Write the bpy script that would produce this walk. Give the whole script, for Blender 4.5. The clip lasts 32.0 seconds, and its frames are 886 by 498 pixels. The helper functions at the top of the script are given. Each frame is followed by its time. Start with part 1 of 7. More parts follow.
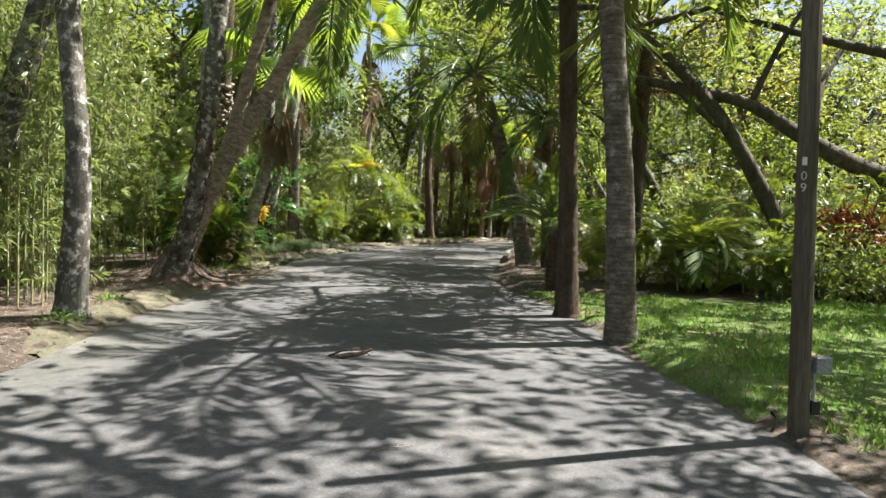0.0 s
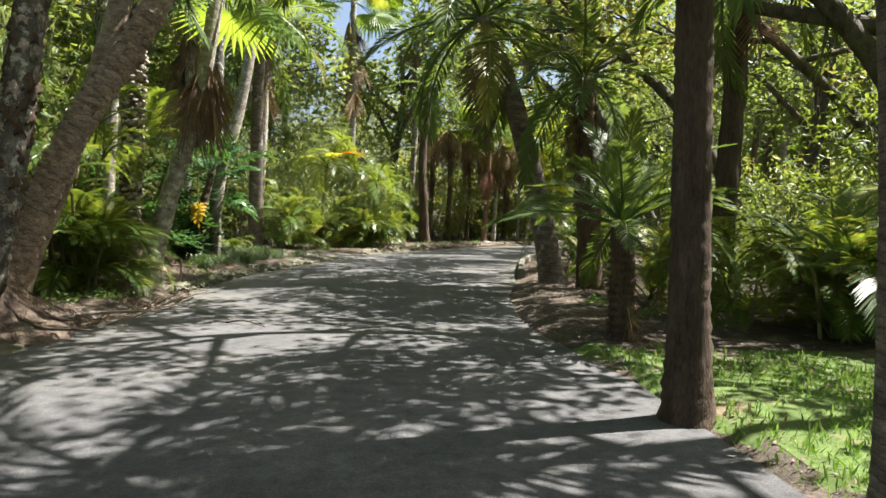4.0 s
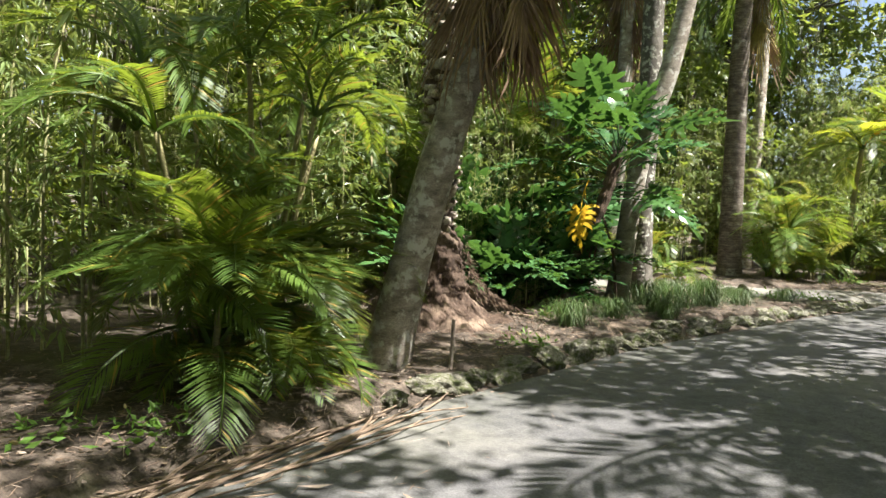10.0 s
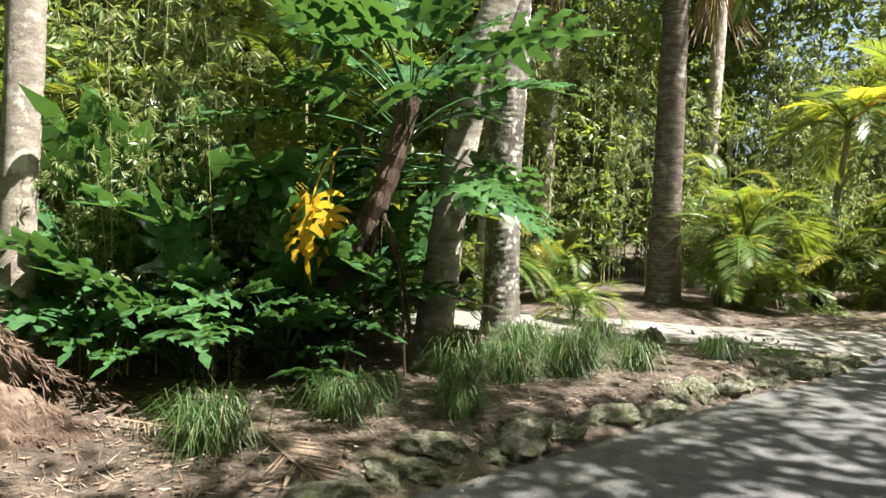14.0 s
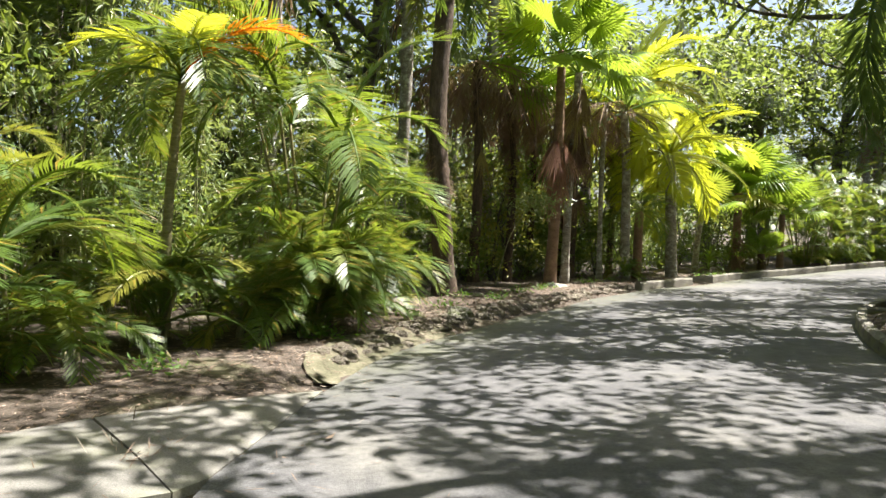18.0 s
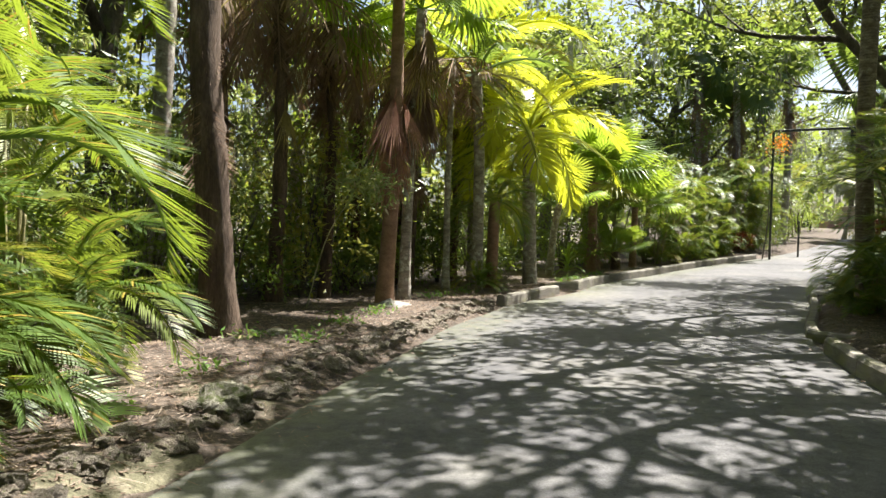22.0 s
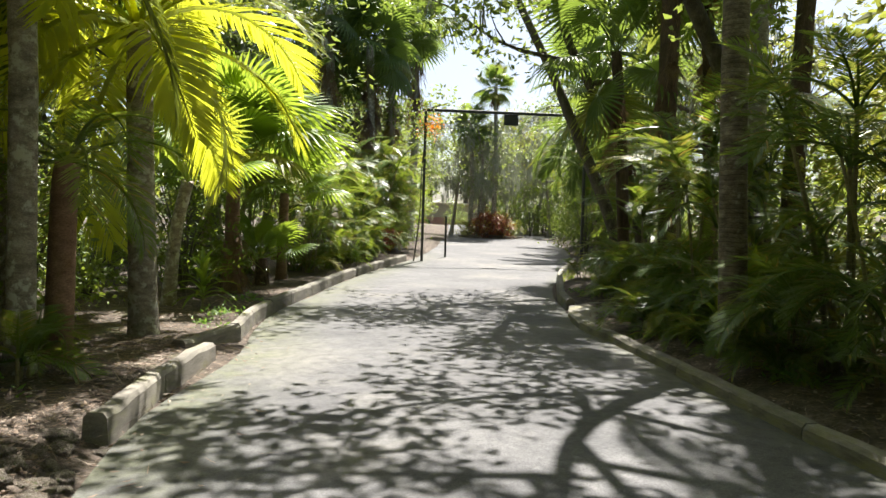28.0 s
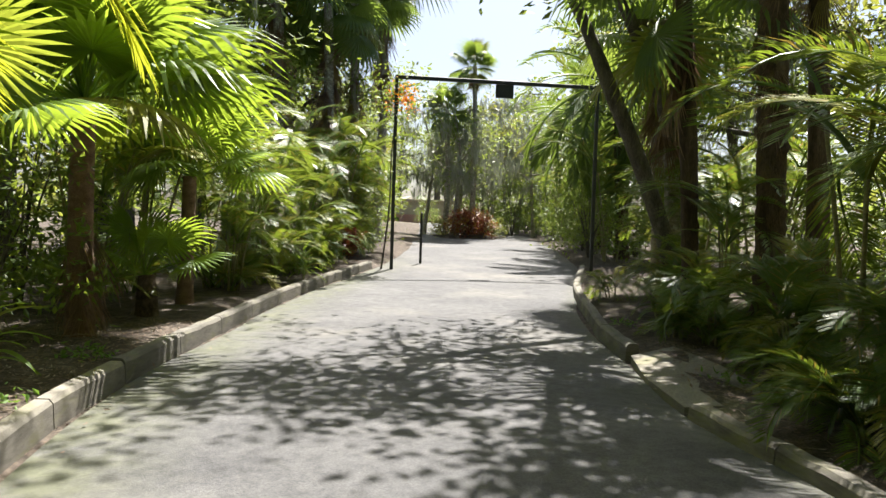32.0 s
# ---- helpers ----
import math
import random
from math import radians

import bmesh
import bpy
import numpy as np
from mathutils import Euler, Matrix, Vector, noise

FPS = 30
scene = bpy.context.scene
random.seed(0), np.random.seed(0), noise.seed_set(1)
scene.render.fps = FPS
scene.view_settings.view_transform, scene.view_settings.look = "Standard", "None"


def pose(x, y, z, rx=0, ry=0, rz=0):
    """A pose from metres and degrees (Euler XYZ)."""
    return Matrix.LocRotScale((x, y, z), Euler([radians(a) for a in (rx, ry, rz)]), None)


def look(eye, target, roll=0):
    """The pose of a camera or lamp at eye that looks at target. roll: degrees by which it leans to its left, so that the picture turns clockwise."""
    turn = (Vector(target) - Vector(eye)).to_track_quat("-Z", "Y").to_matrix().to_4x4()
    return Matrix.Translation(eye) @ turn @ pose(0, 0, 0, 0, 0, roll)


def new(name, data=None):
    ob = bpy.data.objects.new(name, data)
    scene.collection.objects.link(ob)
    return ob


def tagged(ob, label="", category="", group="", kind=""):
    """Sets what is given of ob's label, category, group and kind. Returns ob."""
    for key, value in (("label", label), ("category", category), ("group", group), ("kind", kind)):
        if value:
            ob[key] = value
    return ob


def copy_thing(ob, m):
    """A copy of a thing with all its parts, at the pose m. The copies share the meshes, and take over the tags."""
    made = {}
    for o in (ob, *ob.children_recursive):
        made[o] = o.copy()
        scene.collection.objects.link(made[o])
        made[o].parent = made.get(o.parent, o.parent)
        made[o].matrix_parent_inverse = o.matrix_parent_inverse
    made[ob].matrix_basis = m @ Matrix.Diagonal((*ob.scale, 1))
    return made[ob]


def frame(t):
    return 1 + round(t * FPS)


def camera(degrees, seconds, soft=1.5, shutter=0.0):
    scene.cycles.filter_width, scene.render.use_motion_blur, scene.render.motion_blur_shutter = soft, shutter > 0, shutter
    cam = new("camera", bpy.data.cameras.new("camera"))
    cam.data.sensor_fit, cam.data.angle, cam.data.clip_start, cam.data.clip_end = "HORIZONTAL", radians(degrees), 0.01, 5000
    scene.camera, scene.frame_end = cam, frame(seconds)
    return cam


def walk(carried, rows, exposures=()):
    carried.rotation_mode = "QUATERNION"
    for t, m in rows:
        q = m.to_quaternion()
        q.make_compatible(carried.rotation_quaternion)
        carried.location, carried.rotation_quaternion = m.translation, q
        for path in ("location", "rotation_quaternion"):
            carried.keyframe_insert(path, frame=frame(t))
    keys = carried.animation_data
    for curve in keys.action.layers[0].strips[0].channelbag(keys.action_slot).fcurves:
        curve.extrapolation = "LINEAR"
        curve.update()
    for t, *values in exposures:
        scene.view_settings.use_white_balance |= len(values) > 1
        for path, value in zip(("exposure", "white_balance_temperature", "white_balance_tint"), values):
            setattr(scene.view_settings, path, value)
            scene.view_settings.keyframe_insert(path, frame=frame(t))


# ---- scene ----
cam = camera(62.9, 32.0)
METRES, EYE, TILT, LEAN, TURN = 42.9, 1.5, 0.0, 0.0, 0.0
ROWS = [
    (0.0, 0.0, 0.0, 0.0, 0.09, -3.03, -1.65),
    (0.5, 0.0003, 0.017, 0.0004, -0.64, -3.01, -1.63),
    (1.0, -0.0009, 0.0323, 0.0004, -1.64, -3.0, -1.57),
    (1.5, 0.0017, 0.0481, 0.0002, -2.97, -2.94, -1.47),
    (2.0, 0.0024, 0.0641, 0.0008, -4.23, -2.92, -1.49),
    (2.5, 0.0038, 0.0801, 0.0003, -4.78, -2.91, -1.59),
    (4.5, -0.0012, 0.145, -0.0007, 6.31, -3.21, -1.73),
    (5.0, -0.0034, 0.1624, -0.0002, 17.42, -3.58, -1.72),
    (5.5, -0.0068, 0.1781, 0.0001, 28.49, -3.9, -1.74),
    (6.0, -0.0093, 0.1936, -0.0003, 36.84, -4.12, -1.69),
    (6.5, -0.0128, 0.2081, -0.0002, 41.11, -4.19, -1.67),
    (7.0, -0.0138, 0.2239, 0.0, 42.46, -4.16, -1.62),
    (7.5, -0.0166, 0.2385, 0.0003, 42.57, -4.01, -1.6),
    (8.0, -0.0163, 0.2536, -0.0004, 42.46, -3.86, -1.41),
    (8.5, -0.0179, 0.2696, -0.0011, 42.14, -3.7, -1.29),
    (9.0, -0.0168, 0.2845, -0.0012, 41.58, -3.69, -1.34),
    (9.5, -0.0167, 0.3005, -0.0005, 41.03, -3.63, -1.28),
    (10.0, -0.0161, 0.3158, -0.0004, 40.55, -3.72, -1.38),
    (10.5, -0.0171, 0.3325, -0.0, 40.1, -3.67, -1.45),
    (11.0, -0.0208, 0.3487, 0.0007, 39.79, -3.77, -1.56),
    (11.5, -0.023, 0.3655, 0.0006, 39.66, -3.76, -1.64),
    (12.0, -0.0273, 0.3814, 0.0007, 39.66, -3.68, -1.65),
    (12.5, -0.03, 0.3963, -0.0006, 39.83, -3.52, -1.65),
    (13.0, -0.0333, 0.4095, -0.0018, 40.17, -3.41, -1.63),
    (13.5, -0.0351, 0.4231, -0.0019, 40.55, -3.29, -1.56),
    (15.5, -0.0467, 0.4795, -0.005, 30.23, -2.43, -1.72),
    (16.0, -0.0478, 0.4953, -0.005, 24.41, -2.25, -1.63),
    (16.5, -0.0492, 0.5102, -0.005, 17.66, -2.0, -1.43),
    (17.0, -0.048, 0.525, -0.0052, 10.03, -1.82, -1.34),
    (17.5, -0.048, 0.5404, -0.0046, 2.19, -1.67, -1.19),
    (18.0, -0.0471, 0.5555, -0.005, -5.13, -1.56, -1.13),
    (18.5, -0.0467, 0.5714, -0.0042, -10.25, -1.54, -1.08),
    (19.0, -0.046, 0.5861, -0.0038, -12.88, -1.55, -1.11),
    (19.5, -0.0438, 0.6012, -0.0031, -14.45, -1.56, -1.05),
    (20.0, -0.0424, 0.6154, -0.0027, -16.07, -1.62, -1.15),
    (20.5, -0.0386, 0.6299, -0.0031, -17.57, -1.64, -1.09),
    (21.0, -0.0347, 0.6449, -0.0031, -18.53, -1.72, -1.09),
    (21.5, -0.0288, 0.6586, -0.0037, -18.96, -1.79, -1.09),
    (22.0, -0.0245, 0.6742, -0.0036, -19.29, -1.86, -1.2),
    (22.5, -0.0198, 0.6888, -0.0036, -19.88, -1.91, -1.31),
    (23.0, -0.0164, 0.7057, -0.003, -21.56, -1.91, -1.38),
    (23.5, -0.0134, 0.7204, -0.0027, -24.96, -1.84, -1.42),
    (24.0, -0.0096, 0.7362, -0.0021, -29.98, -1.71, -1.34),
    (24.5, -0.0062, 0.7513, -0.0016, -35.41, -1.63, -1.2),
    (25.0, 0.0006, 0.7665, -0.0016, -39.88, -1.57, -1.08),
    (25.5, 0.0058, 0.7807, -0.0019, -42.99, -1.56, -1.05),
    (26.0, 0.0129, 0.7937, -0.0026, -45.27, -1.56, -1.03),
    (26.5, 0.0192, 0.8079, -0.0029, -47.27, -1.6, -1.03),
    (28.5, 0.0576, 0.8605, -0.0028, -52.83, -1.61, -1.84),
    (29.0, 0.0676, 0.8711, -0.0028, -53.44, -1.62, -1.84),
    (29.5, 0.0792, 0.882, -0.0023, -53.83, -1.64, -1.87),
    (30.0, 0.0905, 0.8928, -0.0025, -54.06, -1.68, -1.86),
    (30.5, 0.1034, 0.9028, -0.0021, -54.21, -1.69, -1.81),
    (31.0, 0.1159, 0.9127, -0.0018, -54.27, -1.71, -1.81),
    (31.5, 0.1296, 0.9205, -0.0016, -54.36, -1.72, -1.79),
    (32.0, 0.1424, 0.9297, -0.0018, -54.43, -1.72, -1.86),
]
EXPOSURES = [(0.0, 2.05), (7.0, 2.1), (10.0, 2.25), (13.0, 2.3), (20.0, 2.14), (25.0, 2.12), (29.0, 1.95), (32.0, 1.92)]
walk(cam, [(t, pose(0, 0, EYE, TILT, LEAN, TURN) @ pose(METRES * x, METRES * y, METRES * z, 90 + pitch, roll, yaw)) for t, x, y, z, yaw, pitch, roll in ROWS], EXPOSURES)

# ---- light ----
world = bpy.data.worlds.new("sky_world")
scene.world = world
world.use_nodes = True
wn = world.node_tree
sky = wn.nodes.new("ShaderNodeTexSky")
sky.sky_type = "NISHITA"
sky.sun_disc = False
SUN_AZ, SUN_EL = radians(68), radians(60)
sky.sun_elevation, sky.sun_rotation = SUN_EL, SUN_AZ
sky.air_density, sky.dust_density = 0.9, 3.0
wn.nodes["Background"].inputs[1].default_value = 0.05
wn.links.new(sky.outputs[0], wn.nodes["Background"].inputs[0])
sun = new("sun", bpy.data.lights.new("sun", "SUN"))
sun.data.energy, sun.data.angle, sun.data.color = 5.0, radians(0.55), (1.0, 0.95, 0.87)
sun.matrix_world = look((math.sin(SUN_AZ) * 40, math.cos(SUN_AZ) * 40, math.tan(SUN_EL) * 40), (0, 0, 0))


# ---- materials ----
def nodes_of(name):
    m = bpy.data.materials.new(name)
    m.use_nodes = True
    return m, m.node_tree, m.node_tree.nodes["Principled BSDF"]


def noise_node(t, scale, detail=4.0, coords=None, rough=0.6):
    n = t.nodes.new("ShaderNodeTexNoise")
    n.inputs["Scale"].default_value = scale
    n.inputs["Detail"].default_value = detail
    n.inputs["Roughness"].default_value = rough
    if coords:
        t.links.new(coords, n.inputs["Vector"])
    return n


def ramp_node(t, fac, stops):
    r = t.nodes.new("ShaderNodeValToRGB")
    e = r.color_ramp.elements
    while len(e) < len(stops):
        e.new(0.5)
    for el, (p, c) in zip(e, stops):
        el.position, el.color = p, (*c, 1)
    t.links.new(fac, r.inputs[0])
    return r


def mix_node(t, fac, a, b, kind="MIX"):
    x = t.nodes.new("ShaderNodeMix")
    x.data_type, x.blend_type = "RGBA", kind
    for sock, val in ((x.inputs[0], fac), (x.inputs[6], a), (x.inputs[7], b)):
        if isinstance(val, (int, float)):
            sock.default_value = val
        elif isinstance(val, tuple):
            sock.default_value = (*val, 1)
        else:
            t.links.new(val, sock)
    return x.outputs[2]


def bump_node(t, b, height, strength, dist=0.02):
    n = t.nodes.new("ShaderNodeBump")
    n.inputs["Strength"].default_value, n.inputs["Distance"].default_value = strength, dist
    t.links.new(height, n.inputs["Height"])
    t.links.new(n.outputs[0], b.inputs["Normal"])
    return n


def leaf_material(name, dark, light, through_col, share=0.4, rough=0.38, old=None, old_share=0.06, yellowing=(0.36, 0.3, 0.05)):
    """A thin leaf: glossy skin over a body that lets light through."""
    m, t, b = nodes_of(name)
    geo = t.nodes.new("ShaderNodeNewGeometry")
    info = t.nodes.new("ShaderNodeObjectInfo")
    tex = t.nodes.new("ShaderNodeTexCoord")
    patch = noise_node(t, 2.2, 3, tex.outputs["Object"])
    add = t.nodes.new("ShaderNodeMath")
    add.operation = "MULTIPLY_ADD"
    t.links.new(geo.outputs["Random Per Island"], add.inputs[0])
    add.inputs[1].default_value = 0.5
    half = t.nodes.new("ShaderNodeMath")
    half.operation = "MULTIPLY"
    half.inputs[1].default_value = 0.5
    t.links.new(info.outputs["Random"], half.inputs[0])
    t.links.new(half.outputs[0], add.inputs[2])
    col = mix_node(t, add.outputs[0], dark, light)
    col = mix_node(t, patch.outputs["Fac"], col, mix_node(t, 0.5, col, light))
    thr = mix_node(t, patch.outputs["Fac"], through_col, mix_node(t, 0.4, through_col, light))
    if old:
        less = t.nodes.new("ShaderNodeMath")
        less.operation = "LESS_THAN"
        less.inputs[1].default_value = old_share
        t.links.new(geo.outputs["Random Per Island"], less.inputs[0])
        col = mix_node(t, less.outputs[0], col, old)
        thr = mix_node(t, less.outputs[0], thr, old)
    # now and then a whole leaf or plant has turned yellowish
    some = ramp_node(t, info.outputs["Random"], [(0.84, (0, 0, 0)), (0.97, (1, 1, 1))]).outputs[0]
    col = mix_node(t, some, col, mix_node(t, 0.55, col, yellowing))
    thr = mix_node(t, some, thr, mix_node(t, 0.5, thr, yellowing))
    grime = noise_node(t, 14.0, 4, tex.outputs["Object"])
    col = mix_node(t, 1.0, col, ramp_node(t, grime.outputs["Fac"], [(0.3, (0.72, 0.7, 0.66)), (0.65, (1.12, 1.12, 1.1))]).outputs[0], "MULTIPLY")
    t.links.new(col, b.inputs["Base Color"])
    b.inputs["Roughness"].default_value = rough + 0.06
    b.inputs["Specular IOR Level"].default_value = 0.38
    tr = t.nodes.new("ShaderNodeBsdfTranslucent")
    t.links.new(thr, tr.inputs[0])
    mx = t.nodes.new("ShaderNodeMixShader")
    mx.inputs[0].default_value = share
    t.links.new(b.outputs[0], mx.inputs[1])
    t.links.new(tr.outputs[0], mx.inputs[2])
    t.links.new(mx.outputs[0], t.nodes["Material Output"].inputs[0])
    return m


def solid_material(name, stops, scale, fine=60.0, rough=0.85, bump=0.5, dist=0.02, stretch=(1, 1, 1), patch=None, patch_scale=1.2, patch_at=(0.5, 0.62), space="Object", ring=0.0):
    """Bark, rock, earth and the like: two scales of noise, an optional layer of stains, and relief."""
    m, t, b = nodes_of(name)
    tex = t.nodes.new("ShaderNodeTexCoord")
    mp = t.nodes.new("ShaderNodeMapping")
    mp.inputs["Scale"].default_value = stretch
    t.links.new(tex.outputs[space], mp.inputs[0])
    n1 = noise_node(t, scale, 6, mp.outputs[0], 0.65)
    n2 = noise_node(t, fine, 4, mp.outputs[0], 0.7)
    col = ramp_node(t, n1.outputs["Fac"], stops).outputs[0]
    grain = ramp_node(t, n2.outputs["Fac"], [(0.3, (0.55, 0.55, 0.55)), (0.7, (1.25, 1.25, 1.25))]).outputs[0]
    col = mix_node(t, 1.0, col, grain, "MULTIPLY")
    if patch:
        n3 = noise_node(t, patch_scale, 5, tex.outputs[space], 0.65)
        f = ramp_node(t, n3.outputs["Fac"], [(patch_at[0], (0, 0, 0)), (patch_at[1], (1, 1, 1))]).outputs[0]
        col = mix_node(t, f, col, patch)
    info = t.nodes.new("ShaderNodeObjectInfo")
    tone = ramp_node(t, info.outputs["Random"], [(0.0, (0.82, 0.82, 0.82)), (1.0, (1.15, 1.13, 1.1))]).outputs[0]
    col = mix_node(t, 1.0, col, tone, "MULTIPLY")
    t.links.new(col, b.inputs["Base Color"])
    b.inputs["Roughness"].default_value = rough
    b.inputs["Specular IOR Level"].default_value = 0.3
    both = mix_node(t, 0.5, n1.outputs["Fac"], n2.outputs["Fac"])
    if ring:
        w = t.nodes.new("ShaderNodeTexWave")
        w.wave_type, w.bands_direction, w.wave_profile = "BANDS", "Z", "SAW"
        w.inputs["Scale"].default_value = 0.314 / ring
        w.inputs["Distortion"].default_value, w.inputs["Detail"].default_value, w.inputs["Detail Scale"].default_value = 4.2, 4.0, 1.1
        t.links.new(tex.outputs[space], w.inputs["Vector"])
        lines = ramp_node(t, w.outputs["Fac"], [(0.0, (0.5, 0.47, 0.45)), (0.16, (0.95, 0.95, 0.95)), (0.9, (1.12, 1.1, 1.08)), (1.0, (0.75, 0.73, 0.7))]).outputs[0]
        t.links.new(mix_node(t, 1.0, col, lines, "MULTIPLY"), b.inputs["Base Color"])
        both = mix_node(t, 0.6, both, w.outputs["Fac"])
    bump_node(t, b, both, bump, dist)
    return m


M_ARECA = leaf_material("areca_leaf", (0.028, 0.07, 0.015), (0.102, 0.165, 0.033), (0.31, 0.4, 0.033), 0.35, 0.34, (0.35, 0.25, 0.05), 0.02)
M_DATE = leaf_material("date_leaf", (0.036, 0.072, 0.022), (0.095, 0.15, 0.045), (0.26, 0.36, 0.045), 0.38, 0.4)
# yellow leaf colour that also holds the sun's glow through the fronds
M_SUNGOLD = leaf_material("golden_frond_leaf", (0.12, 0.17, 0.02), (0.28, 0.33, 0.04), (0.68, 0.7, 0.045), 0.52, 0.34)
M_FAN = leaf_material("fan_leaf", (0.045, 0.1, 0.016), (0.12, 0.21, 0.035), (0.38, 0.5, 0.04), 0.45, 0.38)
M_BAMBOO = leaf_material("bamboo_leaf", (0.05, 0.09, 0.032), (0.2, 0.265, 0.105), (0.34, 0.4, 0.09), 0.38, 0.28, (0.33, 0.29, 0.17), 0.06, (0.24, 0.25, 0.08))
M_BUSH = leaf_material("bush_leaf", (0.035, 0.075, 0.014), (0.12, 0.19, 0.035), (0.325, 0.4, 0.045), 0.36, 0.4)
M_TREE = leaf_material("tree_leaf", (0.04, 0.075, 0.018), (0.12, 0.18, 0.045), (0.345, 0.42, 0.07), 0.38, 0.42)
M_PHILO = leaf_material("philodendron_leaf", (0.02, 0.06, 0.025), (0.06, 0.135, 0.05), (0.12, 0.25, 0.035), 0.22, 0.14, yellowing=(0.07, 0.15, 0.04))
M_YELLOW = leaf_material("yellowed_leaf", (0.5, 0.32, 0.02), (0.65, 0.42, 0.03), (0.7, 0.45, 0.03), 0.4, 0.4)
M_ORANGE = leaf_material("orange_leaf", (0.55, 0.17, 0.01), (0.65, 0.3, 0.02), (0.75, 0.25, 0.01), 0.45, 0.4)
M_CROTON = leaf_material("croton_leaf", (0.07, 0.014, 0.012), (0.2, 0.05, 0.02), (0.3, 0.07, 0.02), 0.25, 0.35, (0.4, 0.26, 0.03), 0.15)
M_DEAD = leaf_material("dead_frond", (0.1, 0.06, 0.04), (0.28, 0.19, 0.13), (0.22, 0.12, 0.07), 0.2, 0.75)
M_REDDEAD = leaf_material("reddish_dead_frond", (0.2, 0.085, 0.06), (0.4, 0.22, 0.16), (0.3, 0.12, 0.07), 0.2, 0.7)
M_STRAW = leaf_material("dry_straw", (0.11, 0.076, 0.054), (0.29, 0.22, 0.165), (0.2, 0.12, 0.07), 0.1, 0.75)
M_ROOTLET = leaf_material("dry_rootlet", (0.05, 0.034, 0.026), (0.17, 0.12, 0.09), (0.1, 0.06, 0.04), 0.1, 0.85)
M_MOSS = leaf_material("hanging_moss", (0.16, 0.17, 0.14), (0.33, 0.34, 0.28), (0.25, 0.27, 0.2), 0.25, 0.8)
M_GRASS = leaf_material("grass_blade", (0.05, 0.13, 0.02), (0.13, 0.24, 0.045), (0.25, 0.42, 0.05), 0.35, 0.45, (0.35, 0.3, 0.14), 0.06)
M_TUFT = leaf_material("tuft_blade", (0.028, 0.06, 0.02), (0.075, 0.125, 0.04), (0.13, 0.2, 0.04), 0.3, 0.4, (0.24, 0.21, 0.12), 0.03, (0.06, 0.09, 0.035))
M_LITTER = leaf_material("fallen_leaf", (0.07, 0.046, 0.033), (0.25, 0.185, 0.142), (0.2, 0.12, 0.06), 0.1, 0.7, (0.34, 0.28, 0.235), 0.14)
M_CULM = solid_material("bamboo_culm", [(0.3, (0.16, 0.18, 0.07)), (0.7, (0.48, 0.46, 0.26))], 5, 40, 0.45, 0.2, 0.01)
M_CANE = solid_material("ringed_cane", [(0.3, (0.14, 0.13, 0.06)), (0.7, (0.3, 0.27, 0.15))], 7, 40, 0.55, 0.3, 0.01, (1, 1, 5))
M_RING = solid_material("ringed_palm_bark", [(0.3, (0.075, 0.062, 0.052)), (0.5, (0.18, 0.15, 0.128)), (0.75, (0.38, 0.34, 0.3))], 5.5, 45, 0.88, 0.8, 0.02, (1, 1, 2), (0.42, 0.4, 0.37), 2.5, (0.58, 0.66), "Object", 0.055)
M_WARMRING = solid_material("scarred_palm_bark", [(0.28, (0.13, 0.093, 0.07)), (0.5, (0.37, 0.285, 0.225)), (0.76, (0.62, 0.51, 0.43))], 5, 40, 0.88, 0.9, 0.03, (1, 1, 2), (0.1, 0.085, 0.06), 1.6, (0.6, 0.72))
M_LICHEN = solid_material("lichened_bark", [(0.3, (0.05, 0.045, 0.038)), (0.55, (0.13, 0.12, 0.105)), (0.8, (0.28, 0.265, 0.24))], 5, 50, 0.92, 0.8, 0.03, (1, 1, 0.4), (0.42, 0.42, 0.38), 9, (0.52, 0.62))
M_BANK = solid_material("crumbling_bank", [(0.3, (0.1, 0.085, 0.068)), (0.5, (0.22, 0.19, 0.155)), (0.75, (0.42, 0.38, 0.32))], 9, 45, 0.95, 1.0, 0.05, (1, 1, 1), (0.12, 0.13, 0.06), 3, (0.54, 0.66))
M_GREY = solid_material("grey_mottled_bark", [(0.3, (0.12, 0.103, 0.087)), (0.5, (0.27, 0.238, 0.205)), (0.75, (0.44, 0.405, 0.36))], 6, 60, 0.9, 0.8, 0.02, (1, 1, 2.2), (0.44, 0.43, 0.39), 8, (0.53, 0.6))
M_DARK = solid_material("dark_fibrous_bark", [(0.3, (0.05, 0.033, 0.024)), (0.6, (0.13, 0.09, 0.065)), (0.8, (0.22, 0.17, 0.13))], 6, 50, 0.92, 1.0, 0.04, (1, 1, 0.25))
M_BOOT = solid_material("leaf_base_bark", [(0.25, (0.06, 0.045, 0.036)), (0.48, (0.27, 0.222, 0.19)), (0.72, (0.6, 0.55, 0.5))], 9, 70, 0.9, 0.8, 0.02, (1, 1, 0.5))
M_FIBRE = solid_material("root_mass", [(0.3, (0.035, 0.024, 0.019)), (0.55, (0.1, 0.068, 0.052)), (0.8, (0.22, 0.165, 0.13))], 17, 90, 0.95, 1.0, 0.035, (1, 1, 0.8), (0.22, 0.165, 0.125), 2.2, (0.56, 0.68))
M_MOUND = solid_material("matted_earth", [(0.3, (0.06, 0.042, 0.033)), (0.55, (0.15, 0.112, 0.09)), (0.8, (0.28, 0.22, 0.18))], 12, 80, 0.95, 1.0, 0.03, (1, 1, 1), (0.1, 0.1, 0.055), 2.0, (0.6, 0.74))
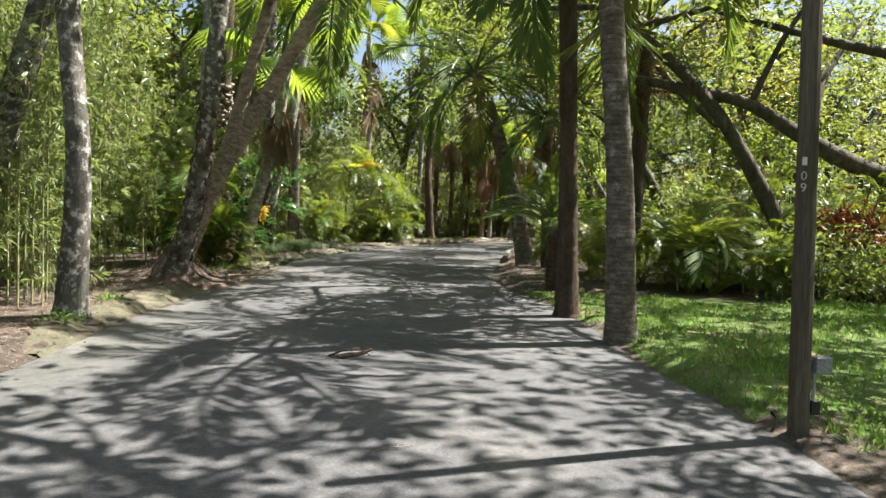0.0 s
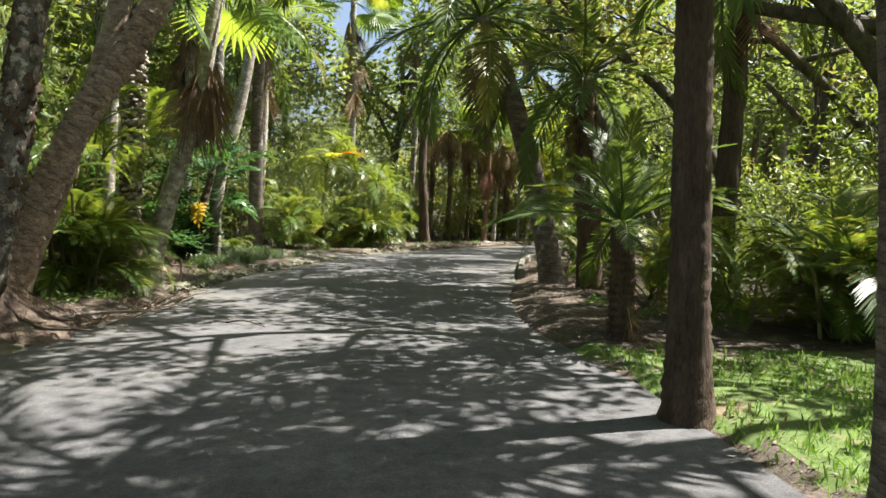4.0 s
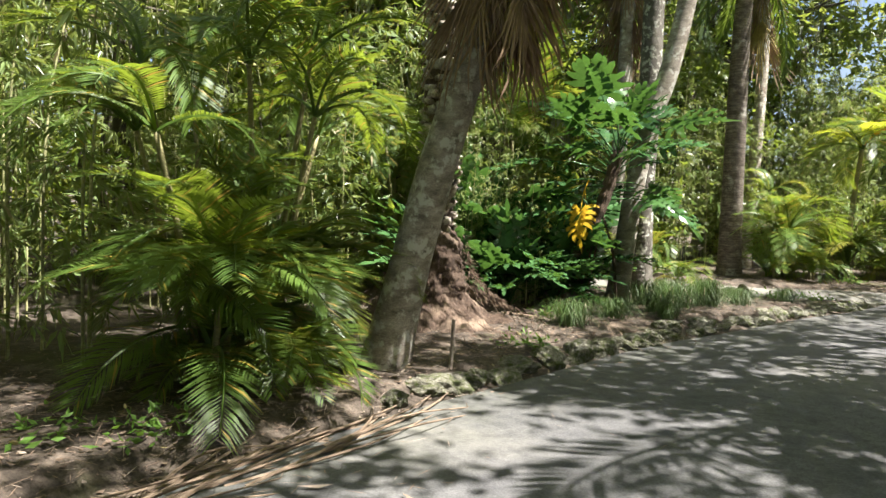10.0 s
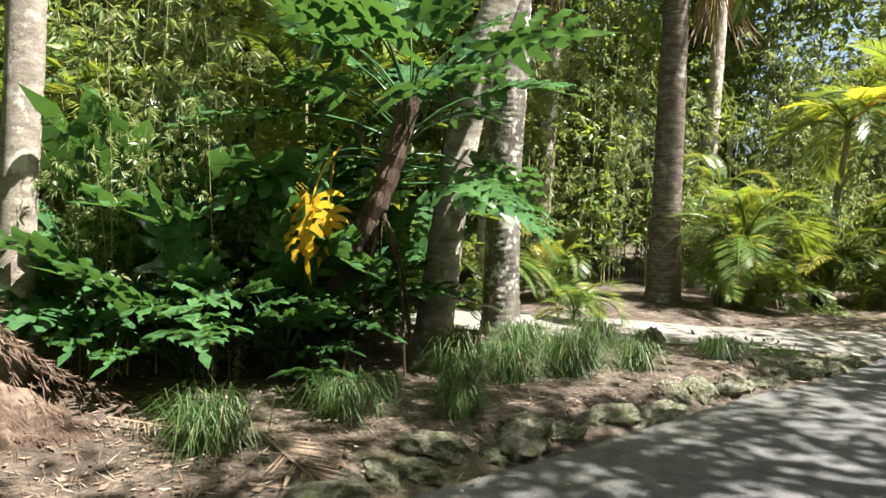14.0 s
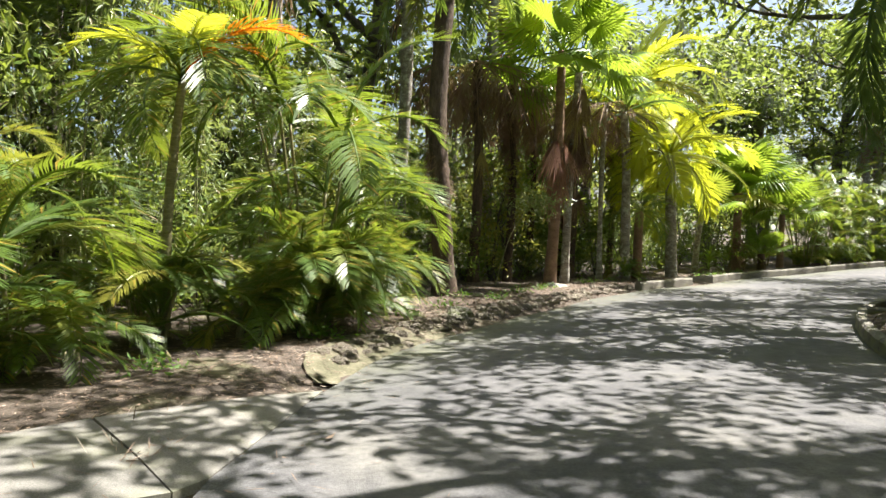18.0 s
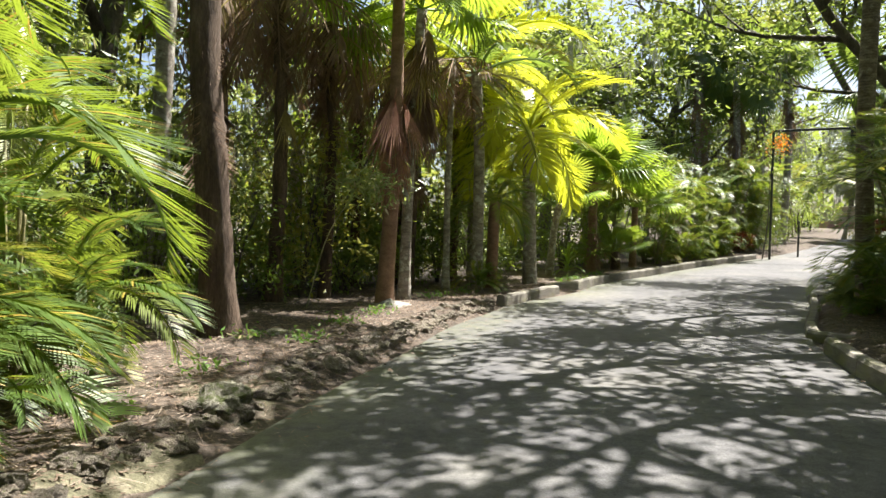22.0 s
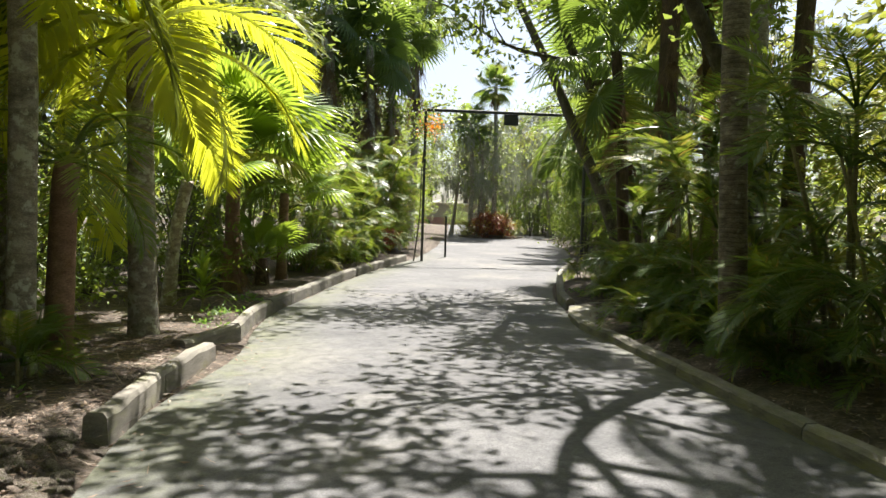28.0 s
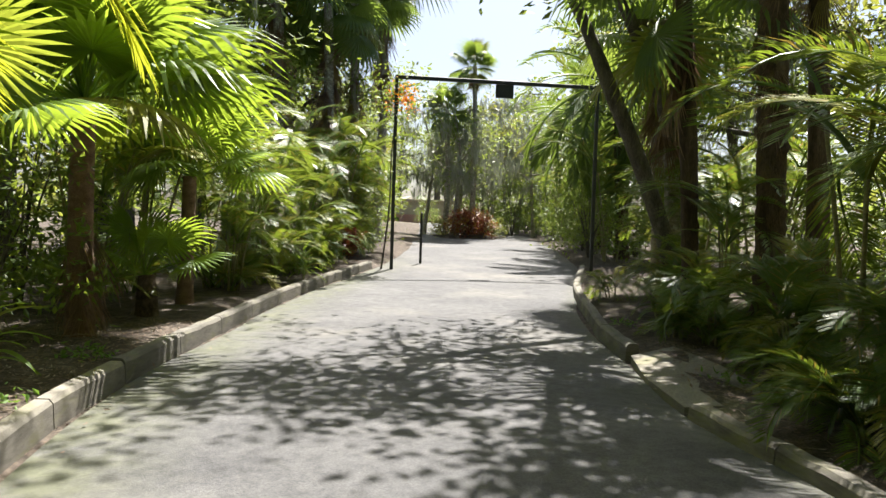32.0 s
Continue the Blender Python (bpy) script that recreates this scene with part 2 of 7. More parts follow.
M_REDBARK = solid_material("reddish_palm_bark", [(0.3, (0.14, 0.082, 0.056)), (0.7, (0.3, 0.19, 0.135))], 4, 45, 0.85, 0.6, 0.02, (1, 1, 2))
M_OAK = solid_material("oak_bark", [(0.3, (0.05, 0.042, 0.034)), (0.6, (0.13, 0.115, 0.095)), (0.8, (0.24, 0.23, 0.19))], 7, 50, 0.92, 1.0, 0.04, (1, 1, 0.35), (0.12, 0.14, 0.07), 2, (0.58, 0.7))
M_POLE = solid_material("weathered_pole_wood", [(0.3, (0.06, 0.05, 0.035)), (0.7, (0.16, 0.135, 0.1))], 8, 90, 0.85, 0.6, 0.01, (1, 1, 0.08))
M_ROCK = solid_material("coral_rock", [(0.3, (0.1, 0.095, 0.075)), (0.5, (0.25, 0.24, 0.195)), (0.75, (0.45, 0.43, 0.38))], 7, 40, 0.95, 1.0, 0.05, (1, 1, 1), (0.11, 0.13, 0.05), 3, (0.46, 0.6))
M_KERB = solid_material("old_concrete", [(0.3, (0.12, 0.112, 0.098)), (0.6, (0.22, 0.207, 0.182)), (0.85, (0.36, 0.345, 0.31))], 3, 90, 0.9, 0.5, 0.012, (1, 1, 1), (0.16, 0.16, 0.08), 1.4, (0.5, 0.68), "Generated")
M_SLAB = solid_material("path_concrete", [(0.3, (0.12, 0.117, 0.108)), (0.7, (0.22, 0.212, 0.198))], 2, 90, 0.9, 0.4, 0.01, (1, 1, 1), (0.17, 0.18, 0.1), 1.3, (0.5, 0.9))
M_STEEL = solid_material("dark_painted_steel", [(0.3, (0.02, 0.022, 0.02)), (0.7, (0.05, 0.05, 0.045))], 5, 60, 0.5, 0.2, 0.004)
M_GREYBOX = solid_material("grey_plastic_box", [(0.3, (0.3, 0.31, 0.31)), (0.7, (0.42, 0.43, 0.43))], 5, 60, 0.5, 0.1, 0.004)
M_WHITE = solid_material("pale_paint", [(0.3, (0.62, 0.6, 0.55)), (0.7, (0.75, 0.73, 0.68))], 5, 60, 0.6, 0.1, 0.004)
M_STUCCO = solid_material("sand_stucco", [(0.3, (0.5, 0.4, 0.28)), (0.7, (0.62, 0.52, 0.38))], 2, 60, 0.9, 0.3, 0.01)
M_ROOFRED = solid_material("reddish_wall_paint", [(0.3, (0.42, 0.2, 0.16)), (0.7, (0.52, 0.28, 0.22))], 2, 60, 0.8, 0.3, 0.01)
M_EARTH = solid_material("leaf_strewn_earth", [(0.25, (0.03, 0.025, 0.02)), (0.5, (0.075, 0.06, 0.049)), (0.75, (0.19, 0.155, 0.128))], 5.5, 30, 0.95, 1.0, 0.05, (1, 1, 1), (0.11, 0.115, 0.055), 0.45, (0.58, 0.74))
M_MOSSBED = solid_material("moss_and_sand", [(0.3, (0.06, 0.062, 0.035)), (0.55, (0.125, 0.117, 0.08)), (0.8, (0.24, 0.212, 0.175))], 4.0, 45, 0.95, 0.8, 0.03)
M_LAWN = solid_material("lawn_soil", [(0.3, (0.06, 0.1, 0.025)), (0.7, (0.13, 0.19, 0.05))], 3, 40, 0.95, 0.8, 0.03, (1, 1, 1), (0.2, 0.15, 0.1), 0.8, (0.56, 0.66))
M_ASPHALT = solid_material("worn_asphalt", [(0.25, (0.082, 0.082, 0.088)), (0.5, (0.118, 0.117, 0.122)), (0.8, (0.165, 0.163, 0.165))], 0.7, 70, 0.86, 0.9, 0.014, (1, 1, 1), (0.17, 0.164, 0.152), 0.33, (0.52, 0.7))
def crack(m):
    """Fine branching cracks in patches of an asphalt material."""
    t = m.node_tree
    b = t.nodes["Principled BSDF"]
    tex = t.nodes.new("ShaderNodeTexCoord")
    warp = noise_node(t, 1.5, 4, tex.outputs["Object"])
    add = t.nodes.new("ShaderNodeVectorMath")
    add.operation = "MULTIPLY_ADD"
    t.links.new(warp.outputs["Color"], add.inputs[0])
    add.inputs[1].default_value = (0.7, 0.7, 0.7)
    t.links.new(tex.outputs["Object"], add.inputs[2])
    v = t.nodes.new("ShaderNodeTexVoronoi")
    v.feature = "DISTANCE_TO_EDGE"
    v.inputs["Scale"].default_value = 1.6
    t.links.new(add.outputs[0], v.inputs["Vector"])
    line = ramp_node(t, v.outputs["Distance"], [(0.0, (0.6, 0.6, 0.6)), (0.011, (0, 0, 0))])
    where = noise_node(t, 0.35, 3, tex.outputs["Object"])
    mask = ramp_node(t, where.outputs["Fac"], [(0.5, (0, 0, 0)), (0.62, (1, 1, 1))])
    both = mix_node(t, 1.0, line.outputs[0], mask.outputs[0], "MULTIPLY")
    old = b.inputs["Base Color"].links[0].from_socket
    t.links.new(mix_node(t, both, old, (0.035, 0.034, 0.032)), b.inputs["Base Color"])
    moss = t.nodes.new("ShaderNodeAttribute")
    moss.attribute_name = "moss"
    spots = noise_node(t, 2.5, 6, tex.outputs["Object"], 0.7)
    share = mix_node(t, 1.0, moss.outputs["Fac"], ramp_node(t, spots.outputs["Fac"], [(0.35, (0.1, 0.1, 0.1)), (0.6, (0.85, 0.85, 0.85))]).outputs[0], "MULTIPLY")
    old = b.inputs["Base Color"].links[0].from_socket
    t.links.new(mix_node(t, share, old, (0.1, 0.106, 0.066)), b.inputs["Base Color"])
    wear = noise_node(t, 7.0, 8, tex.outputs["Object"], 0.78)
    old = b.inputs["Base Color"].links[0].from_socket
    t.links.new(mix_node(t, 1.0, old, ramp_node(t, wear.outputs["Fac"], [(0.32, (0.6, 0.6, 0.61)), (0.5, (1.0, 1.0, 1.0)), (0.7, (1.38, 1.36, 1.34))]).outputs[0], "MULTIPLY"), b.inputs["Base Color"])


crack(M_ASPHALT)
M_FORK = solid_material("sandy_drive", [(0.3, (0.3, 0.28, 0.25)), (0.7, (0.42, 0.4, 0.36))], 0.8, 70, 0.9, 0.4, 0.01)


# ---- geometry helpers ----
class Geo:
    """Vertices and faces of one mesh."""

    def __init__(self):
        self.v, self.f, self.n = [], [], 0

    def add(self, verts, faces):
        verts = np.asarray(verts, float).reshape(-1, 3)
        self.v.append(verts)
        self.f.extend([tuple(i + self.n for i in q) for q in faces])
        self.n += len(verts)

    def tube(self, pts, radii, sides=10, wobble=0.0, rng=None, caps=True):
        pts = [Vector(p) for p in pts]
        ring, up = [], Vector((0.3, 1, 0.1))
        vs = []
        for i, p in enumerate(pts):
            d = (pts[min(i + 1, len(pts) - 1)] - pts[max(i - 1, 0)]).normalized()
            a = d.cross(up)
            if a.length < 1e-3:
                a = d.cross(Vector((1, 0, 0)))
            a.normalize()
            b = d.cross(a)
            for k in range(sides):
                an = 2 * math.pi * k / sides
                r = radii[i] * (1 + (wobble * (rng.random() - 0.5) if wobble else 0))
                q = p + a * (r * math.cos(an)) + b * (r * math.sin(an))
                vs.append((q.x, q.y, q.z))
        fs = []
        for i in range(len(pts) - 1):
            for k in range(sides):
                k2 = (k + 1) % sides
                fs.append((i * sides + k, i * sides + k2, (i + 1) * sides + k2, (i + 1) * sides + k))
        if caps:
            fs.append(tuple(range(sides))[::-1])
            fs.append(tuple((len(pts) - 1) * sides + k for k in range(sides)))
        self.add(vs, fs)

    def box(self, lo, hi, bev=0.0):
        (x0, y0, z0), (x1, y1, z1) = lo, hi
        b = bev
        vs = []
        for z, e in ((z0, 0), (z1 - b, 0), (z1, b)):
            vs += [(x0 + e, y0 + e, z), (x1 - e, y0 + e, z), (x1 - e, y1 - e, z), (x0 + e, y1 - e, z)]
        fs = [(3, 2, 1, 0), (8, 9, 10, 11)]
        for l in (0, 4):
            fs += [(l + k, l + (k + 1) % 4, l + 4 + (k + 1) % 4, l + 4 + k) for k in range(4)]
        self.add(vs, fs)

    def mesh(self, name, material, smooth=False):
        me = bpy.data.meshes.new(name)
        me.from_pydata(np.concatenate(self.v).tolist(), [], self.f)
        if smooth:
            me.polygons.foreach_set("use_smooth", [True] * len(me.polygons))
        me.materials.append(material)
        me.update()
        return me


def thing(name, x, y, z, label, category, group="", turn=0.0, kind=""):
    e = new(name)
    e.empty_display_size = 0.2
    e.matrix_world = pose(x, y, z, 0, 0, turn)
    return tagged(e, label, category, group, kind)


def part(name, me, parent, m=None, label="", kind=""):
    """One mesh as a part of a thing or of a part, at the pose m within it."""
    o = new(name, me)
    o.parent = parent
    if m is not None:
        o.matrix_basis = m
    if label:
        o["label"] = label
    if kind:
        o["kind"] = kind
    return o


def lone(name, me, label, category, m=None, group="", kind=""):
    o = new(name, me)
    if m is not None:
        o.matrix_basis = m
    return tagged(o, label, category, group, kind)


def bent(points, n):
    """A smooth line through a few points."""
    p = np.array(points, float)
    if len(p) == 2:
        return [tuple(p[0] + (p[1] - p[0]) * i / n) for i in range(n + 1)]
    q = np.vstack([2 * p[0] - p[1], p, 2 * p[-1] - p[-2]])
    out = []
    m = len(p) - 1
    for i in range(n + 1):
        u = i / n * m
        k = min(int(u), m - 1)
        f = u - k
        a, b, c, d = q[k], q[k + 1], q[k + 2], q[k + 3]
        out.append(tuple(0.5 * (2 * b + (c - a) * f + (2 * a - 5 * b + 4 * c - d) * f * f + (3 * b - a - 3 * c + d) * f ** 3)))
    return out


def kites(centres, dirs, sides, lengths, widths, bend=None):
    """Many small leaves as folded four-corner blades: base, two flanks, tip."""
    c, d, s = (np.asarray(a, float) for a in (centres, dirs, sides))
    L, W = np.asarray(lengths)[:, None], np.asarray(widths)[:, None]
    nrm = np.cross(d, s)
    mid = c + d * L * 0.42 + nrm * W * 0.18
    tip = c + d * L
    if bend is not None:
        tip = tip + np.array([0, 0, -1.0]) * L * np.asarray(bend)[:, None]
    v = np.stack([c, mid + s * W * 0.5, tip, mid - s * W * 0.5], 1).reshape(-1, 3)
    n = len(c)
    idx = np.arange(n) * 4
    f = np.concatenate([np.stack([idx, idx + 1, idx + 2], 1), np.stack([idx, idx + 2, idx + 3], 1)])
    return v, f.tolist()


def unit(a):
    return a / np.maximum(np.linalg.norm(a, axis=-1, keepdims=True), 1e-6)


def random_leaves(rng, centres, length, width, droop=0.3, flat=0.5):
    n = len(centres)
    d = rng.normal(size=(n, 3))
    d[:, 2] = d[:, 2] * flat - droop
    d = unit(d)
    s = unit(np.cross(d, unit(rng.normal(size=(n, 3)) * [0.6, 0.6, 0.4] + [0, 0, 1])))
    k = rng.uniform(0.65, 1.3, n)
    return kites(centres, d, s, length * k, width * k)


# ---- the lie of the land ----
LEFT = [(-3.3, -40), (-3.3, -28), (-3.3, -18), (-3.4, -10), (-3.45, -4), (-3.55, 1), (-3.8, 6), (-4.0, 10), (-4.1, 14), (-4.15, 17.5), (-3.98, 20.5), (-3.6, 23.5), (-3.05, 26.5), (-2.75, 28.5), (-2.15, 31), (-1.15, 33.2), (0.9, 36.3), (3.1, 39.4), (5.0, 41.6), (7.2, 43.4), (9.2, 45.5), (12, 47.6), (15.6, 50.0), (21.6, 53.2), (28, 57.2), (34, 61.6), (42, 67.4), (52, 75), (66, 86)]
RIGHT = [(2.5, -40), (2.5, -28), (2.5, -18), (2.5, -10), (2.5, -4), (2.48, 1), (2.4, 4.5), (2.1, 8), (1.85, 11.5), (1.35, 14), (1.2, 16.5), (1.5, 20), (1.95, 23.5), (2.4, 27), (3.2, 30.3), (5.0, 33.6), (6.6, 36), (8.45, 38.05), (10.6, 40.05), (12.3, 41.72), (14.4, 43.1), (17.8, 45.3), (25.6, 48.9), (33.5, 53.6), (41.4, 58.7), (53.5, 68), (70, 81)]


def along(line, step):
    """Points along a line of corners, rounded, about a step apart."""
    n = 60 * len(line)
    p = np.array(bent([(a, b, 0) for a, b in line], n))[:, :2]
    d = np.concatenate([[0], np.cumsum(np.linalg.norm(np.diff(p, axis=0), axis=1))])
    k = max(2, int(round(d[-1] / step)))
    u = np.linspace(0, d[-1], k + 1)
    return np.stack([np.interp(u, d, p[:, 0]), np.interp(u, d, p[:, 1])], 1)


EDGE_L, EDGE_R = along(LEFT, 0.5), along(RIGHT, 0.5)


def road_z(x, y):
    x, y = np.asarray(x, float), np.asarray(y, float)
    s = (x - 6) * 0.81 + (y - 40) * 0.587
    u = (s - 10) / 2.0
    rise = np.minimum(0.034 * 2.0 * (np.log1p(np.exp(-np.abs(u))) + np.maximum(u, 0)), 1.9)
    return rise - 0.1 * np.clip((y - 22) / 10, 0, 1)


def side_gap(x, y, edge):
    """Distance to an edge of the road; positive to its left."""
    p = np.stack([np.ravel(x), np.ravel(y)], 1).astype(float)
    a, ab = edge[:-1], np.diff(edge, axis=0)
    out = []
    for q in np.array_split(p, max(1, len(p) // 3000)):
        w = q[:, None] - a[None]
        f = np.clip((w * ab).sum(2) / (ab * ab).sum(1), 0, 1)
        d = np.linalg.norm(w - f[..., None] * ab, axis=2)
        k = d.argmin(1)
        r = np.arange(len(q))
        c = ab[k, 0] * w[r, k, 1] - ab[k, 1] * w[r, k, 0]
        out.append(d[r, k] * np.sign(c))
    return np.concatenate(out)


def lumps(x, y, s):
    return np.sin(x * 1.7 * s + 1.3 * np.sin(y * 0.9 * s)) * np.sin(y * 1.3 * s + 2.1 + np.sin(x * 0.7 * s))


PATH_LINE = np.array([(-2.4, 29.1), (-2.75, 28.7), (-3.5, 28.15), (-4.4, 27.3), (-5.6, 26.65), (-6.9, 26.0), (-8.3, 25.5), (-13.2, 24.6)])


def land_z(x, y):
    x, y = np.asarray(x, float), np.asarray(y, float)
    gl = side_gap(x, y, EDGE_L).reshape(x.shape)
    gr = -side_gap(x, y, EDGE_R).reshape(x.shape)
    out = np.maximum(gl, gr)
    up = np.clip((out - 0.02) / np.where((gr > gl) & (y < 14), 0.24, 0.5), 0, 1)
    up = up * up * (3 - 2 * up)
    off = np.clip((np.abs(side_gap(x, y, PATH_LINE).reshape(x.shape)) - 0.75) / 0.9, 0, 1)
    far = np.clip((out - 1.0) / 3, 0, 1) * off
    return road_z(x, y) - np.where((gr > 0) & (y < 14), 0.05, 0.07) + up * np.where((gr > gl) & (y < 14), 0.1, 0.09 + 0.08 * off) + up * 0.02 * lumps(x, y, 1.6) + far * 0.06 * lumps(x, y, 0.5)


def gz(x, y):
    return float(land_z(np.array([x]), np.array([y]))[0])


# ---- ground, road, path, kerbs ----
def spaced(lo, hi, fine_lo, fine_hi, step):
    mid = np.arange(fine_lo, fine_hi + 1e-6, step)
    out, p, d = [], fine_hi, step
    while p < hi:
        d *= 1.35
        p += d
        out.append(p)
    back, p, d = [], fine_lo, step
    while p > lo:
        d *= 1.35
        p -= d
        back.append(p)
    return np.concatenate([back[::-1], mid, out])


def grid_mesh(name, xs, ys, zf, material, keep=None):
    X, Y = np.meshgrid(xs, ys)
    Z = zf(X, Y)
    n = len(xs)
    f = [(j * n + i, j * n + i + 1, (j + 1) * n + i + 1, (j + 1) * n + i) for j in range(len(ys) - 1) for i in range(n - 1) if keep is None or keep(X[j, i], Y[j, i])]
    g = Geo()
    g.add(np.stack([X, Y, Z], 2), f)
    return g.mesh(name, material, True)


GX, GY = spaced(-700, 700, -9, 30, 0.34), spaced(-700, 700, -2, 58, 0.34)
lone("ground", grid_mesh("ground", GX, GY, land_z, M_EARTH), "brown earth strewn with fallen leaves and patches of moss", "ground", kind="structure")

# the drive: a strip between its two edges
N = 230


def cut(edge, far):
    """The part of an edge up to a far corner, in N even steps."""
    d = np.concatenate([[0], np.cumsum(np.linalg.norm(np.diff(edge, axis=0), axis=1))])
    stop = d[np.linalg.norm(edge - np.array(far), axis=1).argmin()]
    u = np.linspace(0, stop, N + 1)
    return np.stack([np.interp(u, d, edge[:, 0]), np.interp(u, d, edge[:, 1])], 1)


rl, rr = cut(EDGE_L, (66, 86)), cut(EDGE_R, (70, 81))
g = Geo()
W = 14
P = np.array([rl + (rr - rl) * k / W for k in range(W + 1)])
wav = 0.035 * np.sin(np.linspace(0, 260, N + 1)) + 0.03 * np.sin(np.linspace(0, 97, N + 1))
P[0, :, 0] += wav
P[W, :, 0] += wav[::-1]
camber = 0.03 * np.sin(np.pi * np.arange(W + 1) / W)[:, None] - 0.02
Z = road_z(P[..., 0], P[..., 1]) + camber
g.add(np.concatenate([P, Z[..., None]], 2), [(a * (N + 1) + i, (a + 1) * (N + 1) + i, (a + 1) * (N + 1) + i + 1, a * (N + 1) + i + 1) for a in range(W) for i in range(N)])
road_mesh = g.mesh("road", M_ASPHALT, True)
edge = np.zeros(P.shape[:2])
for a, wet in ((0, 1.0), (1, 0.8), (2, 0.25)):
    edge[a] = wet * np.clip((rl[:, 1] - 29) / 3, 0, 1) * np.clip((56 - rl[:, 1]) / 4, 0, 1) + 0.4 * wet * (rl[:, 1] < 27)
edge[W] = 0.7 * (rr[:, 1] > 20)
road_mesh.attributes.new("moss", "FLOAT", "POINT").data.foreach_set("value", edge.ravel())
lone("road", road_mesh, "grey worn asphalt drive with pale dusty edges", "road", kind="structure")


def rz(x, y):
    return float(road_z(x, y))


# the side path: concrete slabs between joints that run from its near to its far edge
JOINTS = [((-2.9, 27.75), (-2.45, 29.95)), ((-3.02, 27.52), (-3.9, 28.82)), ((-4.02, 26.72), (-4.85, 27.8)), ((-5.25, 25.85), (-5.9, 27.42)), ((-6.6, 25.15), (-7.15, 26.85)), ((-8.1, 24.6), (-8.5, 26.35)), ((-9.7, 24.2), (-10.0, 25.95)), ((-11.4, 23.9), (-11.6, 25.65)), ((-13.2, 23.7), (-13.3, 25.45))]
path_root = thing("pavement", -2.9, 27.75, 0, "pale concrete garden path with mossy edges and open joints", "path", kind="structure")
for (a0, a1), (b0, b1) in zip(JOINTS[:-1], JOINTS[1:]):
    a0, a1, b0, b1 = (np.array(p) for p in (a0, a1, b0, b1))
    top, low = [], []
    for i in range(7):
        f = 0.007 + 0.986 * i / 6
        for k in range(6):
            h = k / 5
            q = (a0 + (a1 - a0) * h) * (1 - f) + (b0 + (b1 - b0) * h) * f
            gap = float(side_gap(q[0], q[1], EDGE_L)[0])
            z = rz(*q) + 0.002 + 0.05 * min(1, max(0, gap / 0.5)) + 0.03 * min(1, max(0, (gap - 0.5) / 2)) - (0.012 if i in (0, 6) or k in (0, 5) else 0)
            top.append((q[0] + 2.9, q[1] - 27.75, z))
            low.append((q[0] + 2.9, q[1] - 27.75, z - 0.12))
    fs = [(i * 6 + k, i * 6 + k + 1, (i + 1) * 6 + k + 1, (i + 1) * 6 + k) for i in range(6) for k in range(5)]
    rim = [k for k in range(6)] + [i * 6 + 5 for i in range(1, 7)] + [36 + k for k in range(4, -1, -1)] + [i * 6 for i in range(5, 0, -1)]
    fs += [(rim[k], 42 + rim[k], 42 + rim[(k + 1) % len(rim)], rim[(k + 1) % len(rim)]) for k in range(len(rim))]
    g = Geo()
    g.add(top + low, fs)
    part("slab", g.mesh("slab", M_SLAB), path_root)


def kerb_run(name, line, outward, height, label, step=1.5, start_drop=0.0):
    """A concrete kerb in lengths, each a real step with worn upper edges."""
    pts = along(line, step)
    root = thing(name, pts[0][0], pts[0][1], rz(*pts[0]), label, "kerb", kind="structure")
    o = Vector((pts[0][0], pts[0][1], rz(*pts[0])))
    rng = np.random.default_rng(len(pts))
    for a, b in zip(pts[:-1], pts[1:]):
        d = Vector((b[0] - a[0], b[1] - a[1], 0))
        n = Vector((-d.y, d.x, 0)).normalized() * outward
        sub = 5
        g = Geo()
        vs, fs = [], []
        prof = [(0.0, -0.08), (0.012, height - 0.035), (0.04, height), (0.135, height + 0.004), (0.165, height - 0.03), (0.18, -0.08)]
        for i in range(sub + 1):
            f = 0.006 + (1 - 0.012) * i / sub
            q = Vector((a[0], a[1], 0)) + d * f
            jit = rng.normal(0, 0.006)
            for w, h in prof:
                r = q + n * w
                vs.append((r.x - o.x, r.y - o.y, rz(q.x, q.y) + h + (jit if h > 0 else 0) - o.z))
        m = len(prof)
        for i in range(sub):
            for k in range(m - 1):
                fs.append((i * m + k, i * m + k + 1, (i + 1) * m + k + 1, (i + 1) * m + k) if outward < 0 else (i * m + k + 1, i * m + k, (i + 1) * m + k, (i + 1) * m + k + 1))
        fs += [tuple(range(m)), tuple(sub * m + k for k in range(m))[::-1]]
        g.add(vs, fs)
        part("kerb_stone", g.mesh("kerb_stone", M_KERB), root)


kerb_run("kerb_1", [(4.45, 41.1), (5.6, 42.25), (6.7, 43.15)], 1, 0.17, "low concrete kerb length with a broken end", 1.3)
kerb_run("kerb_2", [(6.45, 43.35), (7.3, 43.7), (9.25, 45.65), (12.0, 47.7), (15.6, 50.1), (21.4, 53.2)], 1, 0.18, "weathered concrete kerb striped by shade")
kerb_run("kerb_3", [(1.8, 22.0), (1.95, 23.5), (2.4, 27), (3.2, 30.3), (4.9, 33.65), (6.3, 35.72)], -1, 0.18, "weathered mossy concrete kerb ending at a gap")
kerb_run("kerb_5", [(7.2, 36.1), (6.72, 36.22), (7.5, 37.2), (8.45, 38.05), (10.6, 40.05), (12.28, 41.7)], -1, 0.1, "low half-buried mossy concrete kerb", 1.2)
kerb_run("kerb_4", [(14.45, 43.1), (15.4, 43.8), (17.5, 45.0), (19.6, 46.2), (21.4, 47.1), (25.6, 48.9)], -1, 0.17, "weathered concrete kerb curving beside the drive")
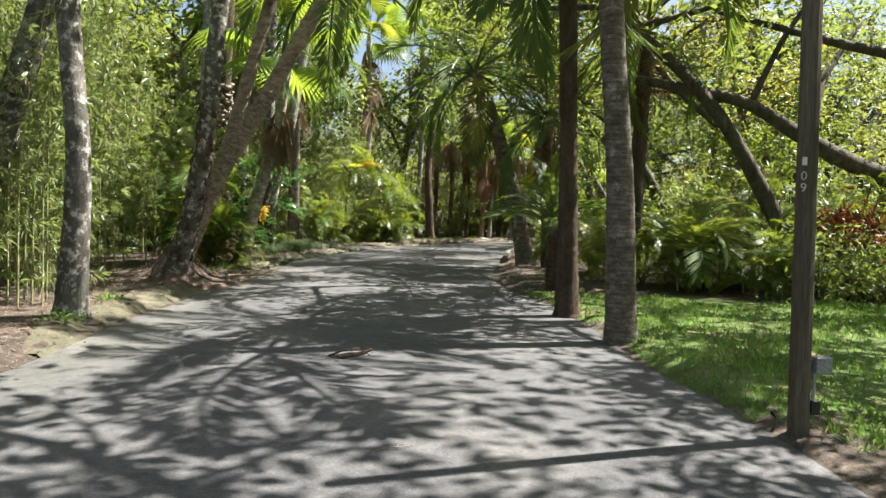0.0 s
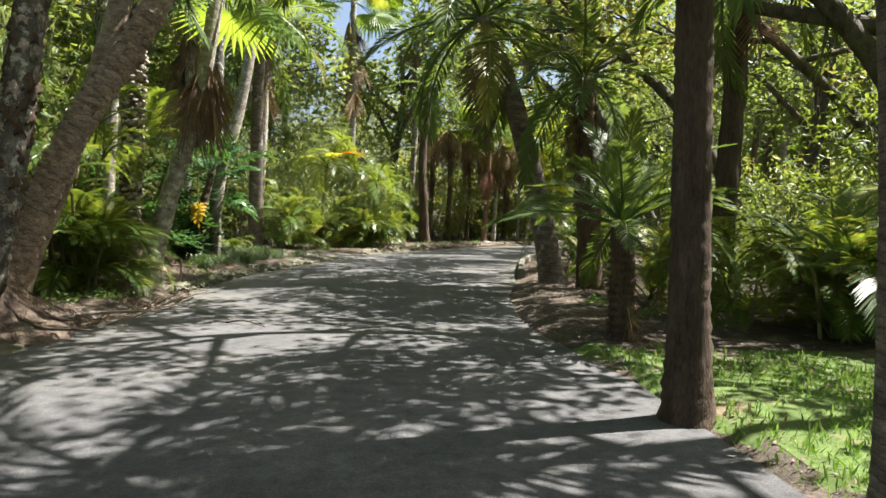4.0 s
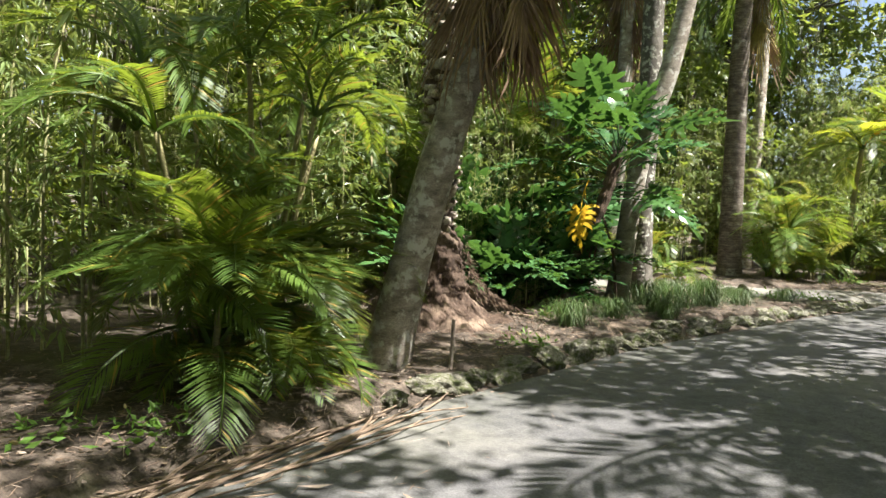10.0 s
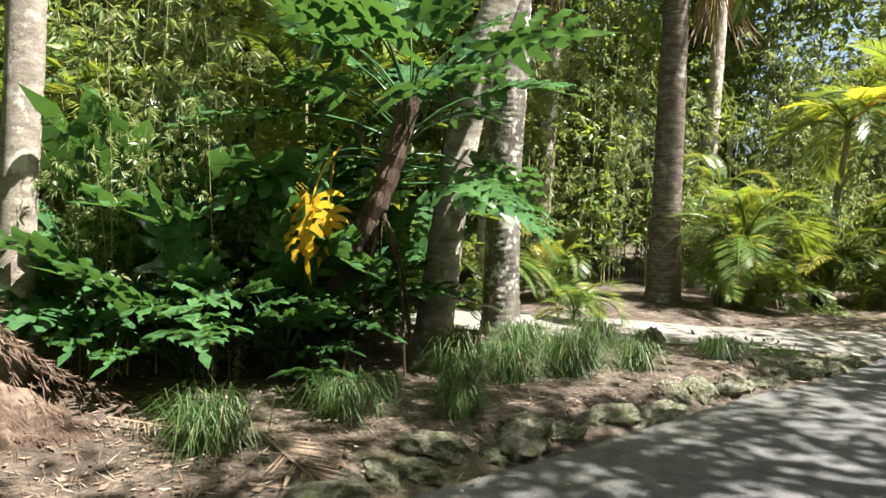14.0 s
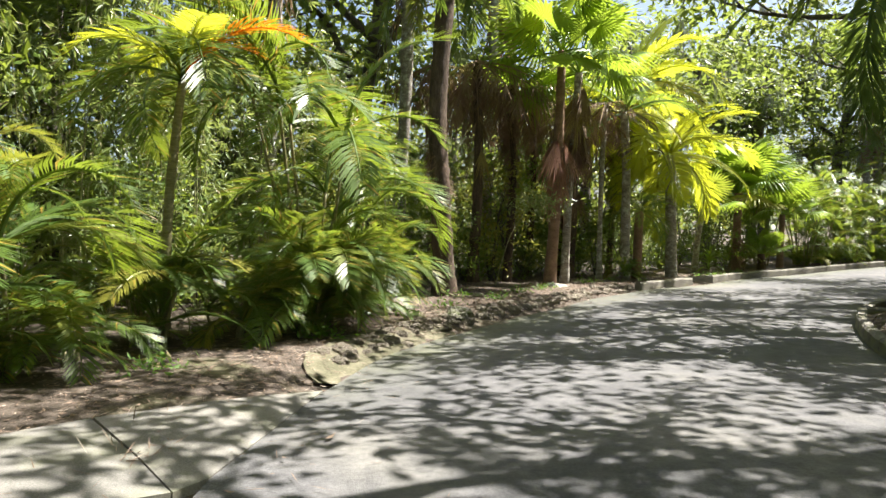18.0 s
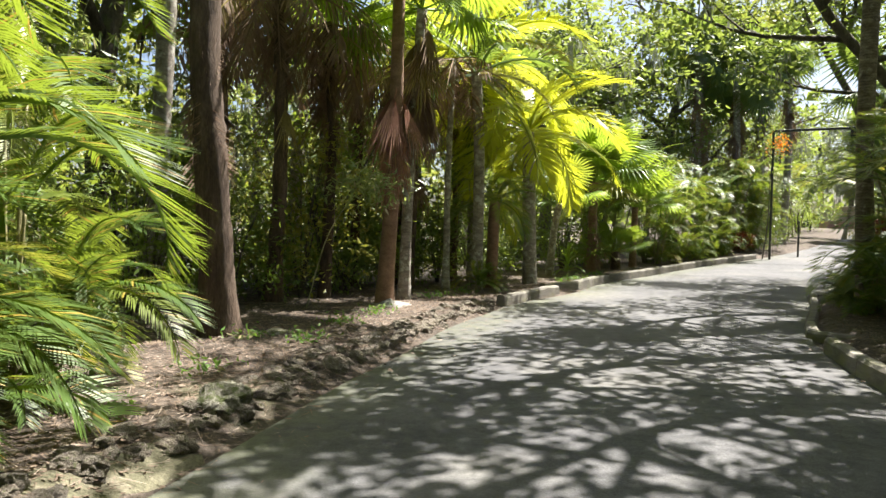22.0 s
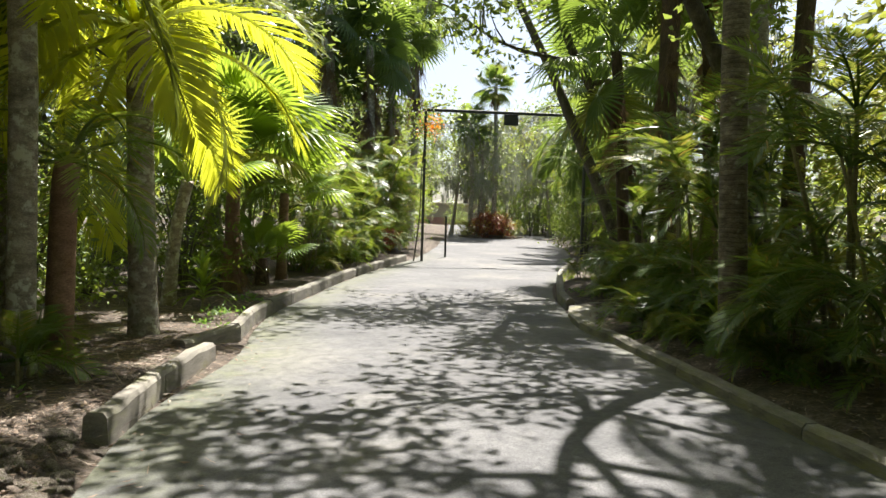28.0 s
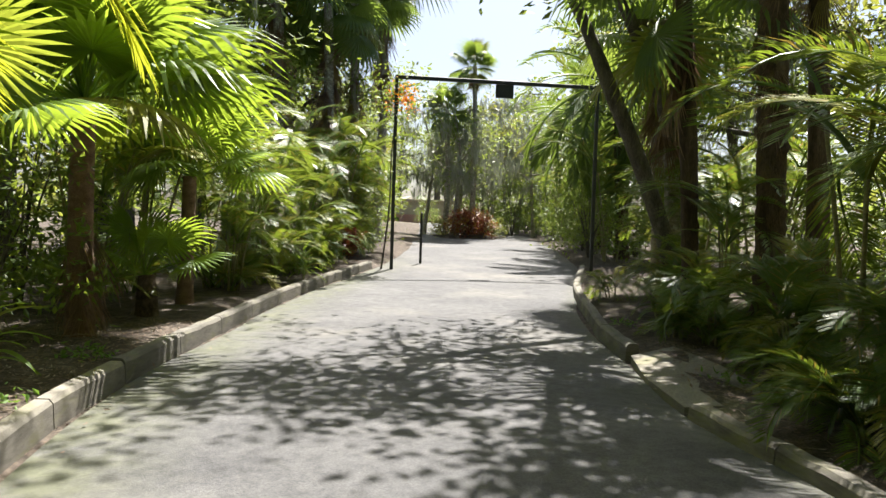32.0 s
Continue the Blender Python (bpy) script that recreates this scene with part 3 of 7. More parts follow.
# flat concrete cover of a drain in the gap between the two kerbs
C0 = np.array([12.4, 41.76])
cover = thing("drain_cover", C0[0], C0[1], rz(*C0), "dark flat concrete drain cover behind the kerb gap", "drain cover")
g = Geo()
ring = [(12.4, 41.76, 0.03), (13.4, 42.48, 0.03), (14.38, 43.0, 0.05), (15.0, 42.7, 0.12), (14.3, 42.0, 0.11), (13.5, 41.4, 0.1), (12.75, 41.2, 0.08)]
vs = [(x - C0[0], y - C0[1], rz(x, y) + h - rz(*C0) + e) for e in (0.0, -0.2) for x, y, h in ring]
g.add(vs, [tuple(range(7))[::-1]] + [(k, (k + 1) % 7, 7 + (k + 1) % 7, 7 + k) for k in range(7)])
part("slab", g.mesh("slab", M_KERB), cover)


# ---- leaf meshes shared by the plants ----
def frond_mesh(name, material, seed, L=2.2, pairs=38, ll=0.5, w=0.03, arch=1.1, vee=0.35, droop=0.25, bare=0.16, twist=0.0, gap=0.0, plain=False, loose=0.032, swept=(0.35, 0.85)):
    """A feather frond along +x: an arching rib with blades on both sides."""
    rng = np.random.default_rng(seed)
    g = Geo()
    n = 10
    P, A = [np.zeros(3)], []
    for i in range(n):
        a = -arch * ((i + 0.5) / n) ** 1.3
        A.append(a)
        P.append(P[-1] + np.array([math.cos(a), 0.06 * math.sin(twist + 2.5 * i / n) * twist, math.sin(a)]) * L / n)
    P = np.array(P)
    r0 = 0.011 + 0.005 * L
    g.tube(P, [r0 * (1 - 0.85 * i / n) for i in range(n + 1)], 3, caps=False)
    S = np.linspace(bare, 0.995, pairs)
    for side in (1, -1):
        for s in S + rng.normal(0, 0.003, pairs):
            s = min(max(s, 0.02), 0.998)
            if gap and rng.random() < gap:
                continue
            u = s * n
            k = min(int(u), n - 1)
            p = P[k] + (P[k + 1] - P[k]) * (u - k)
            t = unit(P[k + 1] - P[k])
            up = np.array([-t[2], 0, t[0]])
            out = np.array([0, side, 0.0])
            prof = min(1.0, 0.45 + 2.6 * (s - bare)) * (1 - 0.62 * max(0, (s - 0.55) / 0.45) ** 1.6)
            l = ll * prof * rng.uniform(0.9, 1.08)
            sweep = swept[0] + swept[1] * s + rng.normal(0, 1.5 * loose)
            d = unit(t * math.sin(sweep) + (out * math.cos(vee) + up * math.sin(vee)) * math.cos(sweep) + rng.normal(0, loose, 3))
            sd = unit(np.cross(d, up)) * side
            g1 = np.array([0, 0, -1.0])
            m1 = p + d * l * 0.3 + g1 * droop * l * 0.06
            m2 = p + d * l * 0.68 + g1 * droop * l * 0.4
            tp = p + d * l + g1 * droop * l
            ww = w * (0.6 + 0.4 * prof)
            if plain:
                g.add([p, m2 * 0.4 + m1 * 0.6 + sd * ww * 0.6, tp, m2 * 0.4 + m1 * 0.6 - sd * ww * 0.6], [(0, 1, 2, 3)])
                continue
            g.add([p, m1 + sd * ww * 0.5, m1 - sd * ww * 0.5, m2 + sd * ww * 0.42, m2 - sd * ww * 0.42, tp], [(0, 1, 2), (1, 3, 4, 2), (3, 5, 4)])
    return g.mesh(name, material)


def fan_mesh(name, material, seed, R=0.8, stalk=0.9, n=34, spread=2.7, droop=0.25, split=0.55):
    """A fan leaf along +x: a stalk and pleated blades joined up to the split."""
    rng = np.random.default_rng(seed)
    g = Geo()
    g.tube(bent([(0, 0, 0), (stalk * 0.5, 0, 0.03), (stalk, 0, -0.02)], 5), [0.02, 0.017, 0.014, 0.012, 0.01, 0.008], 5)
    c = np.array([stalk, 0, -0.02])
    A = np.linspace(-spread, spread, n + 1)
    for a, b in zip(A[:-1], A[1:]):
        m = (a + b) / 2
        rr = R * (0.62 + 0.38 * math.cos(m * 0.5)) * (rng.uniform(0.94, 1.05) if split > 0.4 else rng.uniform(0.6, 1.15))

        def at(an, r, z):
            return c + np.array([math.cos(an) * r, math.sin(an) * r, z - droop * (r / R) ** 2 * R * 0.6 - abs(math.sin(an)) * r * 0.12])
        rs = rr * split
        da = (b - a) * 0.34
        g.add([c, at(a, rs, 0), at(m, rs, 0.022), at(b, rs, 0), at(m - da * 0.55, rr * 0.8, -0.015), at(m + da * 0.55, rr * 0.8, -0.015), at(m, rr, -droop * 0.3 * R * rng.uniform(0.3, 1.6))],
              [(0, 2, 1), (0, 3, 2), (1, 2, 4), (2, 3, 5), (2, 5, 4), (4, 5, 6)])
    return g.mesh(name, material)


def lobed_mesh(name, material, seed, L=0.75, lobes=6):
    """A deeply cut philodendron leaf along +x: stalk, midrib and wavy fingers."""
    rng = np.random.default_rng(seed)
    g = Geo()
    g.tube(bent([(0, 0, 0), (L * 0.6, 0, 0.12 * L), (L * 1.15, 0, 0.05 * L)], 5), [0.013, 0.012, 0.011, 0.01, 0.009, 0.008], 4)
    b = np.array([L * 1.15, 0, 0.05 * L])

    def rib(s):
        return b + np.array([L * 0.72 * s, 0, -0.34 * L * s * s])
    mid = [(rib(s), L * (0.13 + 0.1 * math.sin(math.pi * min(1, s + 0.25))) * (1 - 0.55 * s)) for s in np.linspace(-0.05, 1, 9)]
    vs = []
    for p, w in mid:
        vs += [p + [0, w, 0.03 * L], p - [0, 0, 0.006], p + [0, -w, 0.03 * L]]
    g.add(vs, [(3 * i + k, 3 * i + k + 1, 3 * i + k + 4, 3 * i + k + 3) for i in range(8) for k in range(2)])
    for i in range(lobes):
        s = (i + 0.1) / lobes
        for side in (1, -1):
            l = L * (0.5 - 0.3 * s ** 1.4) * rng.uniform(0.88, 1.12)
            an = 2.45 - 2.0 * s + rng.normal(0, 0.08)
            p = rib(s) + [0, side * L * 0.06, 0.012 * L]
            w = L * 0.066 * rng.uniform(0.85, 1.15)
            pts, q = [], p.copy()
            turn = rng.uniform(0.1, 0.26)
            for k in range(6):
                a2 = an - turn * k
                d = np.array([math.cos(a2), side * math.sin(a2), 0.14 - 0.17 * k])
                nrm = np.array([-side * math.sin(a2), math.cos(a2), 0]) if side > 0 else np.array([math.sin(a2), math.cos(a2), 0])
                ww = w * (1.0, 0.85, 1.2, 0.85, 0.7, 0.06)[k] * rng.uniform(0.88, 1.12)
                lift = 0.016 * L * (1 if k % 2 else -1)
                pts += [q + nrm * ww + [0, 0, lift], q - nrm * ww - [0, 0, lift]]
                q = q + d * l / 5
            g.add(pts, [(2 * k, 2 * k + 1, 2 * k + 3, 2 * k + 2) for k in range(5)])
    t = rib(1)
    g.add([t + [0, L * 0.03, 0], t + [L * 0.12, L * 0.055, -0.05], t + [L * 0.3, 0, -0.16], t + [L * 0.12, -L * 0.055, -0.05], t - [0, L * 0.03, 0]], [(0, 4, 3, 2, 1)])
    return g.mesh(name, material, True)


ARECA = [frond_mesh("areca_frond", M_ARECA, 10 + i, L=1.0, pairs=52, ll=0.25, w=0.0115, arch=a, vee=0.3, droop=0.34, twist=tw, plain=True, loose=0.012, swept=(0.3, 0.42)) for i, (a, tw) in enumerate([(1.8, 0.2), (2.2, -0.3), (2.6, 0.3), (1.5, 0.15)])]
ARECA_FAR = [frond_mesh("areca_frond", M_ARECA, 15 + i, L=1.0, pairs=44, ll=0.25, w=0.0125, arch=a, vee=0.32, droop=0.32, twist=tw, plain=True, loose=0.014, swept=(0.3, 0.45)) for i, (a, tw) in enumerate([(1.4, 0.3), (1.8, -0.5), (2.2, 0.6), (1.2, 0.2)])]
DATE_FAR = [frond_mesh("date_frond", M_DATE, 25 + i, L=1.0, pairs=38, ll=0.2, w=0.018, arch=a, vee=0.3, droop=0.25, twist=0.3, plain=True) for i, a in enumerate([0.9, 1.5])]
DATE = [frond_mesh("date_frond", M_DATE, 20 + i, L=1.0, pairs=58, ll=0.19, w=0.0125, arch=a, vee=0.3, droop=0.2, twist=tw, gap=0.05, plain=True) for i, (a, tw) in enumerate([(0.9, 0.3), (1.4, -0.4), (1.8, 0.3)])]
GOLD = [frond_mesh("golden_frond", M_SUNGOLD, 30 + i, L=1.0, pairs=58, ll=0.25, w=0.014, arch=a, vee=0.15, droop=0.25, twist=tw, loose=0.014, swept=(0.35, 0.6)) for i, (a, tw) in enumerate([(1.2, 0.2), (1.8, -0.3), (2.1, 0.4)])]
DEADF = [frond_mesh("dead_frond", M_DEAD, 40 + i, L=1.0, pairs=30, ll=0.22, w=0.014, arch=a, vee=-0.3, droop=0.7, twist=0.5, gap=0.25) for i, a in enumerate([0.5, 0.9])]
FAN = [fan_mesh("fan_leaf", M_FAN, 50 + i, droop=d) for i, d in enumerate([0.25, 0.5, 0.8])]
FAN_DULL = [fan_mesh("fan_leaf", M_DATE, 55 + i, droop=d) for i, d in enumerate([0.4, 0.7, 1.0])]
DEADFAN = [fan_mesh("dead_fan_leaf", M_DEAD, 60 + i, R=0.85, stalk=0.35, n=18, spread=0.6, droop=0.2, split=0.2) for i in range(3)]
REDFAN = [fan_mesh("dead_fan_leaf", M_REDDEAD, 70 + i, R=0.95, stalk=0.25, n=12, spread=0.32, droop=0.15, split=0.1) for i in range(3)]
PHILO = [lobed_mesh("philodendron_leaf", M_PHILO, 80 + i, L=l) for i, l in enumerate([0.62, 0.75, 0.85])]
ORANGEF = frond_mesh("orange_frond", M_ORANGE, 91, L=1.0, pairs=34, ll=0.27, w=0.017, arch=1.5, vee=0.3, droop=0.3)


def aim(azimuth, pitch, roll=0.0, size=1.0, at=(0, 0, 0)):
    """A leaf's pose: swung to an azimuth, raised by a pitch, in degrees."""
    return Matrix.Translation(at) @ Euler((0, 0, radians(azimuth))).to_matrix().to_4x4() @ Euler((0, -radians(pitch), 0)).to_matrix().to_4x4() @ Euler((radians(roll), 0, 0)).to_matrix().to_4x4() @ Matrix.Scale(size, 4)


def trunk_mesh(name, material, pts, r0, r1, rings=0.0, bump=0.06, sides=14, seed=0, flare=0.0, steps=0):
    """A stem along a bent line; rings: spacing of leaf scars, each an uneven lip."""
    rng = np.random.default_rng(seed)
    length = sum((Vector(b) - Vector(a)).length for a, b in zip(pts[:-1], pts[1:]))
    n = int(length / (rings / 3)) if rings else (steps or max(10, int(length / 0.14)))
    line = bent(pts, n)
    g = Geo()
    g.tube(line, [r0 + (r1 - r0) * i / n + flare * math.exp(-i / n * length / 0.35) for i in range(n + 1)], sides)
    v = g.v[0].reshape(n + 1, sides, 3)
    axis = np.array(line)[:, None]
    an = np.linspace(0, 2 * math.pi, sides, endpoint=False)[None]
    s = np.arange(n + 1)[:, None] * length / n
    if rings:
        ph = rng.uniform(0, 6.28, 4)
        u = s / rings + 0.5 * np.tanh(3 * np.sin(2 * an + 0.9 * s + ph[0])) * (0.4 + 2.2 * bump) + 0.2 * np.sin(an + s * 1.7 + ph[1]) + 0.25 * np.sin(s * 2.3 + ph[2])
        saw = 1 - (u % 1.0)
        amp = bump * (0.55 + 0.45 * np.sin(3 * an + 5 * s + ph[3])) * rng.uniform(0.5, 1.4, (n + 1, sides))
        k = 1 + amp * (saw ** 1.5 * 2.0 - 0.7)
    else:
        k = 1 + bump * rng.normal(0, 0.6, (n + 1, sides)) + bump * 0.8 * np.sin(an * 3 + s * 0.8)
    k = k + 0.03 * np.sin(s * 1.1 + seed) + 0.02 * np.sin(an * 2 + s)
    g.v[0] = (axis + (v - axis) * k[..., None]).reshape(-1, 3)
    return g.mesh(name, material, True)


def crown(root, top, fronds, count, size, pitches, seed, name="frond", lean=0.0):
    rng = np.random.default_rng(seed)
    for i in range(count):
        u = (i + 0.5) / count
        p = pitches[0] + (pitches[1] - pitches[0]) * u + rng.normal(0, 6)
        part(name, fronds[int(rng.integers(len(fronds)))], root, aim(i * 137.5 + rng.normal(0, 12), p, rng.normal(0, 14), size * rng.uniform(0.85, 1.12), top))


def palm(name, base, tops, r0, r1, material, label, fronds=None, count=16, size=3.0, pitches=(75, -35), rings=0.0, bump=0.05, seed=0, flare=0.05, skirt=None, skirt_n=0, skirt_size=1.0, skirt_at=None, group="", category="palm tree", sides=14):
    """A palm: stem through the given heights, crown of fronds, hanging dead leaves."""
    z = gz(*base) - 0.06
    root = thing(name, base[0], base[1], z, label, category, group)
    pts = [(0, 0, 0)] + [(x - base[0], y - base[1], h - z) for x, y, h in tops]
    part("trunk", trunk_mesh("trunk", material, pts, r0, r1, rings, bump, sides, seed, flare), root)
    if fronds:
        crown(root, pts[-1], fronds, count, size, pitches, seed)
    if skirt:
        rng = np.random.default_rng(seed + 7)
        line = bent(pts, 100)
        for i in range(skirt_n):
            h = rng.uniform(*(skirt_at or (pts[-1][2] - 0.5, pts[-1][2]))) - (z if skirt_at else 0)
            p = min(line, key=lambda q: abs(q[2] - h))
            part("dead_leaf", skirt[i % len(skirt)], root, aim(rng.uniform(0, 360), rng.uniform(-88, -62), rng.uniform(-40, 40), skirt_size * rng.uniform(0.75, 1.15), p))
    return root


def stems_mesh(name, material, rng, count, spread, h0, h1, r, sides=6, lean=0.18):
    out = []
    for i in range(count):
        a, d = rng.uniform(0, 6.28), spread * math.sqrt(rng.random())
        x, y = d * math.cos(a), d * math.sin(a)
        h = rng.uniform(h0, h1)
        ln = lean * rng.uniform(0.4, 1.5)
        out.append(((x, y), (x + math.cos(a) * ln * h, y + math.sin(a) * ln * h, h)))
    return out


def areca_kind(seed, stems, height, fronds, size, label, low=True, leaves=None, thick=0.028, spread=62):
    """A clump of feather palms on thin ringed canes."""
    leaves = leaves or ARECA
    rng = np.random.default_rng(seed)
    root = thing("areca_palm", 0, 0, 0, label, "palm", "areca palms along the drive")
    for (x, y), top in stems_mesh("cane", M_CANE, rng, stems, 0.22, height * 0.35, height, 1):
        me = trunk_mesh("cane", M_CANE, [(x, y, -0.15), ((x + top[0]) / 2 * 0.9, (y + top[1]) / 2 * 0.9, top[2] * 0.5), top], thick, thick * 0.7, 0.42, 0.16, 5, seed)
        part("cane", me, root)
        k = max(4, fronds // stems)
        for j in range(k):
            u = (j + 0.5) / k
            part("frond", leaves[int(rng.integers(4)) % len(leaves)], root, aim(rng.uniform(0, 360) if j else math.degrees(math.atan2(y, x)), 82 - spread * u + rng.normal(0, 8), rng.normal(0, 12), size * rng.uniform(0.75, 1.15), top))
    if low:
        for j in range(10):
            part("frond", leaves[j % 4], root, aim(j * 51 + rng.normal(0, 15), rng.uniform(48, 78), rng.normal(0, 12), size * rng.uniform(0.6, 0.85), (rng.normal(0, 0.1), rng.normal(0, 0.1), 0.05)))
    return root


def bamboo_kind(seed, culms, height, sprays, radius, label):
    rng = np.random.default_rng(seed)
    root = thing("bamboo_clump", 0, 0, 0, label, "bamboo", "bamboo thicket")
    tops = []
    for i in range(culms):
        a, d = rng.uniform(0, 6.28), radius * 0.75 * math.sqrt(rng.random())
        x, y = d * math.cos(a), d * math.sin(a)
        h = height * rng.uniform(0.55, 1.0)
        b = rng.uniform(0.2, 0.9)
        pts = [(x, y, -0.15), (x + b * 0.15 * math.cos(a), y + b * 0.15 * math.sin(a), h * 0.5), (x + b * math.cos(a), y + b * math.sin(a), h)]
        part("culm", trunk_mesh("culm", M_CULM, pts, rng.uniform(0.01, 0.018), 0.004, 0.5, 0.2, 5, seed + i, 0), root)
        tops.append(pts)
    n = sprays
    k = rng.integers(len(tops), size=n)
    f = rng.beta(1.15, 1.1, n)
    c = np.array([bent(tops[a], 20)[int(1 + b * 18.9)] for a, b in zip(k, f)])
    c[:, 2] = np.maximum(c[:, 2], 0.35)
    c += rng.normal(0, 1, (n, 3)) * [0.36, 0.36, 0.16]
    c = c[(c[:, 2] > 0.9) | (rng.random(n) < 0.4)]
    c[:, 2] = np.maximum(c[:, 2], 0.4)
    n = len(c)
    m = 10
    cc = np.repeat(c, m, 0)
    base = np.repeat(unit(rng.normal(size=(n, 3)) * [1, 1, 0.25] + [0, 0, -0.25]), m, 0)
    d = unit(base + rng.normal(0, 0.6, (n * m, 3)) + [0, 0, -0.25])
    s = unit(np.cross(d, unit(rng.normal(0, 0.5, (n * m, 3)) + [0, 0, 1])))
    l = rng.uniform(0.085, 0.19, n * m)
    g = Geo()
    g.add(*kites(cc + d * 0.03, d, s, l, l * 0.17, rng.uniform(0.05, 0.3, n * m)))
    part("foliage", g.mesh("foliage", M_BAMBOO), root, kind="stuff")
    return root


def shrub_kind(name, seed, material, height, radius, clusters, per, ll, lw, label, category="shrub", group="", bottom=0.15):
    """A bush: forking stems with leaves gathered round the twig ends."""
    rng = np.random.default_rng(seed)
    root = thing(name, 0, 0, 0, label, category, group)
    ends = []
    g = Geo()
    for i in range(7):
        a = i * 0.9 + rng.normal(0, 0.2)
        e = np.array([math.cos(a) * radius * rng.uniform(0.3, 0.8), math.sin(a) * radius * rng.uniform(0.3, 0.8), height * rng.uniform(0.6, 0.95)])
        g.tube(bent([(0, 0, -0.1), tuple(e * [0.35, 0.35, 0.55]), tuple(e)], 6), [0.025 - 0.003 * j for j in range(7)], 5)
        ends.append(e)
    part("branchwork", g.mesh("branchwork", M_OAK, True), root, kind="stuff")
    an, zz = rng.uniform(0, 6.28, clusters), rng.uniform(bottom, 1, clusters)
    rr = radius * np.sqrt(rng.random(clusters)) * (0.55 + 0.6 * np.sin(np.pi * np.clip(zz * 0.85 + 0.1, 0, 1)))
    c = np.stack([np.cos(an) * rr, np.sin(an) * rr, zz * height], 1)
    pts = np.repeat(c, per, 0) + rng.normal(0, 1, (clusters * per, 3)) * [0.17, 0.17, 0.13] * np.repeat(rng.uniform(0.7, 1.5, clusters), per)[:, None]
    g = Geo()
    g.add(*random_leaves(rng, pts, ll, lw, 0.25, 0.7))
    part("leaves", g.mesh("leaves", material), root, kind="stuff")
    return root


def tree_kind(name, seed, height, spread, label, material=None, bark=None, moss=0, r0=0.24, clusters=110, per=20, first=0.35, leaf=0.22, lean=0.0, joined=True):
    """A broad-leaved tree: tapered trunk, crooked limbs with boughs, leafy twig ends, hanging moss."""
    rng = np.random.default_rng(seed)
    root = thing(name, 0, 0, 0, label, "tree")
    bark = bark or M_OAK
    tp = (rng.normal(0, 0.4) - lean, rng.normal(0, 0.4), height * 0.8)
    line = [(0, 0, -0.2), (rng.normal(0, 0.15) - 0.3 * lean, rng.normal(0, 0.15), height * 0.3), (rng.normal(0, 0.3) - 0.68 * lean, rng.normal(0, 0.3), height * 0.55), tp]
    part("trunk", trunk_mesh("trunk", bark, line, r0, r0 * 0.25, 0, 0.05, 11, seed, 0.15, 22), root)
    L = bent(line, 40)
    ends = []
    whole = Geo()
    for i in range(8):
        s = L[int(40 * (first + (0.95 - first) * i / 8))]
        a = i * 2.4 + rng.normal(0, 0.3)
        reach = spread * rng.uniform(0.6, 1.0) * (1 - 0.35 * i / 8)
        e = (s[0] + reach * math.cos(a), s[1] + reach * math.sin(a), s[2] + rng.uniform(0.05, 0.4) * height * 0.5)
        m1 = tuple((np.array(s) + e) / 2 + rng.normal(0, 0.3, 3) + [0, 0, 0.3])
        g = whole if joined else Geo()
        B = bent([s, m1, e], 10)
        g.tube(B[::2], [r0 * 0.42 * (1 - 0.17 * j) for j in range(6)], 6, 0.1, rng)
        for j in range(4):
            q = B[3 + 2 * j - (j == 3)]
            b = a + rng.choice([-1, 1]) * rng.uniform(0.4, 1.2)
            w = reach * rng.uniform(0.25, 0.5)
            t = (q[0] + w * math.cos(b), q[1] + w * math.sin(b), q[2] + rng.uniform(-0.3, 0.9))
            g.tube(bent([q, tuple((np.array(q) + t) / 2 + rng.normal(0, 0.15, 3)), t], 3), [r0 * 0.16 * (1 - 0.25 * k) for k in range(4)], 4)
            ends += [q, t, tuple((np.array(q) + t) / 2)]
        if not joined:
            part("limb", g.mesh("limb", bark, True), root)
        ends += [e, m1]
    if joined:
        part("branchwork", whole.mesh("branchwork", bark, True), root, kind="stuff")
    ends = np.array(ends)
    c = ends[rng.integers(len(ends), size=clusters)] + rng.normal(0, 0.45, (clusters, 3))
    pts = np.repeat(c, per, 0) + rng.normal(0, 0.33, (clusters * per, 3)) * [1, 1, 0.6]
    g = Geo()
    g.add(*random_leaves(rng, pts, leaf, leaf * 0.48, 0.2, 0.6))
    part("crown", g.mesh("crown", material or M_TREE), root, kind="stuff")
    if moss:
        k = ends[rng.integers(len(ends), size=moss)] + rng.normal(0, 0.25, (moss, 3))
        m = 9
        cc = np.repeat(k, m, 0) + rng.normal(0, 0.07, (moss * m, 3))
        d = unit(rng.normal(0, 0.13, (moss * m, 3)) + [0, 0, -1])
        s = unit(rng.normal(size=(moss * m, 3)) * [1, 1, 0.05])
        ln = np.repeat(rng.uniform(0.4, 1.3, moss), m) * rng.uniform(0.5, 1.1, moss * m)
        g = Geo()
        g.add(*kites(cc, d, s, ln, np.full(moss * m, 0.045)))
        part("hanging_moss", g.mesh("hanging_moss", M_MOSS), root, label="grey hanging moss", kind="stuff")
    return root


PLACED = set()


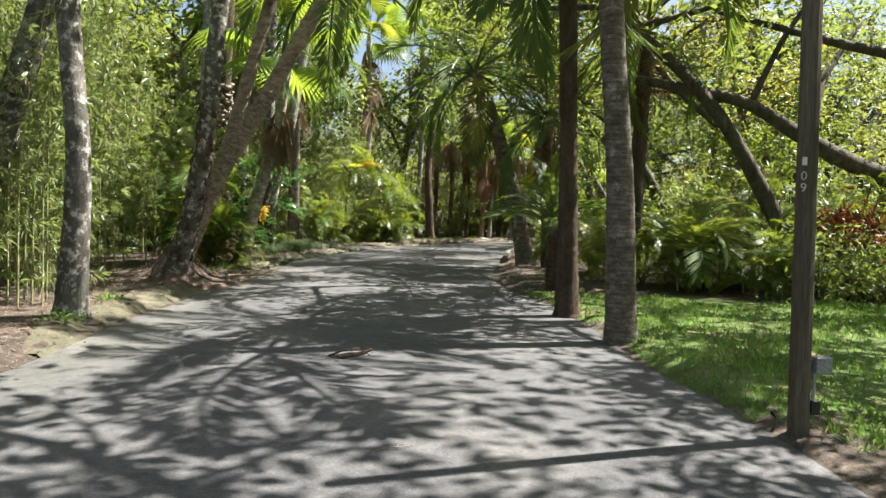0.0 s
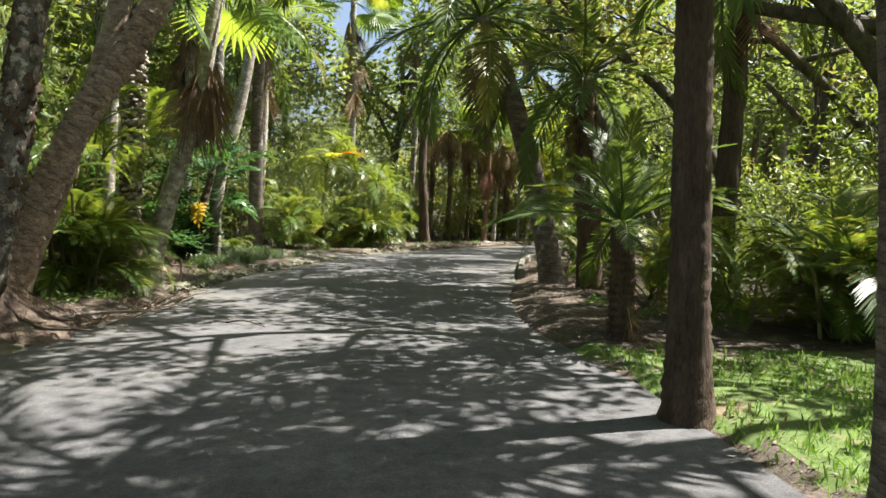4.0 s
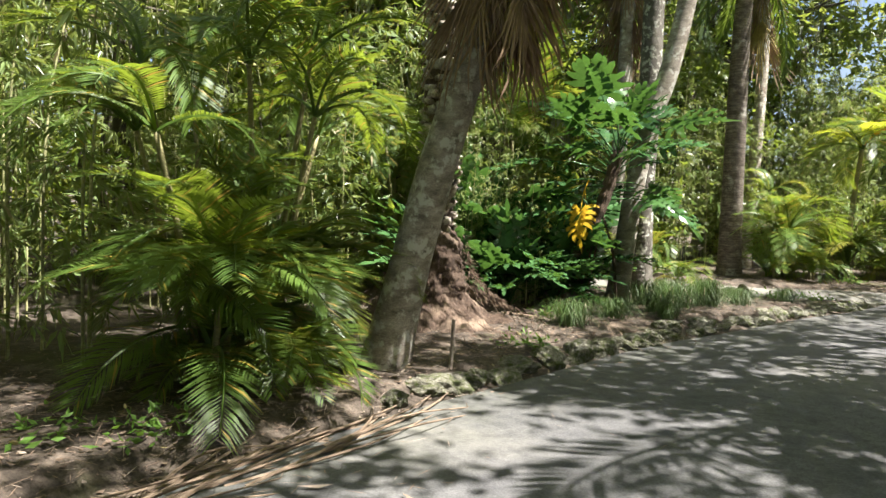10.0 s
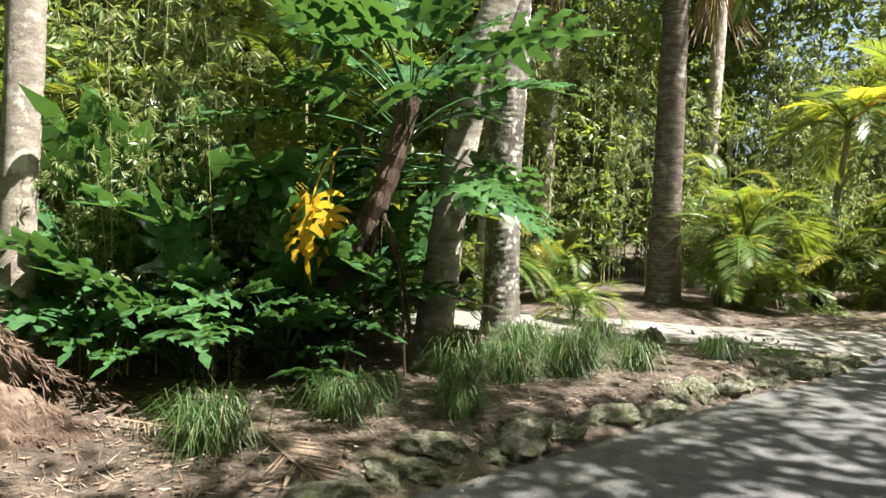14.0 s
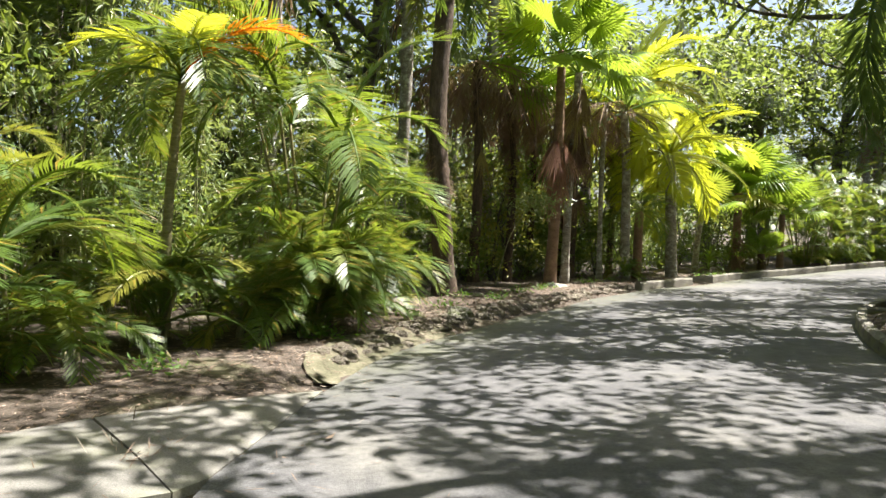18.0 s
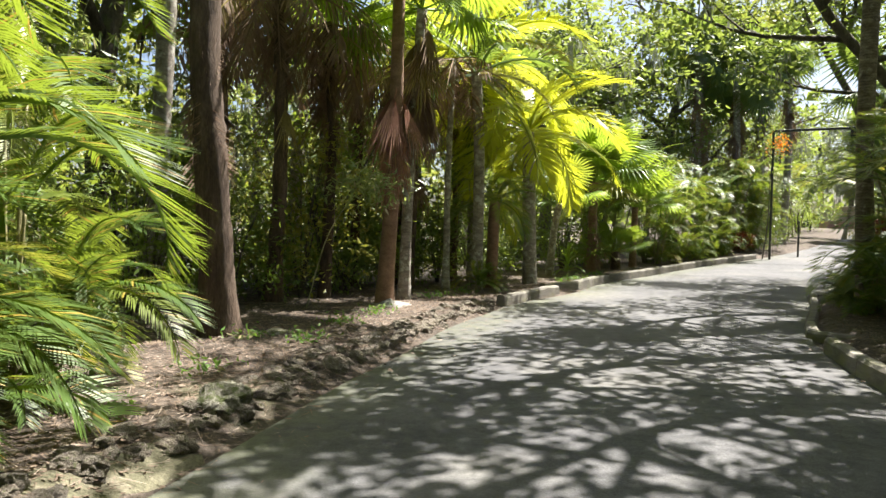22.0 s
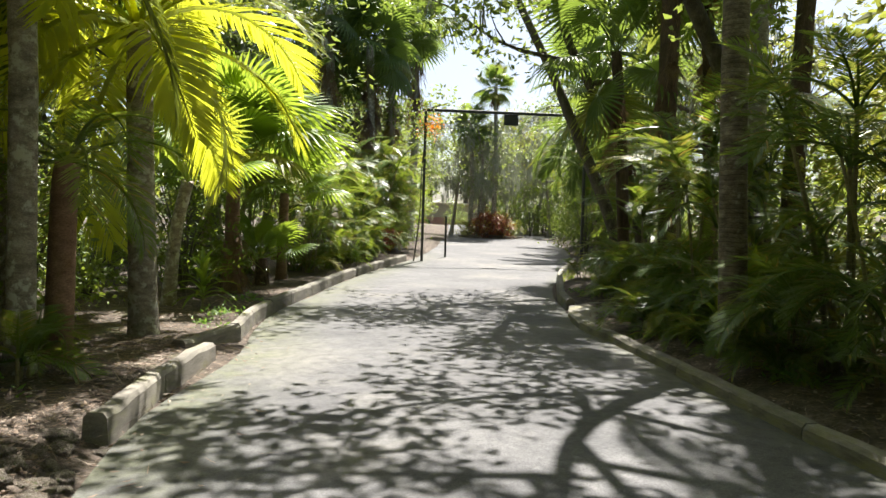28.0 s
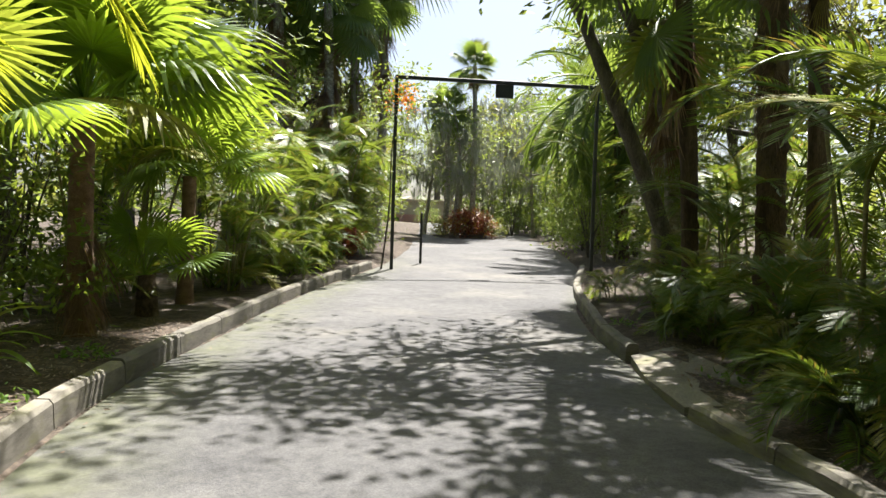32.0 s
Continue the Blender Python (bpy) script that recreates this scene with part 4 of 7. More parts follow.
def put(kinds, spots, seed, lo=0.85, hi=1.15, label=None):
    """Set copies of some kinds of plant at spots (x, y[, size]); the first of each kind is set too."""
    rng = np.random.default_rng(seed)
    for i, s in enumerate(spots):
        k = kinds[i % len(kinds)]
        size = s[2] if len(s) > 2 else rng.uniform(lo, hi)
        m = pose(s[0], s[1], gz(s[0], s[1]) - 0.03, 0, 0, rng.uniform(0, 360)) @ Matrix.Scale(size, 4)
        if k.name in PLACED:
            copy_thing(k, m)
        else:
            PLACED.add(k.name)
            k.matrix_basis = Matrix.LocRotScale(*m.decompose()[:2], None)


def off_road(spots, gap):
    if not spots:
        return []
    a = np.array([s[:2] for s in spots])
    g = np.maximum(side_gap(a[:, 0], a[:, 1], EDGE_L), -side_gap(a[:, 0], a[:, 1], EDGE_R))
    return [s for s, d in zip(spots, g) if d > gap]


# ---- first stretch: pole, palms on the lawn, bamboo ----
z0 = gz(2.52, 5.0)
pole = thing("utility_pole", 2.52, 5.0, z0, "dark weathered wooden pole with small metal numbers", "pole")
g = Geo()
g.tube([(0, 0, -0.2), (0.0, 0, 0.0), (-0.03, 0.02, 2.0), (-0.09, 0.05, 5.6)], [0.076, 0.072, 0.068, 0.06], 12, 0.02, np.random.default_rng(3))
part("shaft", g.mesh("shaft", M_POLE), pole)
g = Geo()
g.box((-0.055, -0.035, -0.06), (0.055, 0.035, 0.06), 0.008)
jb = part("junction_box", g.mesh("junction_box", M_GREYBOX), pole, pose(0.125, -0.03, 0.5), "small grey plastic junction box")
g = Geo()
g.box((-0.05, -0.043, -0.054), (0.05, -0.0355, 0.054), 0.003)
part("cover", g.mesh("cover", M_GREYBOX), jb)
g = Geo()
g.box((-0.03, -0.03, -0.05), (0.03, 0.03, 0.05), 0.006)
part("outlet_box", g.mesh("outlet_box", M_STEEL), pole, pose(0.09, -0.02, 0.2), "small dark outlet box near the ground")
g = Geo()
g.tube([(0.075, -0.03, 0.22), (0.08, -0.03, 0.44)], [0.011, 0.011], 6)
part("conduit", g.mesh("conduit", M_GREYBOX), pole, None, "thin grey conduit")
for ch, h in (("0", 1.77), ("9", 1.69)):
    cu = bpy.data.curves.new("digit", "FONT")
    cu.body, cu.size, cu.extrude, cu.align_x = ch, 0.085, 0.002, "CENTER"
    tmp = new("digit", cu)
    me = bpy.data.meshes.new_from_object(tmp.evaluated_get(bpy.context.evaluated_depsgraph_get()))
    bpy.data.objects.remove(tmp)
    me.materials.clear()
    me.materials.append(M_WHITE)
    part("digit", me, pole, pose(-0.075, -0.04, h, 90, 0, -35), "pale metal number")
g = Geo()
g.box((-0.015, -0.002, 0), (0.015, 0.002, 0.055), 0.001)
part("plate", g.mesh("plate", M_WHITE), pole, pose(-0.075, -0.04, 1.87, 0, 0, -35), "pale plate")

palm("palm_tree", (2.16, 8.6), [(2.08, 8.62, 1.8), (1.92, 8.7, 3.8), (1.75, 8.8, 6.6)], 0.17, 0.14, M_RING, "tall grey-brown ringed palm standing at the lawn's edge", DATE, 10, 3.4, (70, -70), 0.11, 0.03, 1, 0.05)
palm("palm_tree", (1.88, 10.75), [(1.82, 10.75, 2.0), (1.74, 10.7, 4.0), (1.62, 10.7, 6.3)], 0.145, 0.125, M_DARK, "dark slender date palm with old leaf stubs and hanging fronds", DATE, 14, 3.6, (70, -42), 0.14, 0.09, 2, 0.09, DEADF, 12, 1.3)
palm("palm_tree", (2.15, 13.75), [(2.12, 13.75, 0.7), (2.08, 13.7, 1.35)], 0.15, 0.13, M_DARK, "young date palm with a shaggy brown stem", DATE, 20, 1.5, (85, 10), 0.09, 0.3, 3, 0.05, DEADF, 16, 0.8, (0.6, 1.3))
palm("palm_tree", (2.3, 19.9), [(1.9, 19.95, 1.9), (1.3, 20.0, 3.9), (0.7, 20.05, 5.3)], 0.24, 0.17, M_RING, "palm leaning over the drive with a full shaggy crown", DATE, 20, 2.9, (70, -50), 0.13, 0.05, 4, 0.08, DEADF, 12, 1.8)
palm("palm_tree", (2.85, 19.0), [(2.75, 19.0, 2.0), (2.6, 19.1, 4.0)], 0.22, 0.2, M_DARK, "dark shaggy-stemmed date palm beside the drive", DATE, 22, 2.3, (70, -35), 0, 0.15, 5, 0.08, DEADF, 14, 1.6)
palm("palm_tree", (4.3, 16.5), [(4.35, 16.5, 2.0), (4.4, 16.4, 5.6)], 0.18, 0.16, M_DARK, "dark-stemmed date palm behind the lawn's edge", DATE, 13, 2.6, (70, -50), 0, 0.12, 6, 0.06, DEADF, 8, 1.5)
palm("palm_tree", (-4.5, 8.75), [(-4.42, 8.75, 1.9), (-4.5, 8.7, 3.5), (-4.75, 8.7, 7.0)], 0.16, 0.12, M_LICHEN, "slim grey tree trunk mottled with pale lichen", ARECA, 10, 2.0, (60, -20), 0, 0.04, 7, 0.07, category="tree")

# three stems rising from one mound of roots
mound = thing("root_mound", -4.95, 13.35, gz(-4.95, 13.35) - 0.05, "mound of brown matted palm roots and earth", "root mound")


def mound_mesh(name, r, h, seed, material, power=1.6, rough=0.09, lobes=5, amp=1.0):
    """A heap: steep in the middle, spreading out flat, lumpy all over."""
    rng = np.random.default_rng(seed)
    ph = rng.uniform(0, 6.28, 3)
    n, k = 64, 26
    vs = [(0, 0, h)]
    for j in range(1, k + 1):
        u = j / k
        for i in range(n):
            a = 2 * math.pi * i / n
            rr = r * u * (1 + amp * 0.12 * math.sin(lobes * a + ph[0]) * u + amp * 0.08 * math.sin((lobes * 2 + 1) * a + ph[1]))
            x, y = rr * math.cos(a), rr * math.sin(a)
            lump = noise.noise(Vector((x * 3 + seed, y * 3, u * 2))) * 1.2 + noise.noise(Vector((x * 9, y * 9 + seed, u * 6))) * 0.7 + noise.noise(Vector((x * 22, y * 22, seed))) * 0.45
            z = h * (1 - u) ** power + (lump * rough if u < 0.96 else -0.07)
            vs.append((x, y, z))
    fs = [(0, 1 + i, 1 + (i + 1) % n) for i in range(n)]
    for j in range(k - 1):
        fs += [(1 + j * n + i, 1 + (j + 1) * n + i, 1 + (j + 1) * n + (i + 1) % n, 1 + j * n + (i + 1) % n) for i in range(n)]
    g = Geo()
    g.add(vs, fs)
    return g.mesh(name, material, True)


part("earth_mass", mound_mesh("earth_mass", 1.0, 0.85, 6, M_MOUND, 2.2, 0.06, 6, 0.4), mound)
rng = np.random.default_rng(12)
for i in range(2):
    a = rng.uniform(5.6, 6.8)
    d = rng.uniform(0.9, 1.3)
    g = Geo()
    g.tube(bent([(0.3 * math.cos(a), 0.3 * math.sin(a), 0.3), (0.75 * math.cos(a + 0.1), 0.75 * math.sin(a + 0.1), 0.06), (d * math.cos(a + 0.25), d * math.sin(a + 0.25), 0.03)], 8), [0.038 - 0.004 * k for k in range(9)], 6, 0.35, rng)
    part("root", g.mesh("root", M_MOUND, True), mound)


def strands(parent, seed, n, r0, r1, zlo, zhi, label):
    """Loose fibres and rootlets hanging over a root mass."""
    r = np.random.default_rng(seed)
    a, u = r.uniform(0, 6.28, n), r.random(n)
    rad = r0 + (r1 - r0) * u ** 1.6
    c = np.stack([rad * np.cos(a), rad * np.sin(a), zhi + (zlo - zhi) * u ** 0.55], 1)
    d = unit(np.stack([np.cos(a), np.sin(a), np.full(n, -1.2)], 1) + r.normal(0, 0.55, (n, 3)))
    s = unit(np.cross(d, r.normal(size=(n, 3))))
    g = Geo()
    l = r.uniform(0.03, 0.13, n)
    g.add(*kites(c, d, s, l, r.uniform(0.004, 0.011, n)))
    part("root_fibre", g.mesh("root_fibre", M_ROOTLET), parent, None, label, "stuff")


strands(mound, 41, 1700, 0.3, 1.2, 0.04, 0.75, "tangle of dry brown rootlets")
stem_a = palm("palm_tree", (-4.9, 13.05), [(-4.68, 12.98, 0.65), (-4.45, 12.92, 1.5), (-4.33, 12.92, 2.3), (-4.2, 12.95, 3.4), (-3.9, 13.1, 7.0)], 0.185, 0.15, M_LICHEN, "upright palm stem patched with moss and pale bark", DATE, 8, 2.5, (75, -30), 0.13, 0.1, 11, 0.2)
stem_b = palm("palm_tree", (-5.05, 13.55), [(-4.83, 13.7, 0.7), (-4.5, 13.84, 1.65), (-4.1, 13.93, 2.5), (-3.6, 14.1, 3.4), (-2.2, 14.6, 6.2)], 0.185, 0.14, M_WARMRING, "leaning palm with deep ragged leaf scars", DATE, 11, 2.9, (75, -40), 0.12, 0.07, 12, 0.16, sides=20)
palm("palm_tree", (-5.2, 14.2), [(-4.96, 14.27, 0.8), (-4.64, 14.34, 1.65), (-4.42, 14.42, 2.4), (-4.15, 14.5, 3.3), (-3.2, 14.9, 7.2)], 0.155, 0.12, M_WARMRING, "pale palm stem with worn leaf scars rising behind the leaning one", DATE, 9, 2.6, (75, -35), 0.13, 0.06, 13, 0.12, sides=18)



def scale_meshes(name, material, seed, wide, high, out):
    """Ragged lips of old leaf bases: arcs of bark that stand off at their lower edge."""
    r = np.random.default_rng(seed)
    res = []
    for _ in range(4):
        n = 7
        vs = []
        for zz, oo in ((high, -0.3), (high * 0.45, 0.35), (0.0, 1.0), (-0.012, 0.55), (0.0, -0.5)):
            for i in range(n):
                f = i / (n - 1) * 2 - 1
                rag = r.normal(0, high * 0.14) if oo > 0.3 else 0
                vs.append((wide * f, out * oo * (1 - 0.9 * f * f) + r.normal(0, out * 0.12) - 0.35 * wide * f * f, zz - 0.35 * high * f * f * r.uniform(0.6, 1.4) + rag))
        g = Geo()
        g.add(vs, [(j * n + i, j * n + i + 1, (j + 1) * n + i + 1, (j + 1) * n + i) for j in range(4) for i in range(n - 1)])
        res.append(g.mesh(name, material, True))
    return res


def clad(root, line, r0, r1, kinds, name, step, around, lo, hi, seed, skip=0.0):
    """Set scales round a stem, row by row along its line."""
    r = np.random.default_rng(seed)
    pts = [Vector(p) for p in bent(line, 200)]
    d = lo
    while d < hi:
        i = min(range(200), key=lambda q: abs(pts[q].z - d))
        ax = (pts[i + 1] - pts[i]).normalized()
        rad = r0 + (r1 - r0) * i / 200
        for k in range(around):
            if r.random() < skip:
                continue
            a = 6.283 * (k + 0.5 * (int(d / step) % 2) + r.normal(0, 0.1)) / around
            o = Vector((math.cos(a), math.sin(a), 0))
            o = (o - ax * o.dot(ax)).normalized()
            x = o.cross(ax)
            m = Matrix((x, o, ax)).transposed().to_4x4()
            m.translation = pts[i] + o * rad + ax * r.normal(0, step * 0.22)
            part(name, kinds[int(r.integers(len(kinds)))], root, m @ pose(0, 0, 0, 0, r.normal(0, 9)) @ Matrix.Diagonal((r.uniform(0.8, 1.25), r.uniform(0.6, 1.3), r.uniform(0.7, 1.3), 1)))
        d += step


zb = gz(-5.05, 13.55) - 0.06
clad(stem_b, [(0, 0, 0)] + [(x + 5.05, y - 13.55, h - zb) for x, y, h in [(-4.83, 13.7, 0.7), (-4.5, 13.84, 1.65), (-4.1, 13.93, 2.5), (-3.6, 14.1, 3.4), (-2.2, 14.6, 6.2)]], 0.188, 0.142, scale_meshes("leaf_scar", M_WARMRING, 71, 0.1, 0.075, 0.034), "leaf_scar", 0.085, 6, 0.75, 3.7, 72)
za = gz(-4.9, 13.05) - 0.06
clad(stem_a, [(0, 0, 0)] + [(x + 4.9, y - 13.05, h - za) for x, y, h in [(-4.68, 12.98, 0.65), (-4.45, 12.92, 1.5), (-4.33, 12.92, 2.3), (-4.2, 12.95, 3.4), (-3.9, 13.1, 7.0)]], 0.188, 0.152, scale_meshes("bark_flake", M_DARK, 73, 0.055, 0.13, 0.03) + scale_meshes("bark_flake", M_BOOT, 74, 0.05, 0.11, 0.035)[:2], "bark_flake", 0.12, 5, 0.5, 3.6, 75, 0.12)

# ---- second stretch: skirted palm, date palm with leaf bases, philodendron ----
palm("palm_tree", (-5.0, 17.85), [(-4.68, 18.05, 1.6), (-4.32, 18.3, 3.1), (-4.15, 18.4, 4.2), (-4.0, 18.5, 5.6)], 0.17, 0.12, M_GREY, "smooth grey fan palm leaning, with a skirt of dead leaves", FAN, 9, 1.5, (80, -40), 0, 0.03, 14, 0.05, DEADFAN, 44, 1.15, (3.5, 4.4))
palm("palm_tree", (-7.0, 20.6), [(-6.9, 20.7, 3.0), (-6.8, 20.8, 8.6)], 0.13, 0.11, M_GREY, "slender grey fan palm with a high crown", FAN, 6, 1.2, (80, 0), 0, 0.03, 15, 0.04)

dx, dy = -6.15, 19.75
date = thing("date_palm", dx, dy, gz(dx, dy) - 0.05, "thick date palm clad in pale leaf bases above brown roots", "palm tree")
part("root_mass", mound_mesh("root_mass", 1.3, 0.75, 8, M_FIBRE, 2.4, 0.1), date, None, "spreading brown root mass")
g = Geo()
rng = np.random.default_rng(5)
g.tube(bent([(0, 0, 0.1), (0, 0, 0.6), (0.01, 0.02, 1.2)], 40), [0.42 - 0.0028 * i - 0.1 * max(0, (i - 30) / 10) ** 1.5 for i in range(41)], 40)
g.v[0] = np.array([(x * k, y * k, z) for x, y, z in g.v[0] for k in [1 + 0.22 * noise.noise(Vector((x * 5, y * 5, z * 5))) + 0.14 * noise.noise(Vector((x * 14, y * 14, z * 14))) + 0.09 * noise.noise(Vector((x * 34, y * 34, z * 30)))]])
part("root_collar", g.mesh("root_collar", M_FIBRE, True), date)
g = Geo()
g.tube(bent([(0, 0, 1.0), (0.04, 0.06, 3.0), (0.12, 0.15, 6.0), (0.2, 0.25, 9.0)], 24), [0.18] * 25, 14)
part("trunk", g.mesh("trunk", M_DARK, True), date)
strands(date, 42, 2600, 0.4, 1.4, 0.05, 1.1, "tangle of dry brown rootlets")
boots = []
for k in range(3):
    g = Geo()
    rb = np.random.default_rng(60 + k)
    vs, fs = [], []
    for j, (zz, hw, out) in enumerate([(-0.02, 0.055, 0.01), (0.03, 0.08, 0.045), (0.08, 0.085, 0.075), (0.12, 0.07, 0.09), (0.15, 0.05, 0.075)]):
        for f in (-1, -0.5, 0, 0.5, 1):
            vs.append((hw * f + rb.normal(0, 0.006), out * (1 - 0.75 * f * f) + rb.normal(0, 0.007), zz - 0.02 * abs(f) + rb.normal(0, 0.008)))
    fs = [(5 * j + i, 5 * j + i + 1, 5 * j + i + 6, 5 * j + i + 5) for j in range(4) for i in range(4)]
    vs += [(-0.04, 0.0, 0.14), (0, 0.0, 0.14), (0.04, 0.0, 0.14)]
    fs += [(20, 21, 22, 26, 25), (22, 23, 24, 27, 26)]
    g.add(vs, fs)
    boots.append(g.mesh("leaf_base", M_BOOT, True))
rows = 38
for j in range(rows):
    for i in range(8):
        a = 360 * i / 8 + (22.5 if j % 2 else 0) + j * 7 + rng.normal(0, 3)
        h = 1.06 + j * 0.096 + rng.normal(0, 0.022)
        c = (0.02 * h, 0.026 * h)
        part("leaf_base", boots[(i + j) % 3], date, pose(c[0], c[1], h + rng.normal(0, 0.02), 0, 0, a) @ pose(0, 0.162, 0, rng.normal(-22, 14), rng.normal(0, 16), rng.normal(0, 12)) @ Matrix.Diagonal((rng.uniform(0.75, 1.25), rng.uniform(0.5, 1.0), rng.uniform(0.45, 0.85), 1)))
crown(date, (0.2, 0.25, 9.0), DATE, 6, 3.4, (80, -30), 19)

# tree philodendron
ph = thing("philodendron", -5.75, 22.75, gz(-5.75, 22.75), "tree philodendron with large glossy cut leaves on a leaning stem", "plant")
g = Geo()
g.tube(bent([(-0.35, -0.3, -0.1), (-0.2, -0.2, 0.6), (0.1, 0.05, 1.4), (0.25, 0.2, 2.15)], 24), [0.085 * (1 + 0.12 * (i % 2)) for i in range(25)], 9, 0.15, rng)
part("stem", g.mesh("stem", M_DARK), ph)
for i in [i for i in range(38) if i < 21 or abs((i * 137.5 + 60 + 180) % 360 - 180) > 36]:
    g_p = 62 - 95 * (i / 38) + rng.normal(0, 10)
    part("leaf", PHILO[i % 3], ph, aim(i * 137.5, g_p, rng.normal(0, 15), rng.uniform(0.85, 1.15) * (0.8 if (i * 137.5 + 40) % 360 < 190 else 1.0), (0.25 * (0.6 + 0.4 * (1 - i / 38)), 0.2, 2.15 - 0.7 * i / 38)))
for i in range(10):
    a = rng.uniform(0, 6.28)
    g = Geo()
    g.tube(bent([(0.1, 0.05, 1.3), (0.1 + 0.2 * math.cos(a), 0.05 + 0.2 * math.sin(a), 0.7), (0.05 + 0.35 * math.cos(a), 0.35 * math.sin(a), -0.05)], 8), [0.012] * 9, 5)
    part("aerial_root", g.mesh("aerial_root", M_FIBRE), ph)
yl = lobed_mesh("yellow_leaf", M_YELLOW, 99, 0.5, 6)
part("yellow_leaf", yl, ph, aim(-75, -52, 10, 0.95, (0.14, -0.42, 1.72)), "withered bright yellow leaf")
part("yellow_leaf", yl, ph, aim(-60, -68, -20, 0.7, (0.1, -0.45, 1.6)))


def philo_bush(seed, n, size, label):
    r = np.random.default_rng(seed)
    root = thing("philodendron_bush", 0, 0, 0, label, "plant", "low philodendrons")
    for i in range(n):
        part("leaf", PHILO[i % 3], root, aim(i * 137.5, 80 - 65 * i / n + r.normal(0, 8), r.normal(0, 15), size * r.uniform(0.8, 1.2), (0, 0, -0.03 + 0.25 * r.random())))
    return root


put([philo_bush(1, 24, 0.78, "low bush of dark glossy cut leaves")], [(-6.6, 22.0), (-6.6, 23.3, 0.9), (-6.5, 22.6, 1.3), (-7.0, 23.6, 1.35), (-6.3, 21.5, 1.0), (-7.0, 21.4, 1.25), (-5.95, 22.1, 0.85), (-7.3, 22.4, 1.7)], 3)

palm("palm_tree", (-5.74, 23.53), [(-5.6, 23.63, 1.55), (-5.43, 23.75, 2.7), (-5.1, 24.0, 4.2), (-4.4, 24.6, 9.5)], 0.16, 0.13, M_GREY, "pale leaning palm with smooth ringed bark", FAN, 6, 1.2, (80, 0), 0.14, 0.025, 21, 0.04)
palm("palm_tree", (-6.14, 25.18), [(-6.16, 25.18, 1.9), (-6.13, 25.23, 4.0), (-6.1, 25.2, 9.6)], 0.2, 0.17, M_LICHEN, "stout grey palm with flaking ringed bark", FAN, 7, 1.3, (80, 0), 0.12, 0.045, 22, 0.06)
palm("palm_tree", (-6.1, 29.4), [(-6.1, 29.4, 2.6), (-6.08, 29.4, 5.0), (-6.0, 29.4, 7.2)], 0.24, 0.16, M_RING, "straight grey palm with close rings", DATE, 18, 3.0, (80, -40), 0.12, 0.03, 23, 0.06)

for k, (x, y, h) in enumerate([(-7.6, 26.8, 8.5), (-7.0, 33.2, 10.0), (-4.2, 37.6, 10.5), (-1.6, 41.2, 11.0), (-9.0, 30.4, 9.5), (1.0, 44.6, 11.0)]):
    palm("tall_fan_palm", (x, y), [(x + 0.2, y, h * 0.5), (x + 0.1, y + 0.2, h)], 0.16, 0.13, M_GREY, "tall grey fan palm with a long brown skirt", FAN, 14, 1.6, (85, -30), 0, 0.04, 130 + k, 0.04, DEADFAN, 20, 1.6, (h * 0.66, h), category="palm tree")

# orange-leaved young palm
op = palm("palm_tree", (-4.4, 32.2), [(-4.36, 32.2, 1.5), (-4.25, 32.3, 2.9)], 0.06, 0.045, M_CANE, "slender young palm with one orange frond", ARECA, 8, 1.7, (80, 0), 0.13, 0.08, 24, 0.02)
for i in range(4):
    part("yellow_frond", GOLD[i % 3], op, aim(40 + 85 * i, 62 - 6 * i, 0, 1.5, (0.15, 0.1, 3.0)), "yellow-green frond")
part("orange_frond", ORANGEF, op, aim(-15, 52, 0, 1.6, (0.15, 0.1, 3.0)), "orange withering frond")
part("orange_frond", ORANGEF, op, aim(30, 58, 0, 1.1, (0.15, 0.1, 3.0)))

# ---- third stretch: dark thicket, red-stemmed palm, sunlit palms ----
palm("dark_tree", (-0.68, 38.0), [(-0.8, 38.0, 1.9), (-0.9, 38.0, 3.7), (-0.7, 38.2, 7.0)], 0.2, 0.17, M_DARK, "dark rough-barked trunk hung with fibres", DATE, 12, 2.6, (60, -40), 0, 0.08, 31, 0.12, DEADF, 10, 1.3, (2.0, 4.5), category="tree")
palm("palm_tree", (2.1, 40.9), [(2.22, 40.88, 2.3), (2.26, 40.88, 4.6), (2.3, 41.0, 5.6)], 0.13, 0.1, M_REDBARK, "reddish fan palm with a hanging skirt of dead leaves", FAN, 12, 1.4, (80, -20), 0.12, 0.03, 32, 0.05, REDFAN, 34, 1.1, (2.9, 3.9))
palm("palm_tree", (2.62, 41.5), [(2.7, 41.5, 2.4), (2.85, 41.45, 5.2)], 0.1, 0.09, M_GREY, "thin grey palm stem", FAN, 10, 1.3, (80, -20), 0, 0.05, 33, 0.04, DEADFAN, 30, 1.2, (3.6, 5.2))
palm("palm_tree", (4.0, 43.1), [(4.02, 43.15, 2.4), (4.1, 43.2, 4.8)], 0.07, 0.06, M_GREY, "thin grey stem among roots", DEADF, 12, 1.6, (20, -70), 0, 0.05, 34, 0.03)
palm("palm_tree", (4.75, 43.25), [(4.77, 43.3, 2.8), (4.7, 43.4, 4.6)], 0.12, 0.11, M_GREY, "upright grey palm stem beside the kerb", DATE, 14, 2.5, (70, -30), 0, 0.03, 35, 0.03)
